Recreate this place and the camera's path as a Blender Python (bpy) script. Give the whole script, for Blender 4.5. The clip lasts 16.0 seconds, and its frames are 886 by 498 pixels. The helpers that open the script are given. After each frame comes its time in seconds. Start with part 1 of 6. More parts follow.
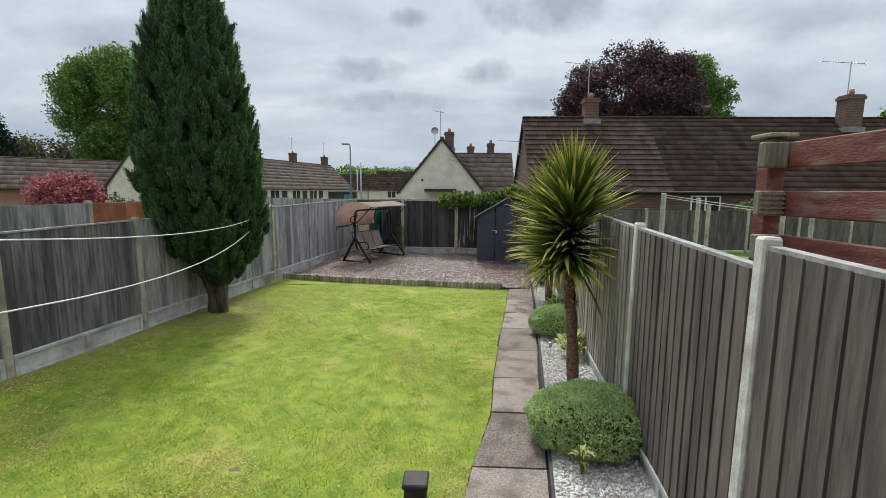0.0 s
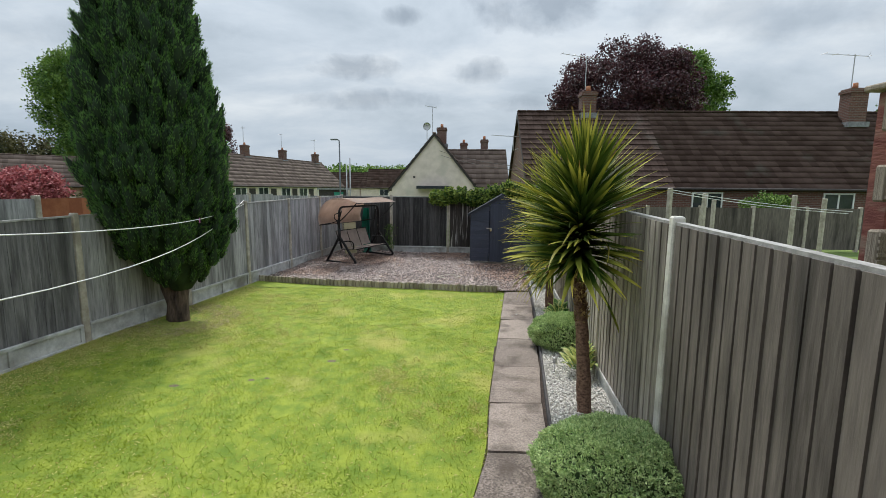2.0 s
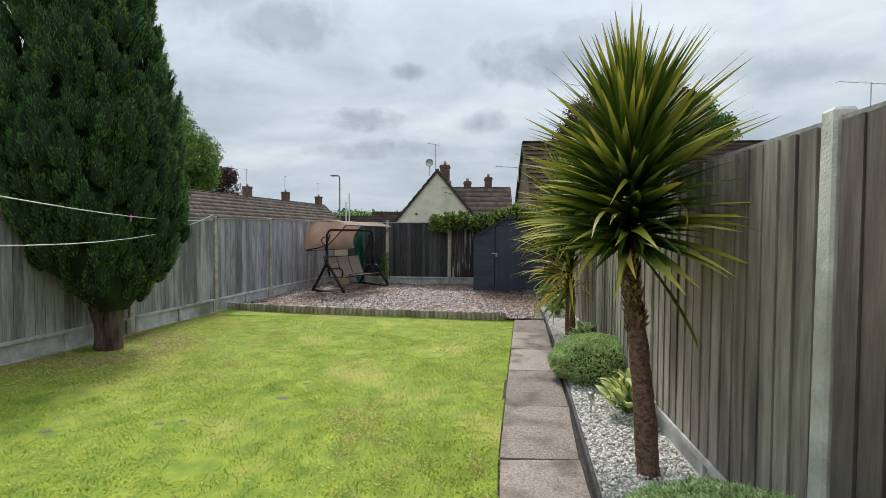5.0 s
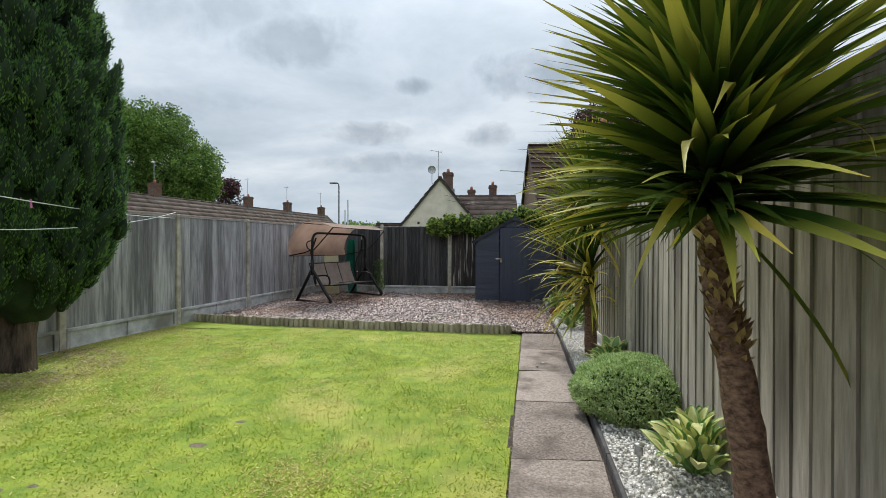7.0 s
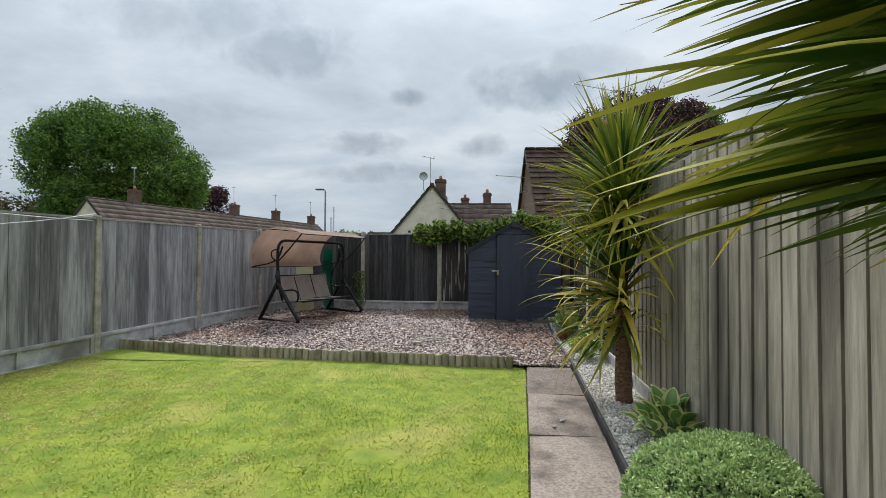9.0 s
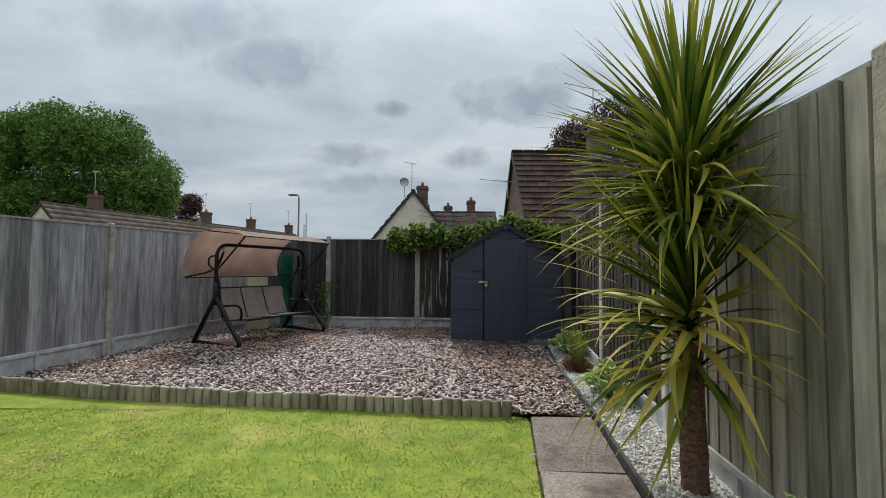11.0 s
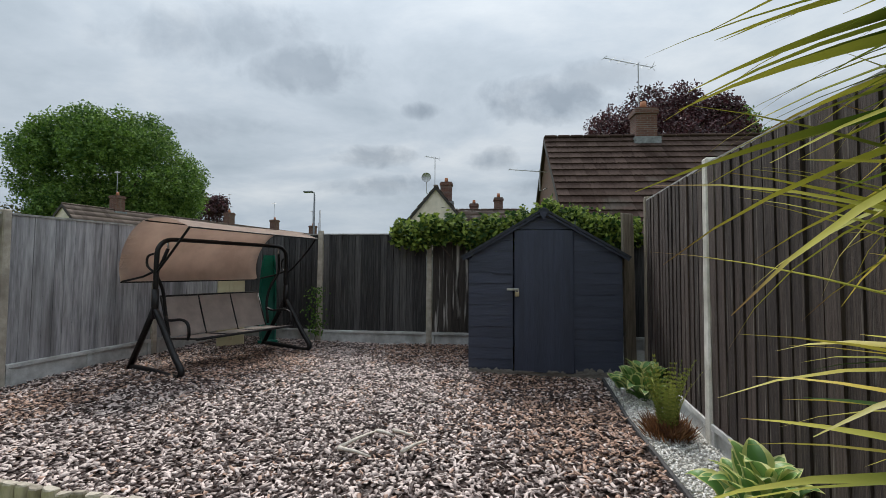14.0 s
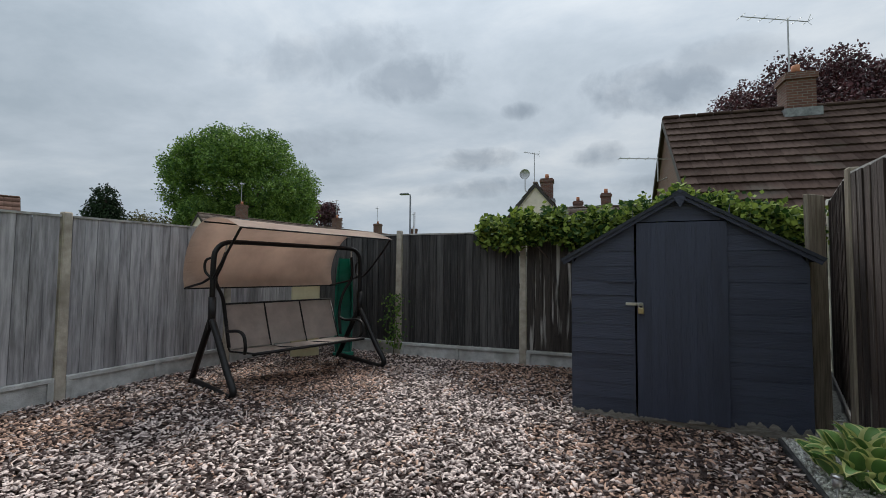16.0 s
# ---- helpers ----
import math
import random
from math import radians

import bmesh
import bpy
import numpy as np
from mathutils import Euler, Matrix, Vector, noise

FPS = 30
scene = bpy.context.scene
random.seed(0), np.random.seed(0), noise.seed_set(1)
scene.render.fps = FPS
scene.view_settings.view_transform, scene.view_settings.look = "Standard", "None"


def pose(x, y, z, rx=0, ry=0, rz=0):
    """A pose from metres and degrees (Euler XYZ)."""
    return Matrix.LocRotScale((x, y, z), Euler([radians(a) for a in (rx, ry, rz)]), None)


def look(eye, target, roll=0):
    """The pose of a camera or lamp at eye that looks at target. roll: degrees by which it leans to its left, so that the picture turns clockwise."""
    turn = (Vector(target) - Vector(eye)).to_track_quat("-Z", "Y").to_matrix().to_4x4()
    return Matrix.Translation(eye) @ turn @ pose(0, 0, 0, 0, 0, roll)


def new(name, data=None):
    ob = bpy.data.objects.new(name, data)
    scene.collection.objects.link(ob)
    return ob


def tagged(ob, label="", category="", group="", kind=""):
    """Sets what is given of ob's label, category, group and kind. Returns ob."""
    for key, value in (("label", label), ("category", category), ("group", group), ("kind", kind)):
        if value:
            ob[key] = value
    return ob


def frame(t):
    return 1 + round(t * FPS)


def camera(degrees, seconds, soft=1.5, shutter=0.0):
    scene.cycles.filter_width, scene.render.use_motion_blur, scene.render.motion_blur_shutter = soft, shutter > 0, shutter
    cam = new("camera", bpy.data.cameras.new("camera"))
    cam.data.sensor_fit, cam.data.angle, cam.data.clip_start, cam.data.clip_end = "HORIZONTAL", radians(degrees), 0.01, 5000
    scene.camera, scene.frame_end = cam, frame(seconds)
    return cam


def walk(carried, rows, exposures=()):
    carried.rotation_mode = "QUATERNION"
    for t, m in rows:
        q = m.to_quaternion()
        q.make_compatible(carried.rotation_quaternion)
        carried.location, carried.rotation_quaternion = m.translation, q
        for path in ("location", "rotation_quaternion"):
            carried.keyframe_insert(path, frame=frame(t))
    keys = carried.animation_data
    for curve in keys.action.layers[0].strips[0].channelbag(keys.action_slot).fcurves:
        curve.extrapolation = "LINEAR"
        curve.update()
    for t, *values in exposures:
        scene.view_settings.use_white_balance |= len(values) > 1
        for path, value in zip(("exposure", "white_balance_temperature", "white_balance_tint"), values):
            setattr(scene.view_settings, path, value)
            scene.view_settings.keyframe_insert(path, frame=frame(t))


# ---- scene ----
cam = camera(89.6, 16.0, soft=0.6)
PATH = [
    (0, (0.345, 0.732, 2.213), (0.261, 2.714, 1.954), 0.5),
    (0.5, (0.363, 0.968, 2.207), (0.298, 2.949, 1.939), 0.6),
    (1, (0.386, 1.206, 2.212), (0.331, 3.187, 1.939), 0.5),
    (1.5, (0.402, 1.406, 2.198), (0.348, 3.386, 1.925), 0.5),
    (2, (0.392, 1.599, 2.12), (0.336, 3.58, 1.855), 0.5),
    (2.5, (0.398, 1.793, 2.037), (0.338, 3.778, 1.794), 0.5),
    (3, (0.421, 2.026, 1.965), (0.358, 4.014, 1.754), 0.4),
    (3.5, (0.424, 2.234, 1.87), (0.359, 4.225, 1.701), 0.4),
    (4, (0.419, 2.439, 1.771), (0.351, 4.434, 1.647), 0.4),
    (4.2, (0.43, 2.536, 1.714), (0.36, 4.532, 1.605), 0.4),
    (6.3, (0.566, 3.612, 1.276), (0.469, 5.609, 1.259), 0.2),
    (6.5, (0.582, 3.746, 1.279), (0.483, 5.743, 1.264), 0.2),
    (7, (0.6, 4.048, 1.281), (0.495, 6.045, 1.277), 0.2),
    (7.5, (0.625, 4.382, 1.265), (0.515, 6.379, 1.27), 0.2),
    (8, (0.646, 4.717, 1.271), (0.541, 6.715, 1.288), 0.3),
    (8.5, (0.642, 5.076, 1.286), (0.55, 7.073, 1.315), 0.3),
    (9, (0.646, 5.445, 1.286), (0.568, 7.443, 1.327), 0.3),
    (9.5, (0.643, 5.796, 1.278), (0.586, 7.794, 1.329), 0.3),
    (10, (0.638, 6.128, 1.255), (0.603, 8.127, 1.316), 0.2),
    (10.2, (0.652, 6.284, 1.238), (0.621, 8.282, 1.313), 0.3),
    (12.3, (0.748, 7.799, 1.28), (0.783, 9.796, 1.376), 0.1),
    (12.5, (0.803, 7.92, 1.284), (0.825, 9.918, 1.378), 0.0),
    (13, (0.846, 8.282, 1.278), (0.837, 10.28, 1.374), 0.1),
    (13.5, (0.847, 8.548, 1.257), (0.79, 10.545, 1.355), 0.3),
    (14, (0.841, 8.83, 1.261), (0.713, 10.824, 1.357), 0.4),
    (14.5, (0.839, 9.125, 1.284), (0.618, 11.11, 1.379), 0.3),
    (15, (0.85, 9.431, 1.307), (0.528, 11.403, 1.404), 0.4),
    (15.5, (0.853, 9.7, 1.304), (0.411, 11.648, 1.404), 0.4),
    (16, (0.847, 9.984, 1.308), (0.276, 11.898, 1.409), 0.5),
]
walk(cam, [(t, look(eye, target, roll)) for t, eye, target, roll in PATH], exposures=[(0, 0.14), (4, 0.13), (6.5, 0.14), (7.5, 0.22), (9, 0.06), (10, -0.17), (13, -0.04), (16, -0.14)])

# ---- world, sun ----
world = bpy.data.worlds.new("overcast_sky")
scene.world = world
world.use_nodes = True
wt = world.node_tree
wt.nodes.clear()


def wnode(kind, **kw):
    n = wt.nodes.new(kind)
    for k, v in kw.items():
        n.inputs[k].default_value = v
    return n


def wmath(op, a, b=None):
    n = wt.nodes.new("ShaderNodeMath")
    n.operation = op
    for i, v in enumerate((a, b)):
        if v is None:
            continue
        if isinstance(v, (int, float)):
            n.inputs[i].default_value = v
        else:
            wt.links.new(v, n.inputs[i])
    return n.outputs[0]


SUN_ELEVATION, SUN_ROTATION = 52.0, 350.0
w_out = wt.nodes.new("ShaderNodeOutputWorld")
w_bg = wt.nodes.new("ShaderNodeBackground")
w_sky = wt.nodes.new("ShaderNodeTexSky")
w_sky.sky_type = "NISHITA"
w_sky.sun_disc = False
w_sky.sun_elevation, w_sky.sun_rotation = radians(SUN_ELEVATION), radians(SUN_ROTATION)
w_co = wt.nodes.new("ShaderNodeTexCoord")
w_sep = wt.nodes.new("ShaderNodeSeparateXYZ")
wt.links.new(w_co.outputs["Generated"], w_sep.inputs[0])
w_up = wmath("MAXIMUM", w_sep.outputs["Z"], 0.0)
w_den = wmath("ADD", w_up, 0.22)
w_cmb = wt.nodes.new("ShaderNodeCombineXYZ")
wt.links.new(wmath("DIVIDE", w_sep.outputs["X"], w_den), w_cmb.inputs[0])
wt.links.new(wmath("DIVIDE", w_sep.outputs["Y"], w_den), w_cmb.inputs[1])
w_n1 = wnode("ShaderNodeTexNoise", Scale=1.5, Detail=8.0, Roughness=0.60, Distortion=0.25)
w_n2 = wnode("ShaderNodeTexNoise", Scale=0.55, Detail=4.0, Roughness=0.5)
w_n3 = wnode("ShaderNodeTexNoise", Scale=13.0, Detail=6.0, Roughness=0.6, Distortion=0.3)
w_map = wt.nodes.new("ShaderNodeMapping")
w_map.inputs["Scale"].default_value = (0.85, 1.0, 1.0)
w_map.inputs["Location"].default_value = (3.1, 1.7, 0.0)
wt.links.new(w_cmb.outputs[0], w_map.inputs[0])
for n in (w_n1, w_n2):
    wt.links.new(w_map.outputs[0], n.inputs["Vector"])
wt.links.new(w_co.outputs["Generated"], w_n3.inputs["Vector"])
w_mixn = wmath("ADD", wmath("MULTIPLY", w_n1.outputs["Fac"], 0.6), wmath("MULTIPLY", w_n2.outputs["Fac"], 0.4))
w_ramp = wt.nodes.new("ShaderNodeValToRGB")
er = w_ramp.color_ramp.elements
er[0].position, er[0].color = 0.38, (0.425, 0.50, 0.57, 1)
er[1].position, er[1].color = 0.62, (0.745, 0.80, 0.845, 1)
mid = er.new(0.5)
mid.color = (0.565, 0.64, 0.715, 1)
wt.links.new(w_mixn, w_ramp.inputs[0])
# small dark cumulus scraps under the sheet: where they hang ahead (across, up), how wide and high
w_fwd = wmath("MAXIMUM", w_sep.outputs["Y"], 0.05)
w_u, w_v = wmath("DIVIDE", w_sep.outputs["X"], w_fwd), wmath("DIVIDE", w_sep.outputs["Z"], w_fwd)
w_ragged = wmath("MULTIPLY", wmath("SUBTRACT", w_n3.outputs["Fac"], 0.5), 4.0)
w_mask = None
for u0, v0, wide, high, deep in ((0.165, 0.386, 0.13, 0.050, 1.0), (0.29, 0.44, 0.10, 0.035, 0.6), (-0.115, 0.365, 0.045, 0.020, 1.0), (-0.232, 0.258, 0.080, 0.024, 1.0),
                                 (0.052, 0.250, 0.050, 0.026, 1.0), (-0.40, 0.47, 0.14, 0.060, 0.8), (-0.20, 0.192, 0.13, 0.022, 0.8), (0.13, 0.185, 0.07, 0.018, 0.6),
                                 (-0.62, 0.56, 0.24, 0.070, 0.6), (-0.75, 0.33, 0.22, 0.035, 0.45), (0.62, 0.36, 0.24, 0.045, 0.5)):
    du = wmath("DIVIDE", wmath("SUBTRACT", w_u, u0), wide)
    dv = wmath("DIVIDE", wmath("SUBTRACT", w_v, v0), high)
    far = wmath("ADD", wmath("ADD", wmath("MULTIPLY", du, du), wmath("MULTIPLY", dv, dv)), w_ragged)
    one = wmath("MULTIPLY", wmath("MINIMUM", wmath("MAXIMUM", wmath("MULTIPLY", wmath("SUBTRACT", 1.5, far), 0.7), 0.0), 1.0), deep)
    w_mask = one if w_mask is None else wmath("MAXIMUM", w_mask, one)
w_mul = wt.nodes.new("ShaderNodeMix")
w_mul.data_type, w_mul.blend_type = "RGBA", "MULTIPLY"
w_mul.inputs["B"].default_value = (0.64, 0.66, 0.685, 1)
wt.links.new(w_mask, w_mul.inputs["Factor"])
wt.links.new(w_ramp.outputs[0], w_mul.inputs["A"])
# blue-grey rain band low over the horizon
w_low = wt.nodes.new("ShaderNodeMapRange")
for k, v in (("From Min", 0.0), ("From Max", 0.15), ("To Min", 0.72), ("To Max", 0.0)):
    w_low.inputs[k].default_value = v
wt.links.new(w_up, w_low.inputs["Value"])
w_hz = wt.nodes.new("ShaderNodeMix")
w_hz.data_type = "RGBA"
w_hz.inputs["B"].default_value = (0.37, 0.475, 0.62, 1)
wt.links.new(w_low.outputs[0], w_hz.inputs["Factor"])
wt.links.new(w_mul.outputs["Result"], w_hz.inputs["A"])
# overcast sheet, brighter towards the zenith
w_grad = wmath("ADD", wmath("MULTIPLY", wmath("POWER", w_up, 2.0), 1.75), 1.05)
w_lum = wt.nodes.new("ShaderNodeVectorMath")
w_lum.operation = "SCALE"
wt.links.new(w_hz.outputs["Result"], w_lum.inputs[0])
wt.links.new(w_grad, w_lum.inputs["Scale"])
w_skys = wt.nodes.new("ShaderNodeVectorMath")
w_skys.operation = "SCALE"
w_skys.inputs["Scale"].default_value = 0.1
wt.links.new(w_sky.outputs[0], w_skys.inputs[0])
w_fin = wt.nodes.new("ShaderNodeMix")
w_fin.data_type = "RGBA"
w_fin.inputs["Factor"].default_value = 0.93
wt.links.new(w_skys.outputs[0], w_fin.inputs["A"])
wt.links.new(w_lum.outputs[0], w_fin.inputs["B"])
wt.links.new(w_fin.outputs["Result"], w_bg.inputs["Color"])
w_bg.inputs["Strength"].default_value = 0.84
wt.links.new(w_bg.outputs[0], w_out.inputs[0])

sun_data = bpy.data.lights.new("sun", "SUN")
sun_data.energy, sun_data.angle, sun_data.color = 3.1, radians(12), (1.0, 0.97, 0.925)
sun_ob = new("sun", sun_data)
a_r, e_r = radians(SUN_ROTATION), radians(SUN_ELEVATION)
sun_way = Vector((math.sin(a_r) * math.cos(e_r), math.cos(a_r) * math.cos(e_r), math.sin(e_r)))
sun_ob.matrix_world = look(tuple(sun_way * 60), (0, 0, 0))


# ---- materials ----
def material(name, dark, light, scale=6.0, rough=0.8, bump=0.3, bscale=40.0, stretch=(1, 1, 1), vary=None, amount=0.35,
             stain=None, stain_scale=0.8, stain_at=(0.52, 0.68), metal=0.0, spec=0.5, detail=6.0, trans=0.0, ramp=(0.34, 0.66)):
    """Two-scale noise colour on world position, random per piece, stains of their own shape, fine relief."""
    m = bpy.data.materials.new(name)
    m.use_nodes = True
    t = m.node_tree
    b = t.nodes["Principled BSDF"]
    L = t.links.new
    geo = t.nodes.new("ShaderNodeNewGeometry")
    mp = t.nodes.new("ShaderNodeMapping")
    mp.inputs["Scale"].default_value = stretch
    L(geo.outputs["Position"], mp.inputs[0])
    n1 = t.nodes.new("ShaderNodeTexNoise")
    n1.inputs["Scale"].default_value, n1.inputs["Detail"].default_value, n1.inputs["Roughness"].default_value = scale, detail, 0.62
    L(mp.outputs[0], n1.inputs["Vector"])
    r = t.nodes.new("ShaderNodeValToRGB")
    r.color_ramp.elements[0].position, r.color_ramp.elements[1].position = ramp
    r.color_ramp.elements[0].color, r.color_ramp.elements[1].color = (*dark, 1), (*light, 1)
    fac = n1.outputs["Fac"]
    if vary:
        src = t.nodes.new("ShaderNodeObjectInfo").outputs["Random"] if vary == "object" else geo.outputs["Random Per Island"]
        mx = t.nodes.new("ShaderNodeMix")
        mx.inputs["Factor"].default_value = amount
        L(fac, mx.inputs["A"])
        L(src, mx.inputs["B"])
        fac = mx.outputs["Result"]
    L(fac, r.inputs[0])
    col = r.outputs[0]
    if stain:
        n2 = t.nodes.new("ShaderNodeTexNoise")
        n2.inputs["Scale"].default_value, n2.inputs["Detail"].default_value = stain_scale, 5.0
        L(mp.outputs[0], n2.inputs["Vector"])
        rr = t.nodes.new("ShaderNodeMapRange")
        rr.inputs["From Min"].default_value, rr.inputs["From Max"].default_value = stain_at
        L(n2.outputs["Fac"], rr.inputs["Value"])
        mx = t.nodes.new("ShaderNodeMix")
        mx.data_type = "RGBA"
        mx.inputs["B"].default_value = (*stain, 1)
        L(rr.outputs[0], mx.inputs["Factor"])
        L(col, mx.inputs["A"])
        col = mx.outputs["Result"]
    L(col, b.inputs["Base Color"])
    b.inputs["Roughness"].default_value, b.inputs["Metallic"].default_value = rough, metal
    b.inputs["Specular IOR Level"].default_value = spec
    if bump:
        n3 = t.nodes.new("ShaderNodeTexNoise")
        n3.inputs["Scale"].default_value, n3.inputs["Detail"].default_value = bscale, 4.0
        L(mp.outputs[0], n3.inputs["Vector"])
        bp = t.nodes.new("ShaderNodeBump")
        bp.inputs["Strength"].default_value, bp.inputs["Distance"].default_value = bump, 0.01
        L(n3.outputs["Fac"], bp.inputs["Height"])
        L(bp.outputs[0], b.inputs["Normal"])
    if trans:
        ad = t.nodes.new("ShaderNodeMixShader")
        tr = t.nodes.new("ShaderNodeBsdfTranslucent")
        L(col, tr.inputs["Color"])
        ad.inputs[0].default_value = trans
        L(b.outputs[0], ad.inputs[1])
        L(tr.outputs[0], ad.inputs[2])
        L(ad.outputs[0], t.nodes["Material Output"].inputs["Surface"])
    return m


def brick_material(name, c1, c2, mortar, scale=1.0):
    m = material(name, c1, c2, scale=3, rough=0.9, bump=0.2)
    t = m.node_tree
    geo = t.nodes.new("ShaderNodeNewGeometry")
    sp = t.nodes.new("ShaderNodeSeparateXYZ")
    t.links.new(geo.outputs["Position"], sp.inputs[0])
    ad = t.nodes.new("ShaderNodeMath")
    t.links.new(sp.outputs[0], ad.inputs[0])
    t.links.new(sp.outputs[1], ad.inputs[1])
    cb = t.nodes.new("ShaderNodeCombineXYZ")
    t.links.new(ad.outputs[0], cb.inputs[0])
    t.links.new(sp.outputs[2], cb.inputs[1])
    bt = t.nodes.new("ShaderNodeTexBrick")
    for k, v in (("Scale", 1.0), ("Brick Width", 0.225), ("Row Height", 0.075), ("Mortar Size", 0.008)):
        bt.inputs[k].default_value = v * (scale if k != "Scale" else 1)
    bt.inputs["Color1"].default_value, bt.inputs["Color2"].default_value, bt.inputs["Mortar"].default_value = (*c1, 1), (*c2, 1), (*mortar, 1)
    t.links.new(cb.outputs[0], bt.inputs["Vector"])
    t.links.new(bt.outputs["Color"], t.nodes["Principled BSDF"].inputs["Base Color"])
    return m


M_LAWN = material("lawn_turf", (0.125, 0.205, 0.014), (0.29, 0.345, 0.034), scale=5, rough=0.9, bump=0.8, bscale=120, stain=(0.42, 0.37, 0.10), stain_scale=0.9, stain_at=(0.54, 0.75))
M_BLADE = material("grass_blade", (0.15, 0.245, 0.017), (0.36, 0.425, 0.04), scale=2.4, rough=0.7, spec=0.25, bump=0, vary="island", amount=0.16, stain=(0.50, 0.43, 0.14), stain_scale=1.7, stain_at=(0.54, 0.76), stretch=(1.5, 0.65, 1), trans=0.7)
M_STRAW = material("dry_grass_blade", (0.42, 0.385, 0.12), (0.66, 0.60, 0.25), scale=3, rough=0.8, spec=0.2, bump=0, vary="island", amount=0.5, trans=0.4)
M_FIELD = material("rough_grass", (0.07, 0.12, 0.02), (0.16, 0.22, 0.05), scale=0.6, rough=0.95, bump=0.6)
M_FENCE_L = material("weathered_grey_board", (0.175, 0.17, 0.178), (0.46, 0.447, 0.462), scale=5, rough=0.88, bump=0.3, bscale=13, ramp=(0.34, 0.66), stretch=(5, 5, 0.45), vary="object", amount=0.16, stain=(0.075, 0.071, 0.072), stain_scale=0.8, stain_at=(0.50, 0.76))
# darker copy of the grey board, for left panels that start before y 7
M_FENCE_LD = material("weathered_grey_board_darker", (0.075, 0.071, 0.074), (0.235, 0.225, 0.23), scale=5, rough=0.88, bump=0.3, bscale=13, ramp=(0.34, 0.68), stretch=(5, 5, 0.45), vary="object", amount=0.14, stain=(0.035, 0.033, 0.034), stain_scale=0.8, stain_at=(0.50, 0.74))
M_FENCE_R = material("weathered_brown_board", (0.195, 0.17, 0.142), (0.53, 0.475, 0.41), scale=5, rough=0.88, bump=0.3, bscale=13, ramp=(0.28, 0.74), stretch=(4.5, 4.5, 0.5), vary="object", amount=0.2, stain=(0.08, 0.068, 0.056), stain_scale=0.9, stain_at=(0.52, 0.74))
M_FENCE_B = material("dark_weathered_board", (0.022, 0.021, 0.021), (0.105, 0.10, 0.097), scale=7, rough=0.85, bump=0.6, bscale=30, ramp=(0.4, 0.66), stretch=(9, 9, 0.35), vary="object", amount=0.2)
M_FENCE_D = material("dark_brown_streaked_board", (0.022, 0.014, 0.012), (0.085, 0.06, 0.05), scale=7, rough=0.85, bump=0.6, bscale=30, ramp=(0.4, 0.68), stretch=(9, 9, 0.3), vary="object", amount=0.2, stain=(0.26, 0.235, 0.20), stain_scale=4.5, stain_at=(0.62, 0.76))
M_OLD = material("old_tan_board", (0.16, 0.13, 0.095), (0.36, 0.31, 0.24), scale=8, rough=0.9, bump=0.6, bscale=30, stretch=(8, 8, 0.4), vary="object", amount=0.2)
M_FENCE_S = material("black_board_bleached_in_streaks", (0.020, 0.016, 0.014), (0.07, 0.058, 0.05), scale=7, rough=0.85, bump=0.6, bscale=30, stretch=(7, 7, 0.5), vary="object", amount=0.2, stain=(0.42, 0.40, 0.37), stain_scale=2.2, stain_at=(0.56, 0.66))
M_FENCE_N = material("dark_brown_board", (0.062, 0.051, 0.043), (0.20, 0.17, 0.145), scale=5, rough=0.88, bump=0.3, bscale=13, ramp=(0.28, 0.76), stretch=(4.5, 4.5, 0.55), vary="object", amount=0.2, stain=(0.035, 0.029, 0.024), stain_scale=1.3, stain_at=(0.52, 0.74))
M_CAP = material("bleached_capping", (0.22, 0.215, 0.20), (0.42, 0.41, 0.39), scale=12, rough=0.9, bump=0.4, stretch=(1, 1, 1))
M_CONCRETE = material("post_concrete", (0.52, 0.495, 0.445), (0.76, 0.735, 0.67), scale=9, rough=0.92, bump=0.5, bscale=70, stain=(0.38, 0.35, 0.29), stain_scale=2.5, stain_at=(0.52, 0.75))
M_SPLINT = material("bleached_splinter", (0.52, 0.46, 0.38), (0.78, 0.72, 0.63), scale=20, rough=0.85, bump=0.3, stretch=(3, 3, 1))
M_CONCRETE_T = material("tan_post_concrete", (0.33, 0.29, 0.235), (0.52, 0.47, 0.395), scale=9, rough=0.92, bump=0.5, bscale=70, stain=(0.24, 0.21, 0.17), stain_scale=2.5, stain_at=(0.50, 0.72))
M_CONCRETE_G = material("gravel_board_concrete", (0.40, 0.40, 0.39), (0.66, 0.66, 0.645), scale=7, rough=0.92, bump=0.5, bscale=70, stain=(0.22, 0.205, 0.18), stain_scale=1.6, stain_at=(0.48, 0.70))
M_SLAB = material("path_slab", (0.09, 0.072, 0.06), (0.41, 0.34, 0.292), scale=65, rough=0.95, bump=0.9, bscale=70, vary="object", amount=0.25, stain=(0.085, 0.066, 0.053), stain_scale=3.0, stain_at=(0.50, 0.74))
M_SOIL = material("dark_soil", (0.03, 0.022, 0.017), (0.075, 0.055, 0.045), scale=25, rough=1.0, bump=0.8)
# pale end: bleached chips plus wet sheen painted into the colour
M_CHIP = material("bark_chip", (0.045, 0.021, 0.016), (0.70, 0.57, 0.52), scale=1.6, rough=0.52, bump=0.3, bscale=150, vary="island", amount=0.74, ramp=(0.36, 0.72))
# red-brown bark, its colour also darkened as shade by shed, swing and fence
M_CHIPB = material("shaded_red_bark_chip", (0.04, 0.018, 0.013), (0.46, 0.285, 0.205), scale=1.6, rough=0.55, bump=0.3, bscale=150, vary="island", amount=0.72)
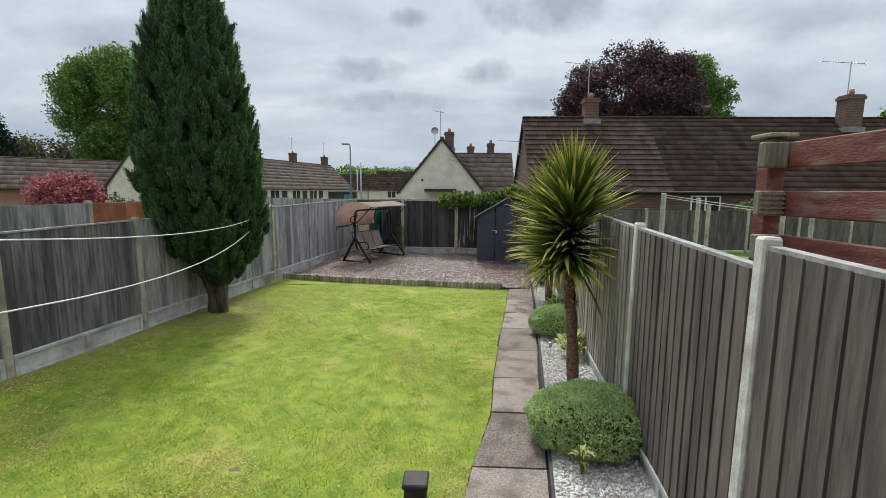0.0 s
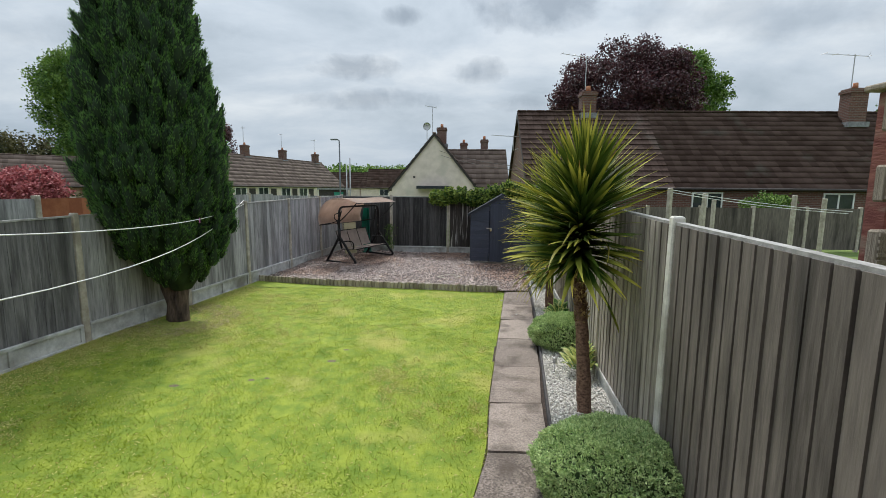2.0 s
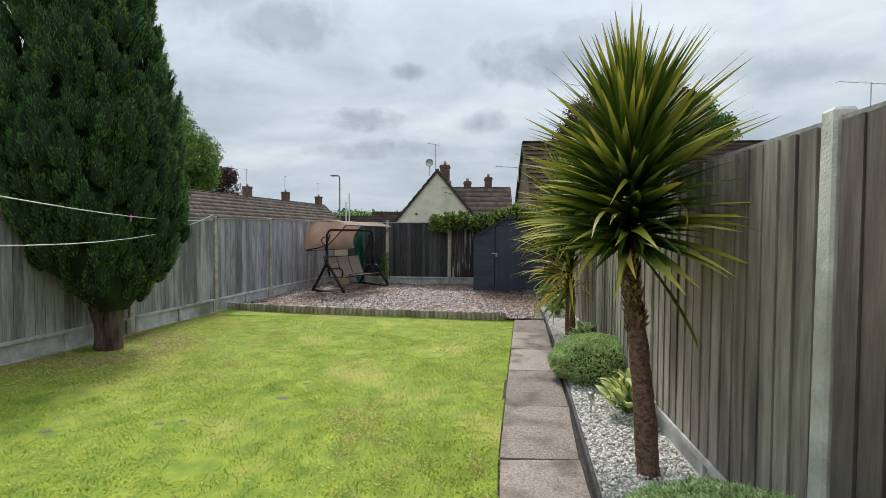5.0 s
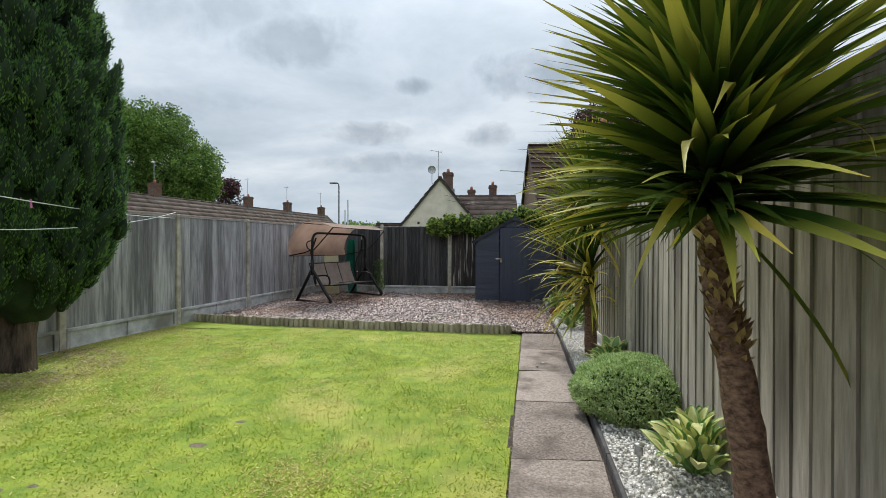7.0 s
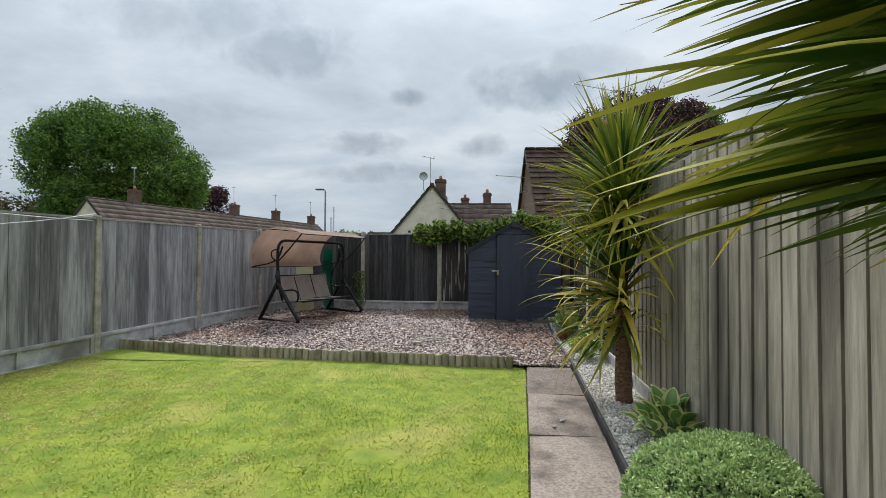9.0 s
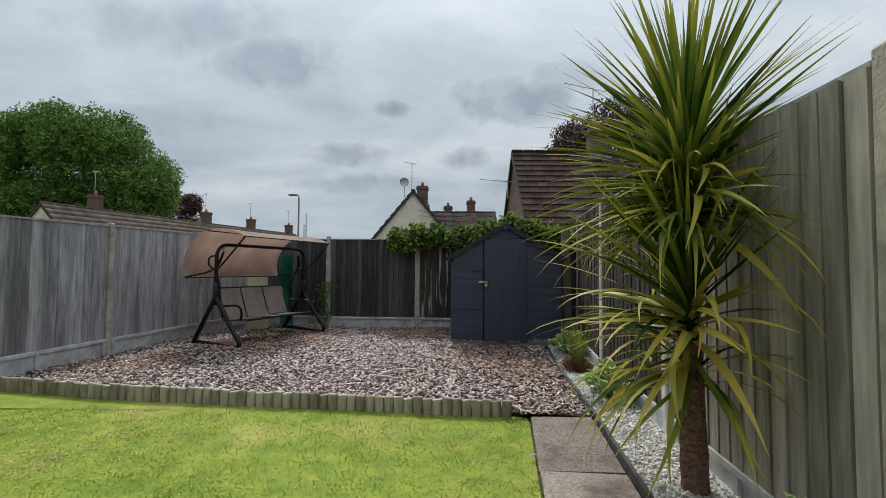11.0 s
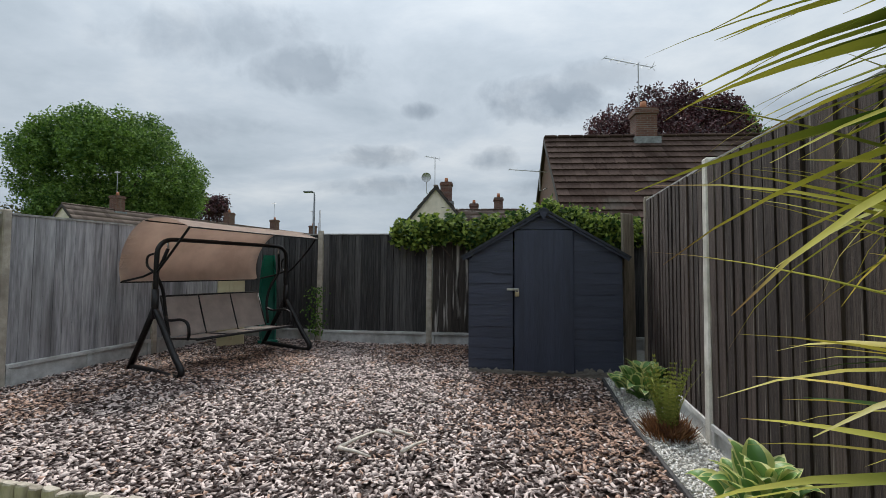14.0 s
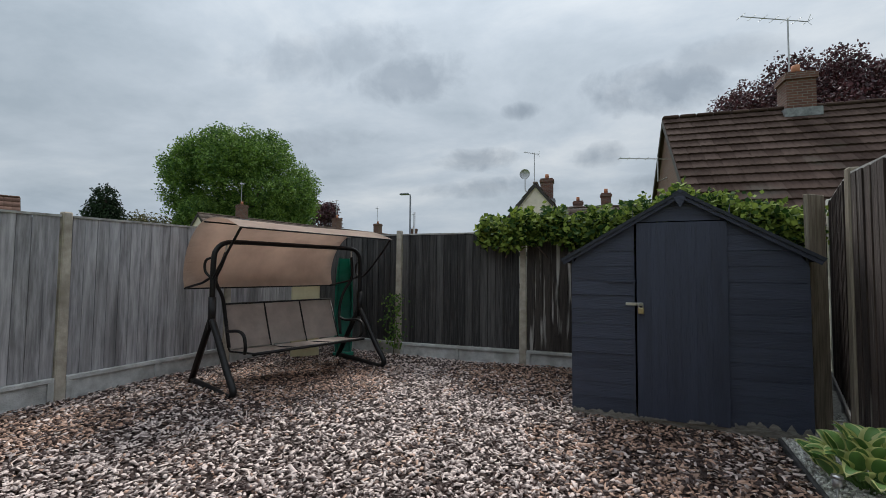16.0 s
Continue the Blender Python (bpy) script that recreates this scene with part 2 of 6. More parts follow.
M_CHIPBED = material("bark_bed", (0.02, 0.012, 0.009), (0.06, 0.036, 0.03), scale=30, rough=0.95, bump=0.9)
M_STONE = material("white_gravel", (0.48, 0.46, 0.425), (0.84, 0.815, 0.77), scale=4, rough=0.85, bump=0.2, vary="island", amount=0.6)
M_STONEBED = material("gravel_bed", (0.38, 0.365, 0.335), (0.66, 0.64, 0.60), scale=45, rough=0.95, bump=0.9)
M_LOG = material("log_edging_timber", (0.22, 0.185, 0.14), (0.50, 0.44, 0.355), scale=12, rough=0.9, bump=0.5, stretch=(2, 2, 0.5), vary="object", amount=0.3)
M_EDGE = material("edging_board", (0.035, 0.033, 0.034), (0.085, 0.08, 0.08), scale=10, rough=0.85, bump=0.4)
M_SHED = material("slate_blue_shed_paint", (0.028, 0.034, 0.056), (0.044, 0.053, 0.083), scale=5, rough=0.62, bump=0.5, bscale=26, stretch=(0.5, 0.5, 4), vary="object", amount=0.2)
M_SHEDV = material("slate_blue_door_paint", (0.028, 0.034, 0.056), (0.043, 0.052, 0.082), scale=5, rough=0.6, bump=0.5, bscale=26, stretch=(4, 4, 0.4), vary="object", amount=0.2)
M_BARE = material("bare_worn_wood", (0.24, 0.22, 0.195), (0.50, 0.465, 0.415), scale=14, rough=0.9, bump=0.5, stretch=(1, 1, 3))
M_FELT = material("roofing_felt", (0.02, 0.024, 0.032), (0.04, 0.046, 0.056), scale=40, rough=0.95, bump=0.4)
M_STEEL = material("galvanised_steel", (0.42, 0.42, 0.42), (0.62, 0.62, 0.6), scale=30, rough=0.38, bump=0.05, metal=1.0)
M_BRASS = material("padlock_brass", (0.40, 0.33, 0.20), (0.55, 0.48, 0.33), scale=20, rough=0.35, bump=0.05, metal=1.0)
M_TUBE = material("bronze_black_tube", (0.006, 0.005, 0.005), (0.014, 0.012, 0.012), scale=20, rough=0.45, bump=0.08, spec=0.3)
M_CANOPY = material("beige_canopy_cloth", (0.50, 0.385, 0.32), (0.63, 0.50, 0.42), scale=3, rough=0.9, bump=0.3, bscale=200, trans=0.2)
M_SLING = material("taupe_sling_fabric", (0.44, 0.375, 0.335), (0.58, 0.50, 0.45), scale=5, rough=0.8, bump=0.4, bscale=260)
M_GREENP = material("green_plastic", (0.006, 0.15, 0.10), (0.018, 0.25, 0.17), scale=3, rough=0.4, bump=0.05)
M_CREAMP = material("cream_plastic", (0.60, 0.55, 0.33), (0.74, 0.69, 0.46), scale=3, rough=0.5, bump=0.05)
M_BARK = material("tree_bark", (0.03, 0.02, 0.015), (0.15, 0.105, 0.08), scale=8, rough=0.95, bump=1.0, bscale=22, stretch=(3, 3, 0.6))
M_CONIFER = material("dark_conifer_foliage", (0.024, 0.085, 0.022), (0.14, 0.28, 0.06), scale=3.0, rough=0.7, bump=0, vary="island", amount=0.25, trans=0.2)
# near-black green: shade between plumes as colour; also the far conifer's own dark
M_CON_SHADE_DARK = material("dark_conifer_shade_green", (0.006, 0.017, 0.006), (0.02, 0.045, 0.013), scale=6, rough=0.95, bump=0.5)
def sword_leaf_material(name, dark, light, tip, dead):
    """Green blade that yellows towards its end, with a withered point; the leaf's own length is in the attribute "along"."""
    m = material(name, dark, light, scale=1.2, spec=0.12, rough=0.62, bump=0.15, bscale=60, vary="object", amount=0.7, trans=0.17)
    t = m.node_tree
    at = t.nodes.new("ShaderNodeAttribute")
    at.attribute_name = "along"
    info = t.nodes.new("ShaderNodeObjectInfo")
    add = t.nodes.new("ShaderNodeMath")
    add.operation = "MULTIPLY_ADD"
    add.inputs[1].default_value = 0.30
    t.links.new(info.outputs["Random"], add.inputs[0])
    t.links.new(at.outputs["Fac"], add.inputs[2])
    base = next(k.from_socket for k in t.links if k.to_socket == t.nodes["Principled BSDF"].inputs["Base Color"])
    targets = [k.to_socket for k in t.links if k.from_socket == base]
    for colour, lo, hi in ((tip, 0.62, 1.12), (dead, 1.12, 1.22)):
        rng_n = t.nodes.new("ShaderNodeMapRange")
        rng_n.inputs["From Min"].default_value, rng_n.inputs["From Max"].default_value = lo, hi
        t.links.new(add.outputs[0], rng_n.inputs["Value"])
        mx = t.nodes.new("ShaderNodeMix")
        mx.data_type = "RGBA"
        mx.inputs["B"].default_value = (*colour, 1)
        t.links.new(rng_n.outputs[0], mx.inputs["Factor"])
        t.links.new(base, mx.inputs["A"])
        base = mx.outputs["Result"]
    for q in targets:
        t.links.new(base, q)
    return m


M_PALM = sword_leaf_material("cordyline_leaf", (0.032, 0.075, 0.012), (0.19, 0.25, 0.038), (0.46, 0.42, 0.07), (0.22, 0.13, 0.04))
M_PALMOLD = material("cordyline_old_leaf", (0.40, 0.36, 0.05), (0.64, 0.51, 0.085), scale=2, rough=0.5, bump=0.15, vary="object", amount=0.5, trans=0.3)
M_PTRUNK = material("cordyline_trunk", (0.075, 0.038, 0.026), (0.30, 0.18, 0.125), scale=34, rough=0.95, bump=0.9, bscale=45, stretch=(1, 1, 1.6))
M_PSCALE = material("old_leaf_base", (0.14, 0.075, 0.035), (0.50, 0.36, 0.16), scale=10, rough=0.8, bump=0.4, vary="object", amount=0.5)
M_BUSH = material("grey_green_shrub", (0.27, 0.41, 0.15), (0.64, 0.75, 0.37), scale=4, rough=0.7, bump=0, vary="island", amount=0.55, trans=0.2)
# dark green that carries the shade between the shrub's leaves
M_BUSHSHADE = material("shrub_shade_core", (0.03, 0.055, 0.02), (0.07, 0.11, 0.035), scale=12, rough=0.95, bump=0.8)
M_HGREEN = material("hosta_green", (0.11, 0.235, 0.06), (0.23, 0.385, 0.11), scale=6, rough=0.45, bump=0.2, vary="object", amount=0.4, trans=0.25)
M_HCREAM = material("hosta_cream", (0.64, 0.66, 0.24), (0.82, 0.82, 0.42), scale=6, rough=0.5, bump=0.2, vary="object", amount=0.4, trans=0.5)
M_FERN = material("fern_green", (0.15, 0.19, 0.03), (0.34, 0.36, 0.08), scale=8, rough=0.6, bump=0, vary="object", amount=0.4, trans=0.3)
M_FERNB = material("fern_brown_base", (0.11, 0.045, 0.018), (0.30, 0.14, 0.055), scale=12, rough=0.85, bump=0, vary="island", amount=0.5)
M_IVY = material("ivy_leaf", (0.02, 0.055, 0.010), (0.22, 0.29, 0.05), scale=1.6, rough=0.75, spec=0.2, bump=0, vary="island", amount=0.6, trans=0.3)
M_LEAFG = material("broad_green_leaves", (0.03, 0.085, 0.012), (0.19, 0.31, 0.05), scale=0.5, rough=0.65, bump=0, vary="island", amount=0.32, trans=0.25)
M_LEAFB = material("olive_brown_leaves", (0.045, 0.05, 0.018), (0.14, 0.13, 0.05), scale=0.5, rough=0.75, bump=0, vary="island", amount=0.5, trans=0.2)
M_LEAFC = material("copper_leaves", (0.028, 0.011, 0.014), (0.11, 0.038, 0.045), scale=0.6, rough=0.6, bump=0, vary="island", amount=0.35, trans=0.2)
M_LEAFP = material("pink_red_leaves", (0.24, 0.05, 0.06), (0.50, 0.17, 0.17), scale=1.2, rough=0.7, bump=0, vary="island", amount=0.55, trans=0.25)
M_TILE = material("brown_roof_tile", (0.046, 0.028, 0.022), (0.088, 0.058, 0.048), scale=1.2, spec=0.12, rough=0.95, bump=0.4, bscale=30, vary="object", amount=0.3, stain=(0.085, 0.075, 0.062), stain_scale=0.9, stain_at=(0.6, 0.78))
M_TILEJ = material("brown_roof_tiles_far", (0.046, 0.028, 0.022), (0.088, 0.058, 0.048), scale=1.2, spec=0.12, rough=0.95, bump=0.4, bscale=30, vary="island", amount=0.3, stain=(0.085, 0.075, 0.062), stain_scale=0.9, stain_at=(0.6, 0.78))
M_TILEW = material("light_brown_roof_tiles", (0.10, 0.07, 0.057), (0.19, 0.14, 0.115), scale=1.2, rough=0.9, bump=0.4, bscale=30, vary="island", amount=0.3)
M_TILER = material("red_brown_roof_tiles", (0.12, 0.062, 0.045), (0.21, 0.115, 0.085), scale=1.2, rough=0.9, bump=0.4, vary="island", amount=0.35)
M_RENDER = material("cream_render", (0.63, 0.545, 0.475), (0.76, 0.665, 0.585), scale=2.5, rough=0.95, bump=0.3, bscale=60, stain=(0.45, 0.43, 0.36), stain_scale=0.7, stain_at=(0.55, 0.8))
M_BRICK = brick_material("red_brick", (0.10, 0.042, 0.03), (0.155, 0.068, 0.048), (0.17, 0.155, 0.135))
M_BRICKO = brick_material("orange_brick", (0.26, 0.105, 0.06), (0.31, 0.14, 0.085), (0.38, 0.34, 0.30))
M_LEAD = material("lead_flashing", (0.13, 0.135, 0.14), (0.26, 0.27, 0.275), scale=9, rough=0.6, bump=0.2)
M_WHITE = material("white_upvc", (0.68, 0.68, 0.66), (0.78, 0.78, 0.76), scale=4, rough=0.4, bump=0.03)
M_GLASS = material("dark_window_glass", (0.02, 0.025, 0.03), (0.04, 0.05, 0.06), scale=2, rough=0.05, bump=0)
M_POT = material("terracotta_pot", (0.32, 0.12, 0.06), (0.44, 0.19, 0.10), scale=12, rough=0.85, bump=0.2)
M_ALU = material("aerial_aluminium", (0.34, 0.34, 0.35), (0.5, 0.5, 0.5), scale=15, rough=0.45, bump=0, metal=0.7)
M_LAMP = material("lamp_post_grey", (0.10, 0.11, 0.12), (0.17, 0.18, 0.19), scale=9, rough=0.5, bump=0.05, metal=0.3)
M_REDWOOD = material("red_stained_timber", (0.13, 0.03, 0.024), (0.27, 0.105, 0.075), scale=6, rough=0.8, bump=0.4, stretch=(3, 0.8, 3), stain=(0.21, 0.19, 0.14), stain_scale=3.0, stain_at=(0.52, 0.7))
M_ORANGE = material("orange_stained_panel", (0.25, 0.075, 0.03), (0.40, 0.145, 0.065), scale=6, rough=0.8, bump=0.4, vary="object", amount=0.3)
M_DARKWOOD = material("dark_stained_timber", (0.018, 0.014, 0.012), (0.045, 0.037, 0.033), scale=10, rough=0.7, bump=0.3)
M_ROPE = material("white_line", (0.62, 0.62, 0.62), (0.78, 0.78, 0.78), scale=60, rough=0.6, bump=0)
M_PEG = material("pink_plastic", (0.52, 0.14, 0.40), (0.62, 0.22, 0.50), scale=30, rough=0.45, bump=0)
M_PATIO = material("patio_concrete", (0.22, 0.20, 0.18), (0.36, 0.34, 0.31), scale=8, rough=0.9, bump=0.4)


# ---- mesh helpers ----
def mesh_ob(name, verts, faces, mats, parent=None, label="", smooth=False, indices=None):
    me = bpy.data.meshes.new(name)
    me.from_pydata([tuple(map(float, v)) for v in verts], [], [tuple(map(int, f)) for f in faces])
    for m in (mats if isinstance(mats, (list, tuple)) else [mats]):
        me.materials.append(m)
    if indices is not None:
        me.polygons.foreach_set("material_index", np.asarray(indices, dtype=np.int32))
    if smooth:
        me.polygons.foreach_set("use_smooth", np.ones(len(me.polygons), dtype=bool))
    me.update()
    ob = new(name, me)
    if parent is not None:
        ob.parent = parent
    if label:
        ob["label"] = label
    return ob


def bulk(name, verts, faces, mats, parent=None, label="", smooth=False):
    """One mesh from numpy arrays of vertices (n, 3) and faces (m, 3 or 4)."""
    me = bpy.data.meshes.new(name)
    k = faces.shape[1]
    me.vertices.add(len(verts))
    me.vertices.foreach_set("co", np.ascontiguousarray(verts, dtype=np.float32).ravel())
    me.loops.add(faces.size)
    me.loops.foreach_set("vertex_index", np.ascontiguousarray(faces, dtype=np.int32).ravel())
    me.polygons.add(len(faces))
    me.polygons.foreach_set("loop_start", np.arange(0, faces.size, k, dtype=np.int32))
    me.polygons.foreach_set("loop_total", np.full(len(faces), k, dtype=np.int32))
    if smooth:
        me.polygons.foreach_set("use_smooth", np.ones(len(faces), dtype=bool))
    me.materials.append(mats)
    me.update(calc_edges=True)
    me.validate()
    ob = new(name, me)
    if parent is not None:
        ob.parent = parent
    if label:
        ob["label"] = label
    return ob


def part(name, bm, mat, parent=None, label="", smooth=False):
    me = bpy.data.meshes.new(name)
    bmesh.ops.recalc_face_normals(bm, faces=bm.faces)
    bm.to_mesh(me)
    bm.free()
    for m in (mat if isinstance(mat, (list, tuple)) else [mat]):
        me.materials.append(m)
    if smooth:
        me.polygons.foreach_set("use_smooth", np.ones(len(me.polygons), dtype=bool))
    ob = new(name, me)
    if parent is not None:
        ob.parent = parent
    if label:
        ob["label"] = label
    return ob


def shared(name, me, parent, m, label=""):
    """Another object on a mesh that exists already."""
    ob = new(name, me)
    ob.parent = parent
    ob.matrix_basis = m
    if label:
        ob["label"] = label
    return ob


def thing(name, m, label, category, group="", kind=""):
    e = new(name)
    e.empty_display_size = 0.1
    e.matrix_basis = m
    return tagged(e, label, category, group, kind)


def box(bm, x0, y0, z0, x1, y1, z1, bevel=0.0, m=None):
    vs = [bm.verts.new((x, y, z)) for x in (x0, x1) for y in (y0, y1) for z in (z0, z1)]
    fs = [bm.faces.new([vs[i] for i in f]) for f in ((0, 1, 3, 2), (4, 6, 7, 5), (0, 4, 5, 1), (2, 3, 7, 6), (0, 2, 6, 4), (1, 5, 7, 3))]
    if bevel:
        es = list({e for f in fs for e in f.edges})
        out = bmesh.ops.bevel(bm, geom=es, offset=bevel, segments=1, affect="EDGES", clamp_overlap=True)
        vs = list({v for f in out["faces"] for v in f.verts} | {v for v in vs if v.is_valid})
    if m is not None:
        bmesh.ops.transform(bm, matrix=m, verts=[v for v in vs if v.is_valid])
    return bm


def boxed(name, dims, mat, parent=None, label="", bevel=0.006, m=None):
    bm = bmesh.new()
    box(bm, *dims, bevel=bevel)
    ob = part(name, bm, mat, parent, label)
    if m is not None:
        ob.matrix_basis = m
    return ob


def smooth_line(pts, steps=5):
    """Catmull-Rom through the points."""
    p = [Vector(q) for q in pts]
    p = [p[0] * 2 - p[1]] + p + [p[-1] * 2 - p[-2]]
    out = []
    for i in range(1, len(p) - 2):
        for s in range(steps):
            t = s / steps
            out.append(0.5 * ((2 * p[i]) + (p[i + 1] - p[i - 1]) * t + (2 * p[i - 1] - 5 * p[i] + 4 * p[i + 1] - p[i + 2]) * t * t
                              + (3 * p[i] - p[i - 1] - 3 * p[i + 1] + p[i + 2]) * t ** 3))
    out.append(p[-2])
    return out


def tube(bm, pts, r, n=8, r_end=None, caps=True):
    pts = [Vector(q) for q in pts]
    r_end = r if r_end is None else r_end
    rings = []
    side = None
    for i, p in enumerate(pts):
        d = (pts[min(i + 1, len(pts) - 1)] - pts[max(i - 1, 0)]).normalized()
        if side is None:
            side = d.cross(Vector((0, 0, 1)) if abs(d.z) < 0.9 else Vector((1, 0, 0))).normalized()
        side = (side - d * side.dot(d)).normalized()
        up = d.cross(side)
        rad = r + (r_end - r) * i / max(len(pts) - 1, 1)
        rings.append([bm.verts.new(p + side * math.cos(a) * rad + up * math.sin(a) * rad) for a in (2 * math.pi * k / n for k in range(n))])
    for a, b in zip(rings, rings[1:]):
        for k in range(n):
            bm.faces.new((a[k], a[(k + 1) % n], b[(k + 1) % n], b[k]))
    if caps:
        bm.faces.new(rings[0][::-1])
        bm.faces.new(rings[-1])
    return bm


def tubed(name, pts, r, mat, parent=None, label="", n=8, r_end=None, curve=0):
    bm = bmesh.new()
    tube(bm, smooth_line(pts, curve) if curve else pts, r, n, r_end)
    return part(name, bm, mat, parent, label, smooth=True)


def blades(centres, ways, sides, lengths, widths):
    """Leaf-shaped quads: base, two shoulders and tip."""
    w = widths[:, None] * sides * 0.5
    a = centres
    midp = centres + ways * lengths[:, None] * 0.45
    tip = centres + ways * lengths[:, None]
    v = np.stack([a, midp + w, tip, midp - w], axis=1).reshape(-1, 3)
    f = np.arange(len(v)).reshape(-1, 4)
    return v, f


def unit(v):
    return v / np.maximum(np.linalg.norm(v, axis=-1, keepdims=True), 1e-9)


def line_x(y, pts):
    """The x of a polyline of (x, y) at that y."""
    return np.interp(y, [p[1] for p in pts], [p[0] for p in pts])


# ---- plan ----
LEFT = [(-5.62, -0.3), (-5.40, 1.62), (-5.16, 3.54), (-4.90, 5.46), (-4.68, 7.38), (-4.40, 9.29), (-4.20, 11.21), (-3.97, 13.12), (-3.73, 15.0), (-3.50, 16.78)]
BACK = [(-3.50, 16.78), (-1.75, 16.36), (0.14, 16.27), (2.0, 16.16), (3.62, 16.05)]
RIGHT = [(1.42, -1.0), (1.58, 0.88), (1.72, 2.78), (1.87, 4.62), (2.03, 6.50), (2.20, 8.39), (2.385, 10.29), (2.575, 12.18), (2.88, 14.12), (3.62, 16.05)]
PATH_L = [(0.28, 3.0), (0.45, 4.06), (0.67, 4.97), (0.745, 5.82), (0.87, 6.75), (1.01, 7.76), (1.145, 8.70), (1.28, 9.70), (1.42, 10.70)]
PATH_R = [(0.90, 3.0), (1.05, 4.06), (1.17, 4.97), (1.27, 5.82), (1.42, 6.75), (1.545, 7.76), (1.68, 8.70), (1.81, 9.68), (1.932, 10.70)]
EDGE = [(0.93, 3.0), (1.20, 4.97), (1.45, 6.75), (1.71, 8.70), (1.955, 10.64), (2.13, 12.64), (2.33, 14.05)]
LOGS = [(-4.12, 11.55), (-2.53, 11.19), (-0.75, 10.97), (1.27, 10.75)]
PATIO_Z, STEP_TOP, STEP_END = 0.93, 1.55, 3.05

# ground and soil levels
ground = mesh_ob("ground", [(-900, -900, -0.03), (900, -900, -0.03), (900, 900, -0.03), (-900, 900, -0.03)], [(0, 1, 2, 3)], M_FIELD)
tagged(ground, "wide green ground sheet under gardens and houses", "ground", kind="structure")


def strip(name, left, right, z, mat, label, cat, relief=0.0, cells=10):
    """A floor sheet between two polylines that share their y values."""
    verts, faces = [], []
    for (xa, ya), (xb, yb) in zip(left, right):
        for i in range(cells + 1):
            s = i / cells
            x, y = xa + (xb - xa) * s, ya + (yb - ya) * s
            verts.append((x, y, z + relief * noise.noise((x * 0.9, y * 0.9, 0.3))))
    n = cells + 1
    for r in range(len(left) - 1):
        for i in range(cells):
            a = r * n + i
            faces.append((a, a + 1, a + n + 1, a + n))
    return tagged(mesh_ob(name, verts, faces, mat, smooth=True), label, cat, kind="structure")


ys = np.linspace(3.05, 10.9, 24)
lawn_r = [(float(line_x(y, PATH_L)) - 0.01, float(y)) for y in ys]
lawn_l = [(float(line_x(y, LEFT)) + 0.05, float(y)) for y in ys]
strip("lawn", lawn_l, lawn_r, 0.0, M_LAWN, "patchy bright green mown lawn with yellowed spots", "lawn", relief=0.03, cells=20)
bark_y = np.linspace(0, 1, 16)
bl = [(-4.16 + 0.66 * s, 11.56 + 5.2 * s) for s in bark_y]
br = [(1.97 + 0.9 * s, 10.68 + 5.5 * s) for s in bark_y]
bark = strip("bark_bed", bl, br, 0.03, M_CHIPBED, "dark bark mulch bed under the chippings", "mulch bed", relief=0.03, cells=24)
corner = mesh_ob("lawn_corner", [(-4.22, 10.88, 0.001), (1.36, 10.88, 0.001), (1.36, 10.72, -0.001), (-0.75, 10.98, 0.002), (-4.16, 11.58, 0.002)], [(0, 3, 4), (0, 1, 3)], M_LAWN)
tagged(corner, "narrow strip of turf along the log edging", "lawn", kind="structure")
bed_y = np.linspace(3.05, 16.0, 26)
strip("gravel_bed", [(float(line_x(y, EDGE)) + 0.01 if y < 14.05 else 2.45 + (y - 14.05) * 0.1, float(y)) for y in bed_y], [(float(line_x(y, RIGHT)) - 0.02, float(y)) for y in bed_y], 0.035, M_STONEBED, "pale grey gravel bed along the fence", "gravel bed", relief=0.02, cells=6)
strip("path_soil", [(x - 0.03, y) for x, y in PATH_L], [(x + 0.05, y) for x, y in PATH_R], -0.012, M_SOIL, "dark soil under the path slabs", "soil", cells=3)

# patio, steps down to the lawn, house wall behind
boxed("patio", (-5.6, -2.0, -0.03, 1.5, STEP_TOP, PATIO_Z), M_PATIO, None, bevel=0.01)
tagged(bpy.data.objects["patio"], "raised concrete patio beside the house", "patio", kind="structure")
stairs = thing("garden_steps", pose(0.42, STEP_TOP, 0), "plain concrete garden steps down to the lawn", "steps", kind="structure")
for i in range(4):
    z = PATIO_Z * (4 - i) / 5
    boxed("step", (-0.55, i * 0.375, -0.02, 0.55, (i + 1) * 0.375 + 0.002, z - 0.001 * i), M_PATIO, stairs)
boxed("wall_house", (-7.0, -2.3, -0.03, 5.0, -2.0, 5.2), M_BRICK, None, bevel=0)
tagged(bpy.data.objects["wall_house"], "plain red brick house wall", "wall", kind="structure")


# ---- fences ----
def board_mesh(name, w, h, t_thin, t_thick):
    """A feather-edged board standing on its lower end, with a slightly worn top."""
    v = []
    for z, cut in ((0, 0.0), (h - 0.004, 0.0), (h, 0.0025)):
        v += [(0 + cut, -t_thin, z), (w - cut, -t_thick, z), (w - cut, 0, z), (0 + cut, 0, z)]
    f = [(3, 2, 1, 0), (8, 9, 10, 11)]
    for r in (0, 4):
        for k in range(4):
            f.append((r + k, r + (k + 1) % 4, r + 4 + (k + 1) % 4, r + 4 + k))
    me = bpy.data.meshes.new(name)
    me.from_pydata(v, [], f)
    return me


def fence_post(x, y, h, ang, parent=None, m=M_CONCRETE, w=0.05):
    bm = bmesh.new()
    box(bm, -w, -w, -0.03, w, w, h, bevel=0.012)
    for v in bm.verts:
        if v.co.z > h - 0.02:
            v.co.x *= 0.8
            v.co.y *= 0.8
    ob = part("post", bm, m, parent)
    ob.matrix_basis = pose(x, y, 0, 0, 0, ang)
    return ob


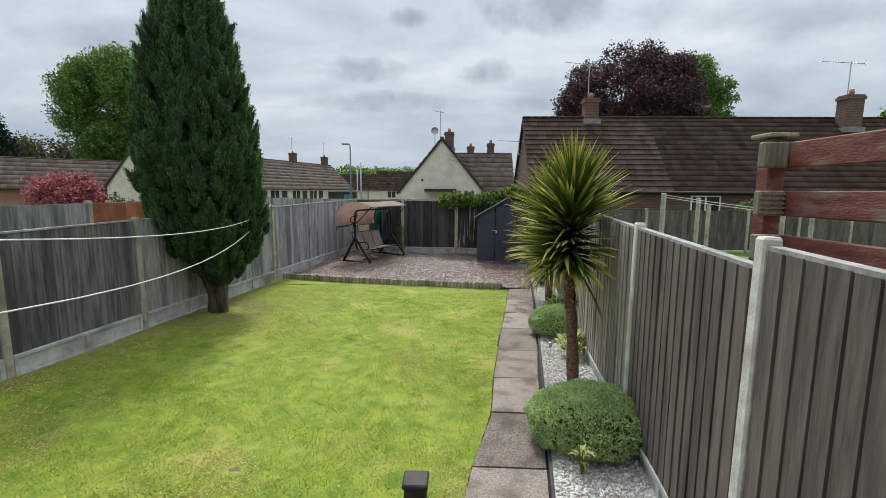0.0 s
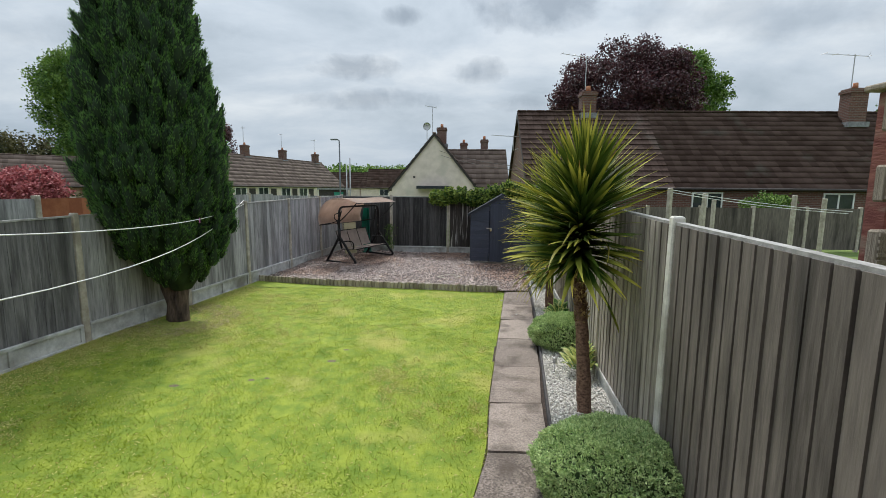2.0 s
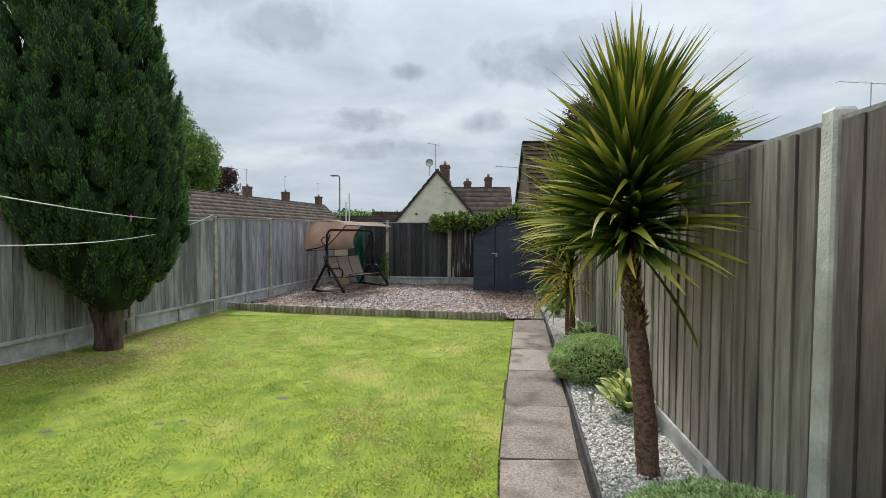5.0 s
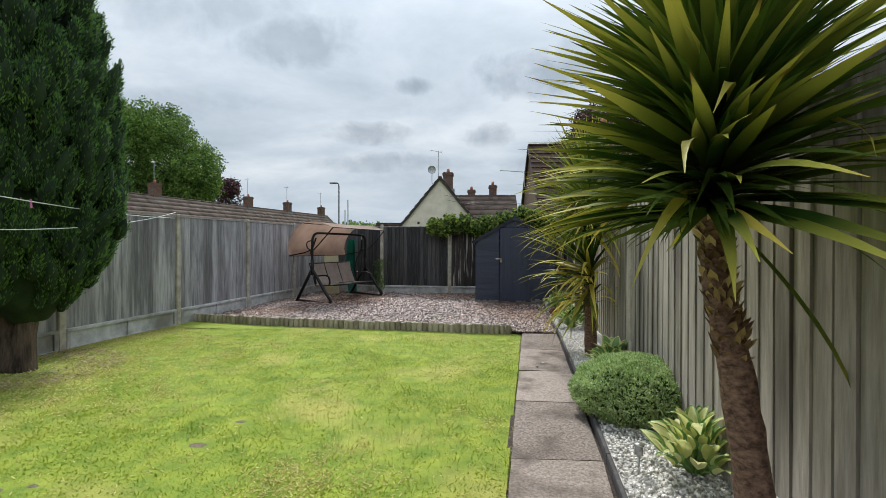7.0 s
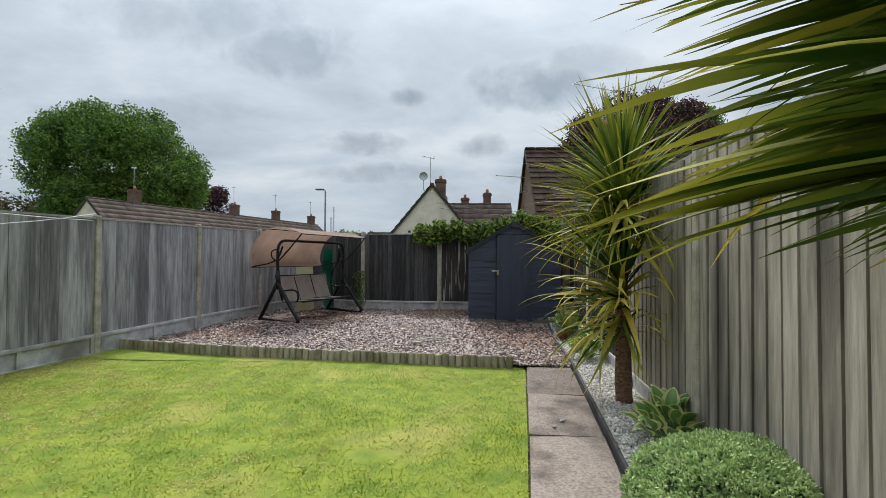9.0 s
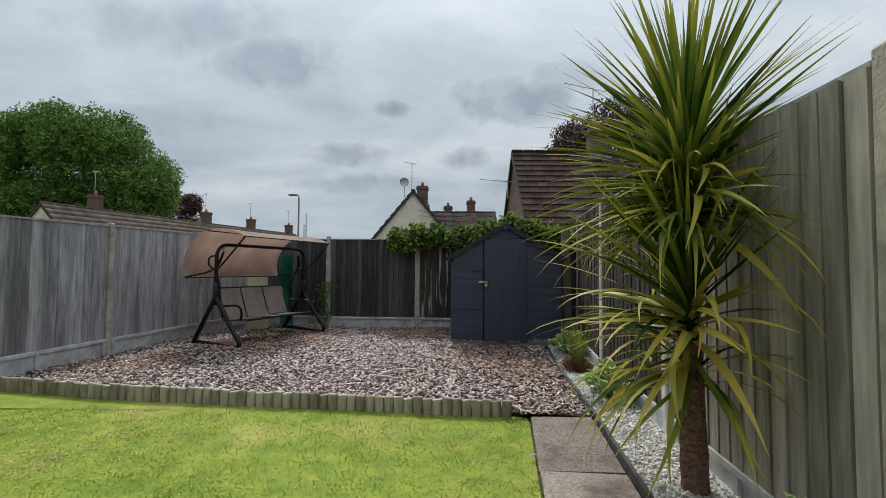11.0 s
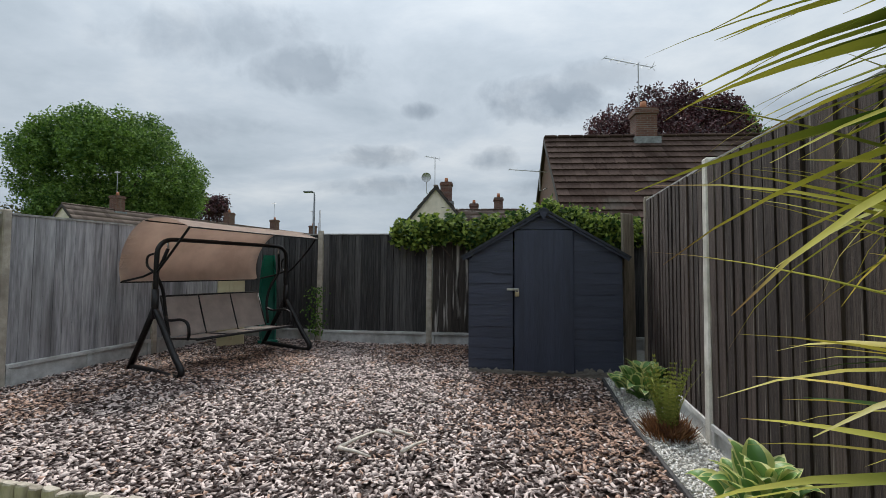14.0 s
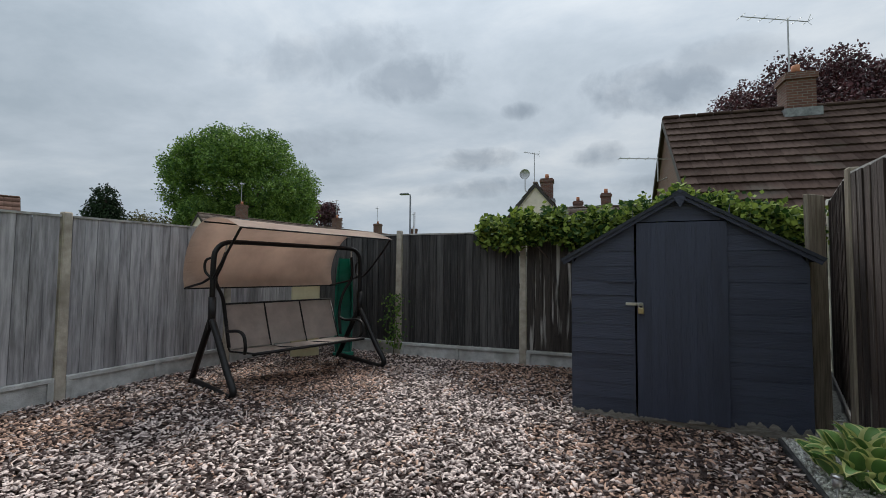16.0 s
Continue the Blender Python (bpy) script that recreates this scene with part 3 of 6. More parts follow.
def gravel_board(p0, p1, z0, h, face, parent):
    d = Vector((p1[0] - p0[0], p1[1] - p0[1], 0))
    L, ang = d.length - 0.10, math.degrees(math.atan2(d.y, d.x))
    bm = bmesh.new()
    s = -1 if face < 0 else 1
    box(bm, 0, -0.02, 0, L, 0.02, h, bevel=0.004)
    y0, y1 = (0.0195, 0.046) if s > 0 else (-0.046, -0.0195)
    box(bm, 0.0, y0, h - 0.045, L, y1, h - 0.002, bevel=0.004)
    box(bm, 0.0, y0, 0.0, L, y1, 0.05, bevel=0.004)
    for c in (0.0, L / 2 - 0.025, L - 0.05):
        box(bm, c, y0, 0.0505, c + 0.05, y1, h - 0.0455, bevel=0.003)
    ob = part("gravel_board", bm, M_CONCRETE_G, parent, "ribbed pale concrete gravel board")
    ob.matrix_basis = pose(p0[0] + d.normalized().x * 0.05, p0[1] + d.normalized().y * 0.05, z0, 0, 0, ang)
    return ob


def fence_panel(p0, p1, z0, ztop0, ztop1, face, mat, parent, relief=0.016, pitch=0.112):
    """Feather-edge panel between two posts. face: the side, left (+1) or right (-1) of the way p0 to p1, that shows its boards."""
    d = Vector((p1[0] - p0[0], p1[1] - p0[1], 0))
    L = d.length - 0.105
    ang = math.degrees(math.atan2(d.y, d.x))
    a = p0[0] + d.normalized().x * 0.052, p0[1] + d.normalized().y * 0.052
    if face > 0:
        a = p0[0] + d.normalized().x * (L + 0.052), p0[1] + d.normalized().y * (L + 0.052)
        ang += 180
        ztop0, ztop1 = ztop1, ztop0
    h = min(ztop0, ztop1) - z0 - 0.02
    bm = bmesh.new()
    for z in (0.18, h * 0.52, h - 0.16):
        box(bm, 0, 0.0, z, L, 0.036, z + 0.07)
    box(bm, 0, -0.005, 0.002, L, 0.0, h - 0.001)
    e = part("panel", bm, mat, parent)
    e.matrix_basis = pose(a[0], a[1], z0, 0, 0, ang)
    n = max(4, round(L / pitch))
    step = L / n
    gap = 0.010 if relief > 0.02 else relief * 0.7
    me = board_mesh("board", step - gap, h, relief * (0.8 if relief > 0.02 else 0.45), relief)
    me.materials.append(mat)
    rng = random.Random(int(1000 * abs(p0[0] * 7 + p0[1])))
    for i in range(n):
        s = (i + 0.5) / n
        zt = ztop0 + (ztop1 - ztop0) * s - z0 - 0.02
        mm = pose(i * step + gap / 2, -0.006 - rng.uniform(0, 0.003), 0, rng.uniform(-0.15, 0.15), rng.uniform(-0.12, 0.12), 0) @ Matrix.Diagonal((1, 1, zt / h, 1))
        shared("board", me, e, mm)
    bm = bmesh.new()
    zt0, zt1 = ztop0 - z0 - 0.024, ztop1 - z0 - 0.024
    v = [bm.verts.new(c) for c in ((0, -0.028, zt0), (L, -0.028, zt1), (L, 0.03, zt1), (0, 0.03, zt0), (0, -0.028, zt0 + 0.022), (L, -0.028, zt1 + 0.022), (L, 0.03, zt1 + 0.022), (0, 0.03, zt0 + 0.022))]
    for f in ((0, 1, 2, 3), (4, 5, 6, 7), (0, 1, 5, 4), (1, 2, 6, 5), (2, 3, 7, 6), (3, 0, 4, 7)):
        bm.faces.new([v[k] for k in f])
    part("capping_rail", bm, M_CAP, e, "bleached timber capping rail")
    return e


def ltop(y):
    return 1.715 + 0.0165 * (y - 6)


def rtop(y):
    return 1.92 + 0.0185 * (y - 4.6)


fence_l = thing("fence", pose(0, 0, 0), "weathered grey timber fence in concrete posts with gravel boards", "fence", "garden fences")
for x, y in LEFT:
    fence_post(x, y, ltop(y) + 0.03, 83, fence_l, M_CONCRETE_T)
for p0, p1 in zip(LEFT, LEFT[1:]):
    gravel_board(p0, p1, -0.03, 0.29, -1, fence_l)
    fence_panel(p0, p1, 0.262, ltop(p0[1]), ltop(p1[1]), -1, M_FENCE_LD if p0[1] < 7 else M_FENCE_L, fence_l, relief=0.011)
fence_b = thing("fence", pose(0, 0, 0), "dark weathered timber fence across the garden's end", "fence", "garden fences")
for x, y in BACK[1:-1]:
    fence_post(x, y, 1.93, 0, fence_b, M_CONCRETE_T)
for k, (p0, p1) in enumerate(zip(BACK, BACK[1:])):
    gravel_board(p0, p1, -0.01, 0.25, -1, fence_b)
    fence_panel(p0, p1, 0.242, 1.88, 1.88, -1, M_FENCE_S if k == 2 else M_FENCE_B, fence_b, relief=0.013)
fence_r = thing("fence", pose(0, 0, 0), "brown-grey ridged timber fence in pale concrete posts", "fence", "garden fences")
for i, (x, y) in enumerate(RIGHT):
    fence_post(x, y, rtop(y) + 0.035 + (0.10 if i == 2 else 0.15 if i == 1 else 0), 84, fence_r, M_OLD if i == 8 else M_CONCRETE_T if i in (4, 5) else M_CONCRETE)
for k, (p0, p1) in enumerate(zip(RIGHT, RIGHT[1:])):
    gravel_board(p0, p1, -0.02, 0.22, 1, fence_r)
    up = 0.14 if k == 0 else 0.10 if k == 1 else 0.0
    fence_panel(p0, p1, 0.202, rtop(p0[1]) + up, rtop(p1[1]) + up, 1, M_FENCE_D if k >= 6 else M_FENCE_N if k <= 2 else M_FENCE_R, fence_r, relief=0.030, pitch=0.118)

# washing lines, from the house wall to a fence post
for a, b, y0, nm in ((1.674, 0.0098, 8.2, "taut"), (1.39, 0.0195, 6.3, "sagging")):
    pts = [(-3.2 + (7.75 - y) * 0.293, y, a + b * (y - y0) ** 2) for y in np.linspace(-1.98, 11.17, 24)]
    ob = tubed("washing_line", pts, 0.0045, M_ROPE, n=6)
    tagged(ob, nm + " white plastic washing line tied to a post", "washing line", "washing lines")
peg = bmesh.new()
box(peg, -0.006, -0.007, -0.055, 0.006, -0.001, 0.02, bevel=0.002)
box(peg, -0.006, 0.001, -0.055, 0.006, 0.007, 0.02, bevel=0.002)
pg = part("clothes_peg", peg, M_PEG)
pg.matrix_basis = pose(-3.2, 7.75, 1.674, 8, 0, 15)
tagged(pg, "pink plastic clothes peg on the washing line", "clothes peg")

# dark handrail post at the top of the steps
rail = thing("stair_handrail", pose(0.17, 2.42, 0.0), "dark stained timber handrail post beside the steps", "handrail")
boxed("post", (-0.045, -0.045, 0.2, 0.045, 0.045, 1.02), M_DARKWOOD, rail)
boxed("cap", (-0.052, -0.052, 1.02, 0.052, 0.052, 1.045), M_DARKWOOD, rail)
bm = bmesh.new()
box(bm, -0.26, -0.09, 0.87, 0.065, -0.05, 1.0, bevel=0.01)
for v in bm.verts:
    v.co.z += (v.co.x - 0.065) * 0.42
part("sloping_board", bm, M_DARKWOOD, rail)


# ---- path, edging ----
path = thing("path", pose(0, 0, 0), "row of worn concrete path slabs", "path", kind="structure")
rng = random.Random(5)
for i in range(len(PATH_L) - 1):
    (ax, ay), (bx, by) = PATH_L[i], PATH_L[i + 1]
    (cx, cy), (dx, dy) = PATH_R[i], PATH_R[i + 1]
    bm = bmesh.new()
    g = 0.011
    corners = [(ax + 0.004, ay + g), (cx - 0.004, cy + g), (dx - 0.004, dy - g), (bx + 0.004, by - g)]
    n = 6
    jit = [rng.uniform(-0.007, 0.007) for _ in range(4)]
    grid = []
    for r in range(n + 1):
        row = []
        for c in range(n + 1):
            s, t = c / n, r / n
            x = (corners[0][0] * (1 - s) + corners[1][0] * s) * (1 - t) + (corners[3][0] * (1 - s) + corners[2][0] * s) * t
            y = (corners[0][1] * (1 - s) + corners[1][1] * s) * (1 - t) + (corners[3][1] * (1 - s) + corners[2][1] * s) * t
            edge = min(s, 1 - s, t, 1 - t) == 0
            if edge:
                x += 0.006 * noise.noise((x * 9, y * 9, 1))
                y += 0.006 * noise.noise((x * 9, y * 9, 4))
            z = 0.024 + jit[0] * (1 - s) * (1 - t) + jit[1] * s * (1 - t) + jit[2] * s * t + jit[3] * (1 - s) * t - (0.006 if edge else 0)
            row.append(bm.verts.new((x, y, z)))
        grid.append(row)
    for r in range(n):
        for c in range(n):
            bm.faces.new((grid[r][c], grid[r][c + 1], grid[r + 1][c + 1], grid[r + 1][c]))
    out = bmesh.ops.extrude_edge_only(bm, edges=[e for e in bm.edges if e.is_boundary])
    for v in [v for v in out["geom"] if isinstance(v, bmesh.types.BMVert)]:
        v.co.z = -0.02
    part("slab", bm, M_SLAB, path)

edging = thing("bed_edging", pose(0, 0, 0), "dark timber edging between path and gravel bed", "edging", kind="structure")
for (x0, y0), (x1, y1) in zip(EDGE, EDGE[1:]):
    d = Vector((x1 - x0, y1 - y0, 0))
    boxed("edging_board", (0.004, -0.013, -0.03, d.length - 0.004, 0.013, 0.062), M_EDGE, edging, bevel=0.004, m=pose(x0, y0, 0, 0, 0, math.degrees(math.atan2(d.y, d.x))))

# half-round log roll along the bark
log_me = []
for v in range(4):
    bm = bmesh.new()
    hgt = 0.132 + 0.005 * v
    r = 0.0415
    pr = [(r * math.cos(a), -abs(r * math.sin(a)) * 0.9) for a in np.linspace(0, math.pi, 8)] + [(-r, 0.012), (r, 0.012)]
    lo = [bm.verts.new((x, y, -0.03)) for x, y in pr]
    hi = [bm.verts.new((x, y, hgt - 0.008)) for x, y in pr]
    tp = [bm.verts.new((x * 0.86, y * 0.86, hgt + 0.004 * math.sin(x * 50 + v))) for x, y in pr]
    for a, b in ((lo, hi), (hi, tp)):
        for k in range(len(pr)):
            bm.faces.new((a[k], a[(k + 1) % len(pr)], b[(k + 1) % len(pr)], b[k]))
    bm.faces.new(tp)
    bmesh.ops.recalc_face_normals(bm, faces=bm.faces)
    me = bpy.data.meshes.new("log")
    bm.to_mesh(me)
    bm.free()
    me.materials.append(M_LOG)
    log_me.append(me)
for seg in (LOGS[:3], LOGS[2:]):
    e = thing("log_roll_edging", pose(seg[0][0], seg[0][1], 0), "weathered half-round log roll edging along the bark", "log edging", "log edging rolls")
    for (x0, y0), (x1, y1) in zip(seg, seg[1:]):
        d = Vector((x1 - x0, y1 - y0, 0))
        ang = math.degrees(math.atan2(d.y, d.x))
        n = round(d.length / 0.085)
        for i in range(n):
            s = (i + 0.5) / n
            lx, ly = x0 + d.x * s - seg[0][0], y0 + d.y * s - seg[0][1]
            shared("log", log_me[rng.randrange(4)], e, pose(lx, ly, rng.uniform(-0.010, 0.004), rng.uniform(-3, 3), rng.uniform(-2, 2), ang + rng.uniform(-3, 3)))


# ---- shed ----
shed = thing("garden_shed", pose(1.69, 14.17, 0.03, 0, 0, -5.2), "slate-blue painted timber apex shed with a padlocked door", "shed")
SW, SE, SA, SD = 0.885, 1.42, 1.94, 1.7


def shed_front_top(x):
    return SE + (SA - SE) * (1 - abs(x) / SW)


rng = random.Random(8)
zs = [0.06 + 0.128 * i for i in range(16)]
for side, (xa, xb) in (("l", (-SW, -0.356)), ("m", (-0.346, 0.345)), ("r", (0.343, SW))):
    for i, z in enumerate(zs):
        z1 = z + 0.126
        if side == "m" and z < 1.70:
            continue
        if z >= SA:
            continue
        bm = bmesh.new()
        def clip(x0, x1, zz):
            lim = SW * max(0.0, 1 - max(0.0, zz - SE) / (SA - SE))
            return max(x0, -lim), min(x1, lim)
        la, lb = clip(xa, xb, z)
        ha, hb = clip(xa, xb, min(z1, SA))
        if la >= lb - 0.01:
            bm.free()
            continue
        if ha > hb:
            ha = hb = (la if xa < 0 else lb) if side != "m" else 0.0
            ha = min(max(ha, la), lb)
            hb = ha
        ztop = min(z1, SA)
        y_lo, y_hi = -0.0110 - rng.uniform(0, 0.002) - (0.007 if i in (4, 8) and side == "l" else 0), -0.0090
        v = [bm.verts.new(c) for c in ((la, y_lo, z), (lb, y_lo, z), (hb, y_hi, ztop), (ha, y_hi, ztop), (la, 0.004, z), (lb, 0.004, z), (hb, 0.004, ztop), (ha, 0.004, ztop))]
        for f in ((0, 1, 2, 3), (7, 6, 5, 4), (0, 4, 5, 1), (1, 5, 6, 2), (3, 2, 6, 7), (0, 3, 7, 4)):
            try:
                bm.faces.new([v[k] for k in f])
            except ValueError:
                pass
        bmesh.ops.remove_doubles(bm, verts=bm.verts, dist=0.0004)
        part("cladding_board", bm, M_SHED, shed)
bm = bmesh.new()
box(bm, -0.34, -0.026, 0.05, 0.34, -0.004, 1.715, bevel=0.003)
me = bpy.data.meshes.new("door")
bm.to_mesh(me)
bm.free()
me.materials.append(M_SHEDV)
door = new("door", me)
door.parent = shed
for i in range(6):
    boxed("door_board", (-0.338 + i * 0.1127, -0.034, 0.054, -0.338 + (i + 1) * 0.1127 - 0.0006, -0.0262, 1.711), M_SHEDV, door, bevel=0.0008)
boxed("hinge_strip", (-0.60, -0.033, 1.2, -0.345, -0.021, 1.215), M_SHED, shed, bevel=0.002)
boxed("hasp", (-0.43, -0.046, 1.0, -0.29, -0.035, 1.025), M_STEEL, door, "galvanised steel hasp", bevel=0.002)
lock = boxed("padlock", (-0.335, -0.072, 0.93, -0.285, -0.047, 0.985), M_BRASS, door, "worn brass padlock", bevel=0.006)
bm = bmesh.new()
tube(bm, smooth_line([(-0.326, -0.06, 0.985), (-0.326, -0.06, 1.012), (-0.31, -0.06, 1.026), (-0.294, -0.06, 1.012), (-0.294, -0.06, 0.985)], 3), 0.005, 6)
part("shackle", bm, M_STEEL, door, smooth=True)
# worn bare wood along the foot of the cladding
for xa, xb, hz in ((-0.88, -0.37, 0.035), (-0.33, -0.12, 0.02), (0.03, 0.24, 0.03), (0.36, 0.88, 0.07)):
    bm = bmesh.new()
    n = 60
    lo = [bm.verts.new((xa + (xb - xa) * k / n, -0.0375, 0.05)) for k in range(n + 1)]
    hi = [bm.verts.new((xa + (xb - xa) * k / n, -0.0375, 0.053 + hz * max(0.05, 0.5 + 0.9 * noise.noise((k * 0.17, xa * 9, 2.0)) + 0.3 * rng.random()))) for k in range(n + 1)]
    for k in range(n):
        bm.faces.new((lo[k], lo[k + 1], hi[k + 1], hi[k]))
    bmesh.ops.solidify(bm, geom=bm.faces, thickness=0.004)
    part("worn_foot", bm, M_BARE, shed, "bare wood where the paint has worn off")
boxed("bearer", (-SW, 0.0, -0.04, SW, SD, 0.05), M_BARE, shed)
for sx in (-1, 1):
    boxed("side_wall", (sx * SW - (0.0 if sx < 0 else 0.02), 0.006, 0.05, sx * SW + (0.02 if sx < 0 else 0.0), SD, SE), M_SHED, shed, bevel=0.003)
    bm = bmesh.new()
    n0 = Vector((sx * (SA - SE), 0, SW)).normalized()
    a, b = Vector((sx * (SW + 0.075), 0, SE - 0.045)), Vector((0, 0, SA + 0.002))
    pts = [a + n0 * 0.004, b + n0 * 0.004, b + n0 * 0.03, a + n0 * 0.03]
    f0 = [bm.verts.new((p.x, -0.075, p.z)) for p in pts]
    f1 = [bm.verts.new((p.x, SD + 0.06, p.z)) for p in pts]
    bm.faces.new(f0)
    bm.faces.new(f1[::-1])
    for k in range(4):
        bm.faces.new((f0[k], f0[(k + 1) % 4], f1[(k + 1) % 4], f1[k]))
    part("roof_felt", bm, M_FELT, shed)
    bm = bmesh.new()
    pts = [a - n0 * 0.026, b - n0 * 0.026, b + n0 * 0.006, a + n0 * 0.006]
    f0 = [bm.verts.new((p.x, -0.058, p.z)) for p in pts]
    f1 = [bm.verts.new((p.x, -0.040, p.z)) for p in pts]
    bm.faces.new(f0)
    bm.faces.new(f1[::-1])
    for k in range(4):
        bm.faces.new((f0[k], f0[(k + 1) % 4], f1[(k + 1) % 4], f1[k]))
    part("barge_board", bm, M_SHED, shed)
bm = bmesh.new()
pr = [(-0.06, SA + 0.01), (0, SA + 0.045), (0.06, SA + 0.01), (0.03, SA - 0.06), (0, SA - 0.11), (-0.03, SA - 0.06)]
f0 = [bm.verts.new((x, -0.072, z)) for x, z in pr]
f1 = [bm.verts.new((x, -0.0585, z)) for x, z in pr]
bm.faces.new(f0)
bm.faces.new(f1[::-1])
for k in range(6):
    bm.faces.new((f0[k], f0[(k + 1) % 6], f1[(k + 1) % 6], f1[k]))
part("finial", bm, M_SHED, shed)
boxed("back_wall", (-SW, SD - 0.02, 0.05, SW, SD, SE), M_SHED, shed)
# old boards leaning between the shed and the fence
for dx, h, half, tilt in ((0.0, 1.96, 0.085, -3), (0.12, 1.90, 0.07, -2.2)):
    bm = bmesh.new()
    box(bm, -half, -0.02, 0, half, 0.02, h, bevel=0.004)
    for v in bm.verts:
        if v.co.z > h - 0.05:
            v.co.z += 0.05 * noise.noise((v.co.x * 30, dx * 50, 1.0)) - 0.3 * abs(v.co.x)
    ob = part("leaning_board", bm, M_OLD)
    ob.matrix_basis = pose(2.76 + dx * 0.3, 14.40 + dx * 0.9, 0.03, 2, -2.2 + tilt * 0.3, 28)
    tagged(ob, "old weathered board leaning beside the shed", "board", "leaning boards")



# ---- swing seat ----
swing = thing("garden_swing_seat", pose(-2.445, 14.74, 0.045, 0, 0, 67.5) @ Matrix.Diagonal((1, 1, 0.955, 1)), "three-seat garden swing with a beige canopy and dark tubular frame", "swing seat")
HX = 1.0
for s in (-1, 1):
    leg = tubed("front_leg", [(s * HX, 0.0, 0.78), (s * HX, -0.14, 0.6), (s * HX, -0.36, 0.28), (s * HX, -0.47, 0.15), (s * HX, -0.515, 0.07), (s * HX, -0.47, 0.015), (s * HX, -0.36, 0.005), (s * HX, 0.0, 0.03), (s * HX, 0.40, 0.05)], 0.035, M_TUBE, swing, curve=4)
    tubed("back_leg", [(s * HX, 0.0, 0.80), (s * HX, 0.16, 0.52), (s * HX, 0.47, 0.0)], 0.035, M_TUBE, swing)
    tubed("sleeve", [(s * HX, 0.0, 0.66), (s * HX, 0.0, 1.02)], 0.038, M_TUBE, swing, n=10)
    bm = bmesh.new()
    tube(bm, smooth_line([(s * 0.86, 0.02, 1.52), (s * 0.9, 0.05, 1.36), (s * 0.93, 0.1, 1.2), (s * 0.83, 0.14, 1.0), (s * 0.78, 0.16, 0.75), (s * 0.76, 0.1, 0.42)], 4), 0.020, 6)
    part("hanger", bm, M_TUBE, swing, smooth=True)
    tubed("spring", [(s * 0.86, 0.02, 1.63), (s * 0.86, 0.02, 1.50)], 0.011, M_STEEL, swing, "steel hanging spring")
    tubed("armrest", [(s * 0.77, 0.16, 0.66), (s * 0.80, 0.05, 0.62), (s * 0.80, -0.18, 0.64), (s * 0.80, -0.30, 0.60), (s * 0.79, -0.32, 0.48), (s * 0.77, -0.27, 0.40)], 0.018, M_TUBE, swing, curve=4)
    tubed("canopy_arm", [(s * HX, 0.0, 1.25), (s * HX, 0.25, 1.17), (s * 1.01, 0.66, 1.10)], 0.014, M_TUBE, swing)
    tubed("canopy_strut", [(s * HX, -0.0, 1.22), (s * 1.02, -0.10, 1.28), (s * 1.02, -0.36, 1.52), (s * 1.01, -0.56, 1.73), (s * 1.0, -0.585, 1.765)], 0.014, M_TUBE, swing, curve=3)
    tubed("canopy_loop", [(s * HX, 0.02, 1.22), (s * 1.03, 0.12, 1.3), (s * 1.03, 0.12, 1.42), (s * HX, 0.02, 1.46)], 0.014, M_TUBE, swing, curve=3)
tubed("top_frame", [(-HX, 0, 0.95), (-HX, 0, 1.42), (-HX + 0.03, 0, 1.55), (-HX + 0.12, 0, 1.625), (-HX + 0.3, 0, 1.64), (0, 0, 1.64), (HX - 0.3, 0, 1.64), (HX - 0.12, 0, 1.625), (HX - 0.03, 0, 1.55), (HX, 0, 1.42), (HX, 0, 0.95)], 0.028, M_TUBE, swing, curve=4, n=10)
prof = smooth_line([(0, 0.66, 1.10), (0, 0.70, 1.28), (0, 0.64, 1.52), (0, 0.46, 1.75), (0, 0.20, 1.88), (0, -0.10, 1.90), (0, -0.36, 1.85), (0, -0.60, 1.765)], 4)
bm = bmesh.new()
rows = []
for k in range(13):
    x = -1.03 + 2.06 * k / 12
    sag = 0.018 * math.sin(math.pi * k / 12)
    rows.append([bm.verts.new((x, p.y, p.z - sag + 0.004 * noise.noise((x * 4, p.y * 4, p.z * 4)))) for p in prof])
for a, b in zip(rows, rows[1:]):
    for k in range(len(prof) - 1):
        bm.faces.new((a[k], a[k + 1], b[k + 1], b[k]))
bmesh.ops.solidify(bm, geom=bm.faces, thickness=0.006)
canopy = part("canopy", bm, M_CANOPY, swing, "beige cloth canopy, curved and tilted back", smooth=True)
for y, z in ((0.655, 1.095), (-0.605, 1.76), (0.2, 1.87)):
    tubed("canopy_bar", [(-1.03, y, z - 0.004), (1.03, y, z - 0.004)], 0.009, M_TUBE, canopy)
for k in range(3):
    xa, xb = -0.73 + k * 0.49, -0.73 + (k + 1) * 0.49 - 0.012
    bm = bmesh.new()
    for (ya, za), (yb, zb) in (((-0.38, 0.42), (0.10, 0.385)), ((0.125, 0.40), (0.31, 0.90))):
        n = 6
        vs = []
        for i in range(n + 1):
            t = i / n
            sag = -0.012 * math.sin(math.pi * t)
            vs.append([bm.verts.new((x, ya + (yb - ya) * t - sag * 0.4, za + (zb - za) * t + sag)) for x in (xa, (xa + xb) / 2, xb)])
        for r0, r1 in zip(vs, vs[1:]):
            for j in range(2):
                bm.faces.new((r0[j], r0[j + 1], r1[j + 1], r1[j]))
    bmesh.ops.solidify(bm, geom=bm.faces, thickness=0.014)
    part("sling_panel", bm, M_SLING, swing, "taupe woven sling fabric")
bm = bmesh.new()
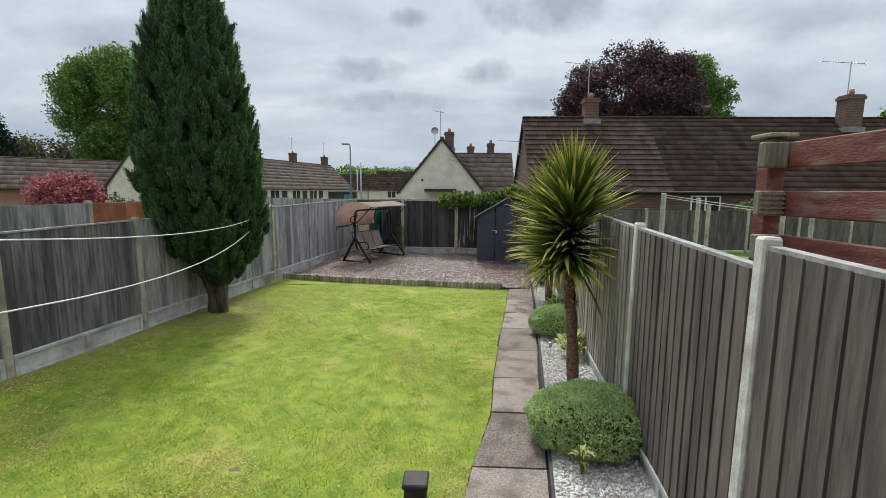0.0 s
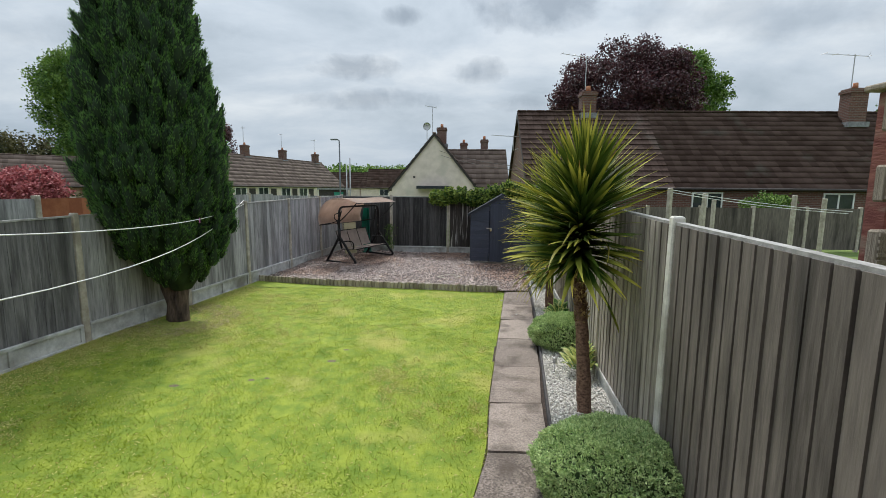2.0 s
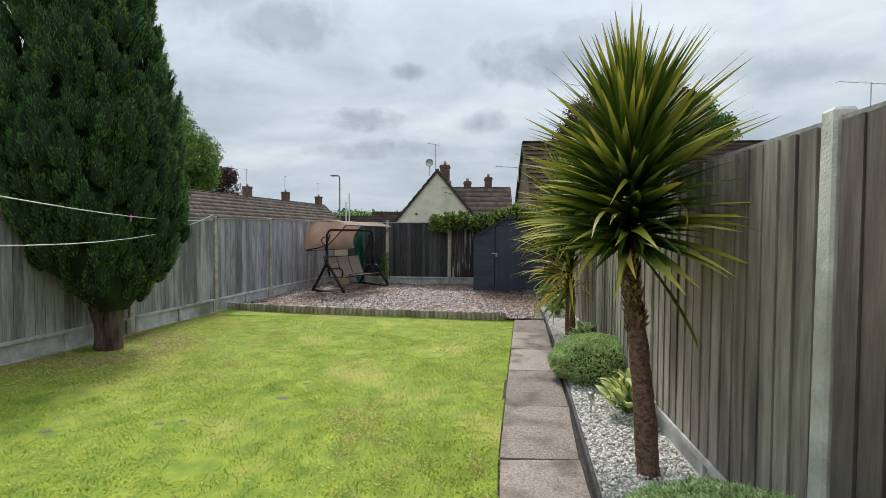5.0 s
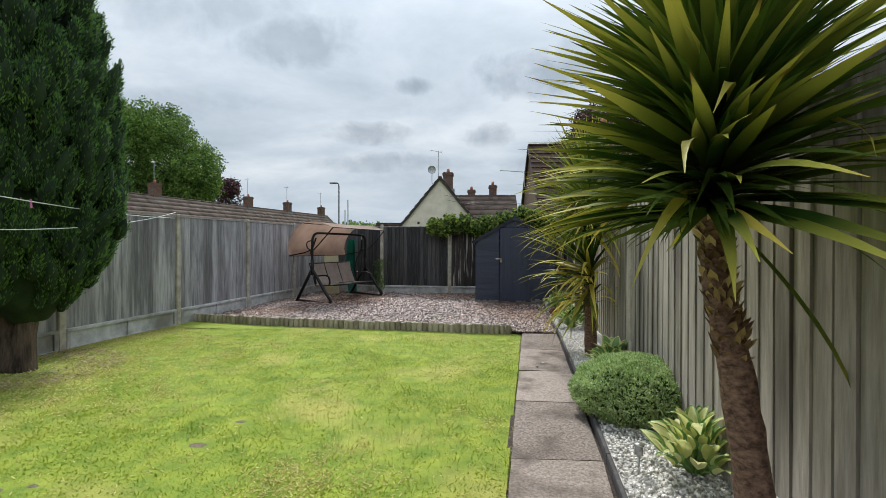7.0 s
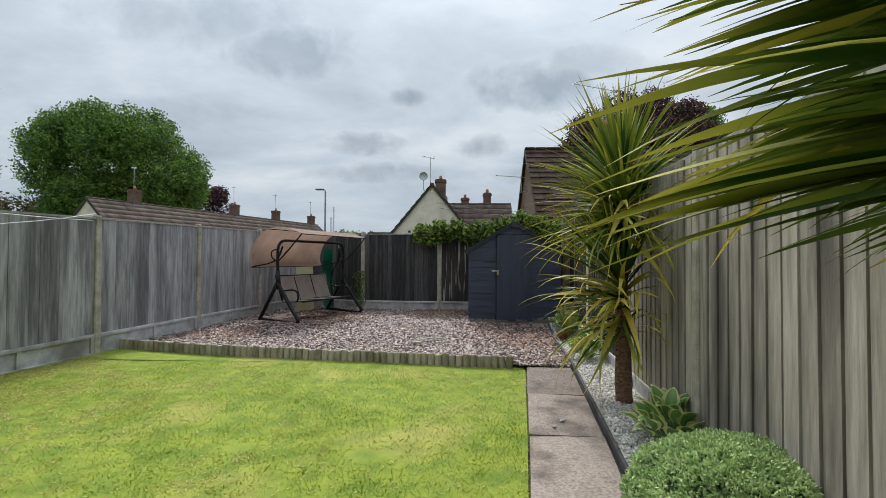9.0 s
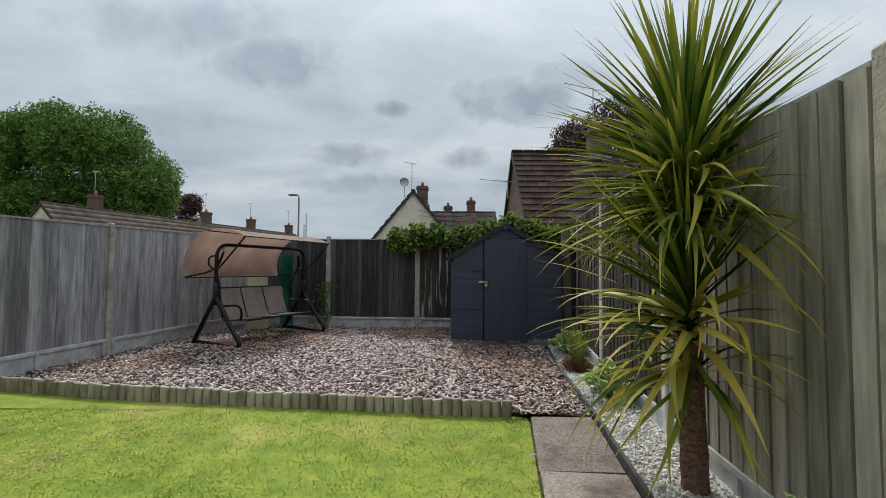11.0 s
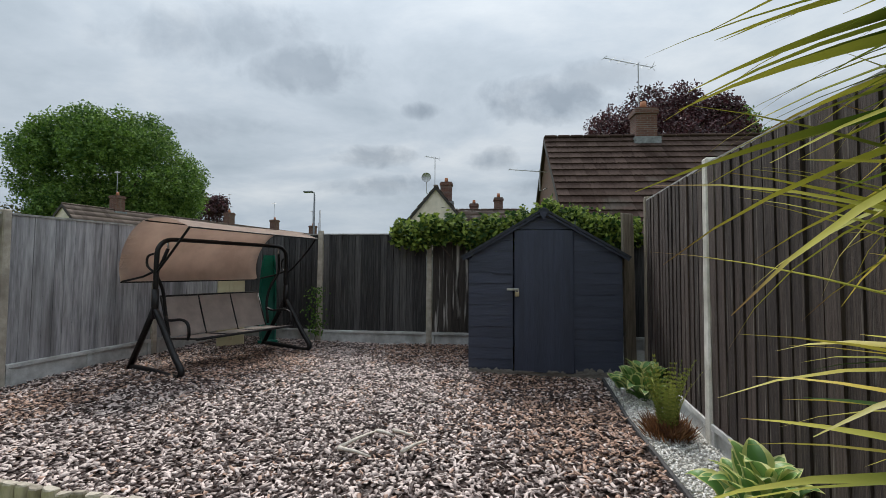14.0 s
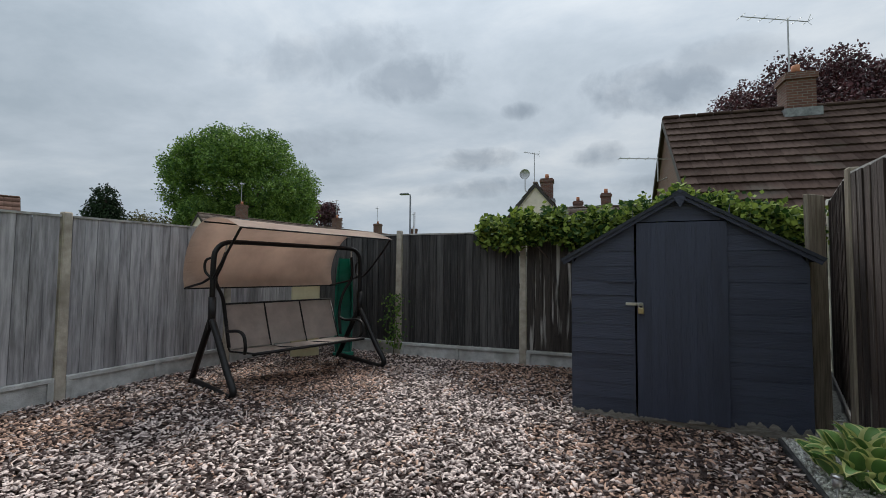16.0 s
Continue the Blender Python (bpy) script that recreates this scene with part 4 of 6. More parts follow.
for x in (-0.745, -0.243, 0.247, 0.737):
    tube(bm, [(x, -0.40, 0.415), (x, 0.10, 0.375), (x, 0.13, 0.395), (x, 0.318, 0.91)], 0.011, 6)
tube(bm, [(-0.75, -0.395, 0.405), (0.75, -0.395, 0.405)], 0.017, 8)
tube(bm, [(-0.75, 0.315, 0.91), (0.75, 0.315, 0.91)], 0.012, 8)
part("seat_frame", bm, M_TUBE, swing, smooth=True)

# plastic play things stowed behind the swing
pan = thing("play_board", pose(-2.96, 15.72, 0.05, -4, 0, 38), "cream yellow plastic panel leaning behind the swing", "play board")
bm = bmesh.new()
box(bm, -0.2, -0.02, 0, 0.2, 0.02, 1.2, bevel=0.012)
part("sheet", bm, M_CREAMP, pan)
boxed("rib", (-0.03, -0.032, 0.1, 0.03, -0.021, 1.1), M_CREAMP, pan)
sl = thing("plastic_slide", pose(-2.50, 16.02, 0.05, -5, 0, 30), "green moulded plastic slide chute stood on end", "slide")
bm = bmesh.new()
rows = []
for i in range(12):
    z = 1.45 * i / 11
    bow = 0.16 * math.sin(math.pi * i / 11)
    tp = 0.62 + 0.38 * math.sin(math.pi * min(1.0, 0.12 + 0.9 * i / 11)) ** 0.6
    rows.append([bm.verts.new((x, y + bow, z)) for x, y in ((-0.14 * tp, -0.09), (-0.12 * tp, -0.09), (-0.10 * tp, 0.0), (0.10 * tp, 0.0), (0.12 * tp, -0.09), (0.14 * tp, -0.09))])
for a, b in zip(rows, rows[1:]):
    for k in range(5):
        bm.faces.new((a[k], a[k + 1], b[k + 1], b[k]))
bmesh.ops.solidify(bm, geom=bm.faces, thickness=0.02)
part("chute", bm, M_GREENP, sl, smooth=False)
boxed("foot", (-0.15, -0.10, 0.0, 0.15, 0.04, 0.05), M_GREENP, sl)


# ---- plants of the garden ----
def leaf_mesh(name, length, width, droop, mats, fold=0.25, rows=9):
    """A sword leaf along +y that rises in z and bends over, with a folded midrib."""
    v, f, idx = [], [], []
    ang = 0.0
    y = z = 0.0
    for i in range(rows + 1):
        t = i / rows
        w = width * 0.5 * (0.55 + 1.1 * t * (1 - t) * 2) * (1 - t ** 3) + 0.0008
        v += [(-w, y, z + w * fold), (0, y, z), (w, y, z + w * fold)]
        ang = -droop * (t ** 1.6)
        y += length / rows * math.cos(ang)
        z += length / rows * math.sin(ang)
    for i in range(rows):
        a = i * 3
        f += [(a, a + 1, a + 4, a + 3), (a + 1, a + 2, a + 5, a + 4)]
    me = bpy.data.meshes.new(name)
    me.from_pydata(v, [], f)
    for m in mats:
        me.materials.append(m)
    along = me.attributes.new("along", "FLOAT", "POINT")
    along.data.foreach_set("value", np.repeat(np.arange(rows + 1) / rows, 3).astype(np.float32))
    me.polygons.foreach_set("use_smooth", np.ones(len(f), dtype=bool))
    return me


def aim(p, az, el, roll):
    """Pose that turns +y to azimuth az and elevation el, in degrees."""
    return Matrix.Translation(p) @ Euler((0, 0, radians(az - 90))).to_matrix().to_4x4() @ Euler((radians(el), 0, 0)).to_matrix().to_4x4() @ Euler((0, radians(roll), 0)).to_matrix().to_4x4()


PALM = [leaf_mesh("leaf", 0.86, 0.048, d, [M_PALM]) for d in (0.04, 0.1, 0.2, 0.36, 0.58)]
PALM2 = [leaf_mesh("leaf", 0.94, 0.029, d, [M_PALM]) for d in (0.08, 0.2, 0.42, 0.75, 1.2)]
PALMOLD = [leaf_mesh("leaf", 0.80, 0.040, d, [M_PALMOLD]) for d in (0.5, 1.0, 1.5)]


def rosette(plant, stem, z0, z1, n, seed, fence, lo=-38, old=0.08, size=1.0, extra=0, kinds=PALM, steep=1.0, young=1.0, path=-9.0):
    """Leaves all round a head: steep at the top, flat and drooping at the foot. stem(z) gives the axis. extra: inner leaves, joined.
    steep: over 1 keeps more of the head near level; young: how long the topmost leaves are;
    path: leaves over the path are held short of this x and lifted, as if trimmed back."""
    rng = random.Random(seed)
    V, F = [], []
    s_lo = math.sin(radians(lo))
    for i in range(n + extra):
        s = ((i % n) + rng.random()) / n if i < n else rng.random()
        base = stem(z0 + (z1 - z0) * s)
        el = math.degrees(math.asin(min(1.0, max(-1.0, s_lo + (1 - s_lo) * s ** steep)))) + rng.uniform(-7, 7)
        az = i * 137.5 + rng.uniform(-20, 20)
        ln = size * rng.uniform(0.84, 1.06) * (1 + (young - 1) * s)
        reach = 0.86 * ln * math.cos(radians(el))
        if base[0] + reach * math.cos(radians(az)) < path:
            ln *= max(0.62, (base[0] - path) / (reach * abs(math.cos(radians(az)))))
            el = max(el + 8, 12)
        tz = base[2] + 0.82 * ln * math.sin(radians(el)) - 0.1
        if base[0] + reach * math.cos(radians(az)) > fence - 0.06 and tz < 2.04:
            most = math.degrees(math.acos(max(-1.0, min(1.0, (fence - 0.08 - base[0]) / max(reach, 0.05)))))
            az = (most + rng.uniform(0, 70)) * (1 if (az % 360) < 180 else -1)
        aged = s < 0.4 and rng.random() < old * 2.5
        me = (PALMOLD[rng.randrange(3)] if aged else kinds[min(4, int((1 - s) * 3.2 + rng.random() * 1.6))])
        m = aim(base, az, el, rng.uniform(-35, 35)) @ Matrix.Scale(ln, 4)
        if i < n:
            shared("leaf", me, plant, m)
        else:
            m = m @ Matrix.Scale(rng.uniform(0.5, 0.88), 4)
            co = np.array([v.co for v in me.vertices])
            M = np.array(m)
            F.append(np.array([p.vertices[:] for p in me.polygons]) + sum(len(q) for q in V))
            V.append(co @ M[:3, :3].T + M[:3, 3])
    if V:
        tagged(bulk("inner_leaves", np.concatenate(V), np.concatenate(F), M_PALM, plant, smooth=True), kind="stuff")


def ringed_trunk(name, pts, r0, r1, plant, mat, label):
    bm = bmesh.new()
    line = smooth_line(pts, 8)
    tube(bm, line, r0, 14, r1)
    for v in bm.verts:
        k = noise.noise((v.co.x * 22, v.co.y * 22, v.co.z * 14)) * 0.008 + 0.003 * math.sin(v.co.z * 110)
        c = min(line, key=lambda q: abs(q.z - v.co.z))
        d = Vector((v.co.x - c.x, v.co.y - c.y, 0))
        if d.length > 1e-4:
            v.co += d.normalized() * k
    return part(name, bm, mat, plant, label, smooth=True)


cord1 = thing("cabbage_palm", pose(0, 0, 0), "tall cordyline palm with a dense round head of sword leaves", "palm", "cordyline palms")
ringed_trunk("trunk", [(1.63, 5.62, 0.0), (1.62, 5.68, 0.4), (1.61, 5.79, 0.85), (1.60, 5.89, 1.2), (1.60, 5.92, 1.55)], 0.068, 0.050, cord1, M_PTRUNK, "red-brown rough trunk")
ringed_trunk("crown_stem", [(1.60, 5.92, 1.5), (1.60, 5.92, 1.8), (1.60, 5.92, 2.1)], 0.055, 0.03, cord1, M_PALM, "")
scale_v, scale_f = [(-0.02, 0, 0), (0.02, 0, 0), (0.022, -0.010, 0.035), (-0.022, -0.010, 0.035), (0, -0.02, 0.062), (0, 0.006, 0.02)], [(0, 1, 5), (0, 5, 3), (1, 2, 5), (3, 5, 4), (2, 4, 5)]
scale_me = bpy.data.meshes.new("leaf_base")
scale_me.from_pydata(scale_v, [], scale_f)
scale_me.materials.append(M_PSCALE)
rng = random.Random(12)
for i in range(130):
    z = 0.86 + 0.52 * i / 130
    az = i * 137.5
    cx = float(np.interp(z, [0.4, 0.85, 1.2, 1.55], [1.62, 1.61, 1.60, 1.60]))
    cy = float(np.interp(z, [0.4, 0.85, 1.2, 1.55], [5.68, 5.79, 5.89, 5.92]))
    r = 0.049
    shared("leaf_base", scale_me, cord1, pose(cx + r * math.sin(radians(az)), cy - r * math.cos(radians(az)), z + rng.uniform(-0.012, 0.012), rng.uniform(-4, 24), rng.uniform(-22, 22), az + rng.uniform(-14, 14)) @ Matrix.Diagonal((rng.uniform(0.55, 1.0), 1, rng.uniform(0.5, 1.25), 1)))
rosette(cord1, lambda z: (1.60, 5.92, z), 1.42, 2.24, 295, 3, 2.03, lo=-2, old=0.05, size=1.16, extra=700, steep=1.1, young=0.70, path=0.84)
shared("leaf", PALM2[3], cord1, aim((1.66, 5.86, 1.36), -42, -52, 20), "hanging green leaf")

cord2 = thing("cabbage_palm", pose(0, 0, 0), "two-headed cordyline palm with arching yellow-green leaves", "palm", "cordyline palms")
ringed_trunk("trunk", [(2.08, 9.42, 0.0), (2.07, 9.42, 0.4), (2.07, 9.42, 0.85)], 0.075, 0.06, cord2, M_PTRUNK, "brown rough trunk")
ringed_trunk("stem", [(2.07, 9.42, 0.8), (2.05, 9.40, 1.4), (2.07, 9.42, 2.25)], 0.05, 0.03, cord2, M_PALM, "")
rosette(cord2, lambda z: (2.07, 9.42, z), 0.86, 1.22, 105, 21, 2.32, lo=-6, old=0.36, size=1.06, extra=40, kinds=PALM2, steep=0.6)
rng = random.Random(44)
for i in range(46):
    # long thin leaves that hang round the foot of the lower head
    az = 95 + 200 * ((i * 0.618) % 1.0)
    m = aim((2.07 + 0.03 * math.cos(radians(az)), 9.42 + 0.03 * math.sin(radians(az)), rng.uniform(0.62, 0.90)), az, rng.uniform(-35, 40), rng.uniform(-30, 30)) @ Matrix.Scale(rng.uniform(0.7, 1.0), 4)
    shared("leaf", PALMOLD[rng.randrange(1, 3)] if rng.random() < 0.35 else PALM2[4], cord2, m)
rosette(cord2, lambda z: (2.06, 9.41, z), 1.50, 2.06, 195, 22, 2.32, lo=-8, old=0.14, size=1.0, extra=260, kinds=PALM2)


def mound(name, c, rx, ry, h, n, seed, label):
    e = thing(name, pose(*c), label, "shrub", "clipped shrubs")
    # solid mound under the leaves, its dark colour painted as inner shade
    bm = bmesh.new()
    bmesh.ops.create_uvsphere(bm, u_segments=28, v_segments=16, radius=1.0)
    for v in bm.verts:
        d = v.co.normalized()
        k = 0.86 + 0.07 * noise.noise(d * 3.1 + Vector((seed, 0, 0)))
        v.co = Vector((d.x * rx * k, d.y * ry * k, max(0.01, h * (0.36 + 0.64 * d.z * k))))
    part("shade_core", bm, M_BUSHSHADE, e, smooth=True)
    r = np.random.RandomState(seed)
    d = unit(r.normal(size=(n, 3)))
    d[:, 2] = np.where(d[:, 2] < -0.75, -d[:, 2], d[:, 2])
    k = np.array([0.90 + 0.10 * noise.noise(Vector(q) * 3.1 + Vector((seed, 0, 0))) + 0.05 * noise.noise(Vector(q) * 11) for q in d])
    p = np.stack([d[:, 0] * rx * k, d[:, 1] * ry * k, h * (0.36 + 0.64 * d[:, 2] * k)], 1)
    p[:, 2] = np.maximum(p[:, 2], 0.015)
    way0 = unit(d + 0.55 * np.array([0, 0, 1.0]) + 0.45 * r.normal(size=(n, 3)))
    vs, fs, off = [], [], 0
    for j in range(6):
        way = unit(way0 + 0.75 * r.normal(size=(n, 3)))
        side = unit(np.cross(way, r.normal(size=(n, 3))))
        v, f = blades(p + way0 * r.uniform(-0.012, 0.02, (n, 1)), way, side, r.uniform(0.014, 0.027, n), r.uniform(0.008, 0.012, n))
        vs.append(v)
        fs.append(f + off)
        off += len(v)
    tagged(bulk("foliage", np.concatenate(vs), np.concatenate(fs), M_BUSH, e), kind="stuff")
    return e


mound("evergreen_shrub", (1.50, 4.50, 0.03), 0.575, 0.50, 0.495, 12000, 5, "low grey-green clipped evergreen shrub beside the path")
mound("evergreen_shrub", (1.87, 7.50, 0.03), 0.47, 0.44, 0.45, 8500, 9, "rounded grey-green evergreen shrub in the gravel")


def broad_leaf(name, length, width, inner, margin, bend):
    """An ovate leaf along +y, cupped about its midrib, with a pale or dark margin of uneven width and a turned-down tip."""
    v, f, idx = [], [], []
    R, S = 9, (-1.0, -0.62, -0.3, 0.0, 0.3, 0.62, 1.0)
    C = len(S) - 1
    y = z = 0.0
    for i in range(R + 1):
        t = i / R
        w = width * 0.5 * (math.sin(math.pi * min(1.0, t ** 0.72 * 0.97 + 0.03)) ** 0.8 + 0.05 * (1 - t))
        for s in S:
            v.append((s * w, y, z + 0.42 * abs(s) ** 1.4 * w + 0.10 * w * math.sin(t * 11 + s * 2) * abs(s)))
        way = bend * t ** 1.7
        y += length / R * math.cos(way)
        z -= length / R * math.sin(way)
    for i in range(R):
        for j in range(C):
            a = i * (C + 1) + j
            f.append((a, a + 1, a + C + 2, a + C + 1))
            idx.append(1 if j in (0, C - 1) or i == R - 1 else 0)
    me = bpy.data.meshes.new(name)
    me.from_pydata(v, [], f)
    me.materials.append(inner)
    me.materials.append(margin)
    me.polygons.foreach_set("material_index", np.array(idx, dtype=np.int32))
    me.polygons.foreach_set("use_smooth", np.ones(len(f), dtype=bool))
    return me


H_A = [broad_leaf("leaf", 0.19, 0.085, M_HCREAM, M_HGREEN, 1.6), broad_leaf("leaf", 0.17, 0.08, M_HCREAM, M_HGREEN, 0.9), broad_leaf("leaf", 0.17, 0.075, M_HCREAM, M_HCREAM, 1.1)]
H_B = [broad_leaf("leaf", 0.19, 0.125, M_HGREEN, M_HCREAM, 1.2), broad_leaf("leaf", 0.175, 0.12, M_HGREEN, M_HCREAM, 0.7), broad_leaf("leaf", 0.20, 0.125, M_HGREEN, M_HCREAM, 2.0)]


def hosta(c, r, meshes, n, seed, label):
    """Leaves on stalks that lean out from one crown, upright in the middle and nearly level outside."""
    e = thing("hosta", pose(*c), label, "hosta", "hostas")
    rng = random.Random(seed)
    bm = bmesh.new()
    for i in range(n):
        s = (i + 0.5) / n
        az = radians(i * 137.5 + rng.uniform(-15, 15))
        out = r * (0.10 + 0.58 * (1 - s) ** 0.7)
        tip = Vector((out * math.cos(az), out * math.sin(az), 0.05 + 0.15 * s + rng.uniform(-0.015, 0.02)))
        el = 50 + 32 * s + rng.uniform(-10, 10)
        shared("leaf", meshes[rng.randrange(len(meshes))], e, aim(tip, math.degrees(az), el, rng.uniform(-22, 22)) @ Matrix.Scale(rng.uniform(0.78, 1.12), 4))
        tube(bm, smooth_line([(tip.x * 0.12, tip.y * 0.12, -0.03), (tip.x * 0.5, tip.y * 0.5, tip.z * 0.6), tip], 3), 0.006, 5)
    tagged(part("stalk_tuft", bm, M_HGREEN, e, smooth=True), kind="stuff")
    return e


hosta((1.87, 6.58, 0.05), 0.25, H_A, 54, 1, "hosta with cream leaves edged green in the gravel")
hosta((2.05, 8.50, 0.05), 0.27, H_B, 40, 2, "hosta with green leaves edged white by the fence")
hosta((2.24, 11.12, 0.05), 0.25, H_B, 34, 3, "white-edged green hosta at the foot of the fence")
hosta((2.50, 13.30, 0.05), 0.36, H_B, 60, 4, "large white-edged hosta beside the shed")

fern = thing("fern", pose(2.29, 12.28, 0.05), "upright yellow-green fern with a brown dead base", "fern")
r = np.random.RandomState(4)
for i in range(30):
    az, lean = i * 137.5, 6 + 18 * (i / 30)
    L = r.uniform(0.40, 0.56)
    bm = bmesh.new()
    pts = [Vector((0.05 * math.cos(radians(az)), 0.05 * math.sin(radians(az)), 0))]
    for k in range(1, 9):
        t = k / 8
        out = 0.05 + L * math.sin(radians(lean)) * t * t
        pts.append(Vector((out * math.cos(radians(az)), out * math.sin(radians(az)), L * t)))
    tube(bm, pts, 0.003, 4, 0.001)
    for k in range(2, 9):
        for sgn in (-1, 1):
            d = Vector((-math.sin(radians(az)) * sgn, math.cos(radians(az)) * sgn, 0.35))
            ln = 0.06 * (1.1 - k / 9)
            b = pts[k]
            bm.faces.new([bm.verts.new(q) for q in (b, b + d * ln * 0.5 + Vector((0, 0, 0.009)), b + d * ln, b + d * ln * 0.5 - Vector((0, 0, 0.009)))])
            b = (pts[k] + pts[k - 1]) / 2
            bm.faces.new([bm.verts.new(q) for q in (b, b + d * ln * 0.5 + Vector((0, 0, 0.009)), b + d * ln, b + d * ln * 0.5 - Vector((0, 0, 0.009)))])
    part("frond", bm, M_FERN, fern)
n = 900
az = r.uniform(0, 2 * np.pi, n)
q = r.uniform(0, 0.15, n)
c = np.stack([q * np.cos(az), q * np.sin(az), r.uniform(-0.03, 0.04, n)], 1)
way = unit(np.stack([0.5 * np.cos(az), 0.5 * np.sin(az), np.ones(n)], 1) + 0.3 * r.normal(size=(n, 3)))
v, f = blades(c, way, unit(np.cross(way, r.normal(size=(n, 3)))), r.uniform(0.08, 0.17, n), r.uniform(0.006, 0.012, n))
tagged(bulk("dead_base", v, f, M_FERNB, fern, "rust-brown dead fronds"), kind="stuff")
# young yellow shoot in front of the first shrub
shoot = thing("young_plant", pose(1.30, 3.98, 0.04), "small yellow-green leafy shoot in the gravel", "plant")
bm = bmesh.new()
rng = random.Random(3)
for i in range(7):
    a = i * 51
    tube(bm, [(0, 0, 0), (0.02 * math.cos(a), 0.02 * math.sin(a), 0.1), (0.05 * math.cos(a), 0.05 * math.sin(a), 0.22 + 0.05 * (i % 3))], 0.006, 5, 0.003)
part("stems", bm, M_FERN, shoot, smooth=True)
for i in range(26):
    shared("leaf", H_A[2], shoot, aim((rng.uniform(-0.05, 0.05), rng.uniform(-0.05, 0.05), rng.uniform(0.08, 0.24)), i * 137.5, rng.uniform(10, 60), 0) @ Matrix.Diagonal((0.25, 0.42, 0.4, 1)))
# small solar spike lights
for x, y in ((1.20, 4.22), (1.50, 6.55), (2.16, 13.0), (1.98, 10.95)):
    e = thing("spike_light", pose(x + 0.05, y, 0.03), "small steel solar spike light in the gravel", "garden light", "spike lights")
    tubed("stake", [(0, 0, -0.02), (0, 0, 0.12)], 0.006, M_STEEL, e, n=6)
    tubed("lens", [(0, 0, 0.12), (0, 0, 0.17)], 0.022, M_ALU, e, n=10)
    tubed("cap", [(0, 0, 0.17), (0, 0, 0.183)], 0.028, M_STEEL, e, n=10)

# conifer
con = thing("conifer", pose(0, 0, 0), "tall dense dark green conifer on a forked trunk", "conifer")
bm = bmesh.new()
tube(bm, smooth_line([(-4.08, 8.48, -0.02), (-4.12, 8.48, 0.3), (-4.30, 8.5, 0.8), (-4.4, 8.5, 1.8)], 5), 0.135, 12, 0.08)
tube(bm, smooth_line([(-4.02, 8.46, -0.02), (-3.99, 8.45, 0.3), (-3.95, 8.47, 0.8), (-4.1, 8.5, 1.8)], 5), 0.115, 12, 0.06)
tube(bm, smooth_line([(-4.16, 8.52, -0.02), (-4.22, 8.55, 0.35), (-4.5, 8.6, 0.9)], 5), 0.11, 10, 0.05)
for v in bm.verts:
    a = math.atan2(v.co.y - 8.48, v.co.x + 4.07)
    flare = max(0, 0.25 - v.co.z) * 0.35
    v.co.x += (v.co.x + 4.07) * flare * 1.2 + 0.015 * noise.noise((a * 4, v.co.z * 2, 0))
    v.co.y += (v.co.y - 8.48) * flare * 1.2 + 0.015 * noise.noise((a * 4, v.co.z * 2, 5))
part("trunk", bm, M_BARK, con, "brown fissured forked trunk", smooth=True)
CZ = [0.48, 0.75, 1.05, 1.5, 2.2, 2.9, 3.7, 4.5, 5.2, 5.9, 6.6]
CR = [0.20, 0.50, 0.74, 0.90, 0.97, 0.93, 0.77, 0.59, 0.43, 0.24, 0.03]


def con_axis(z):
    return -4.00 - 0.30 * min(1.0, max(0.0, z - 0.4) / 1.6), 8.5


def con_r(a, z):
    k = 1 + 0.10 * noise.noise((math.cos(a) * 1.7, math.sin(a) * 1.7, z * 0.55)) + 0.13 * noise.noise((math.cos(a) * 3.6, math.sin(a) * 3.6, z * 0.8))
    low = 1 - max(0.0, -math.cos(a)) * (1 - float(np.interp(z, [0.5, 1.03, 1.75, 2.5], [0.4, 0.62, 0.86, 1.0])))
    return float(np.interp(z, CZ, CR)) * k * low


# closed inner shell whose dark colour stands for shade in the clefts
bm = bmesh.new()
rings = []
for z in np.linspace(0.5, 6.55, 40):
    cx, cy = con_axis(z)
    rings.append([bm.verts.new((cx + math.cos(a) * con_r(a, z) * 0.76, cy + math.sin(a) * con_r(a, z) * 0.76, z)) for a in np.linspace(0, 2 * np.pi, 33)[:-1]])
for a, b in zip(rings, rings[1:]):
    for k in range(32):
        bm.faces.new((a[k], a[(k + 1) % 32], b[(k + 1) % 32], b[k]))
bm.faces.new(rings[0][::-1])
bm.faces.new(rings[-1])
part("shade_core", bm, M_CON_SHADE_DARK, con, smooth=True)
r = np.random.RandomState(11)
n = 1500
zz = 0.55 + 6.0 * r.uniform(0, 1, n * 4)
keep = r.uniform(0, 1.25, n * 4) < np.interp(zz, CZ, CR)
zz = zz[keep][:n]
n = len(zz)
aa = r.uniform(0, 2 * np.pi, n)
rr = np.array([con_r(a, z) for a, z in zip(aa, zz)]) * r.uniform(0.80, 1.0, n)
cx = np.array([con_axis(z)[0] for z in zz])
out = np.stack([np.cos(aa), np.sin(aa), np.zeros(n)], 1)
P = np.stack([cx, np.full(n, 8.5), zz], 1) + out * rr[:, None]
axis = unit(out * 0.30 + np.array([0, 0, 1.0]) + 0.12 * r.normal(size=(n, 3)))
plume_l, plume_r = r.uniform(0.22, 0.44, n), r.uniform(0.055, 0.10, n)
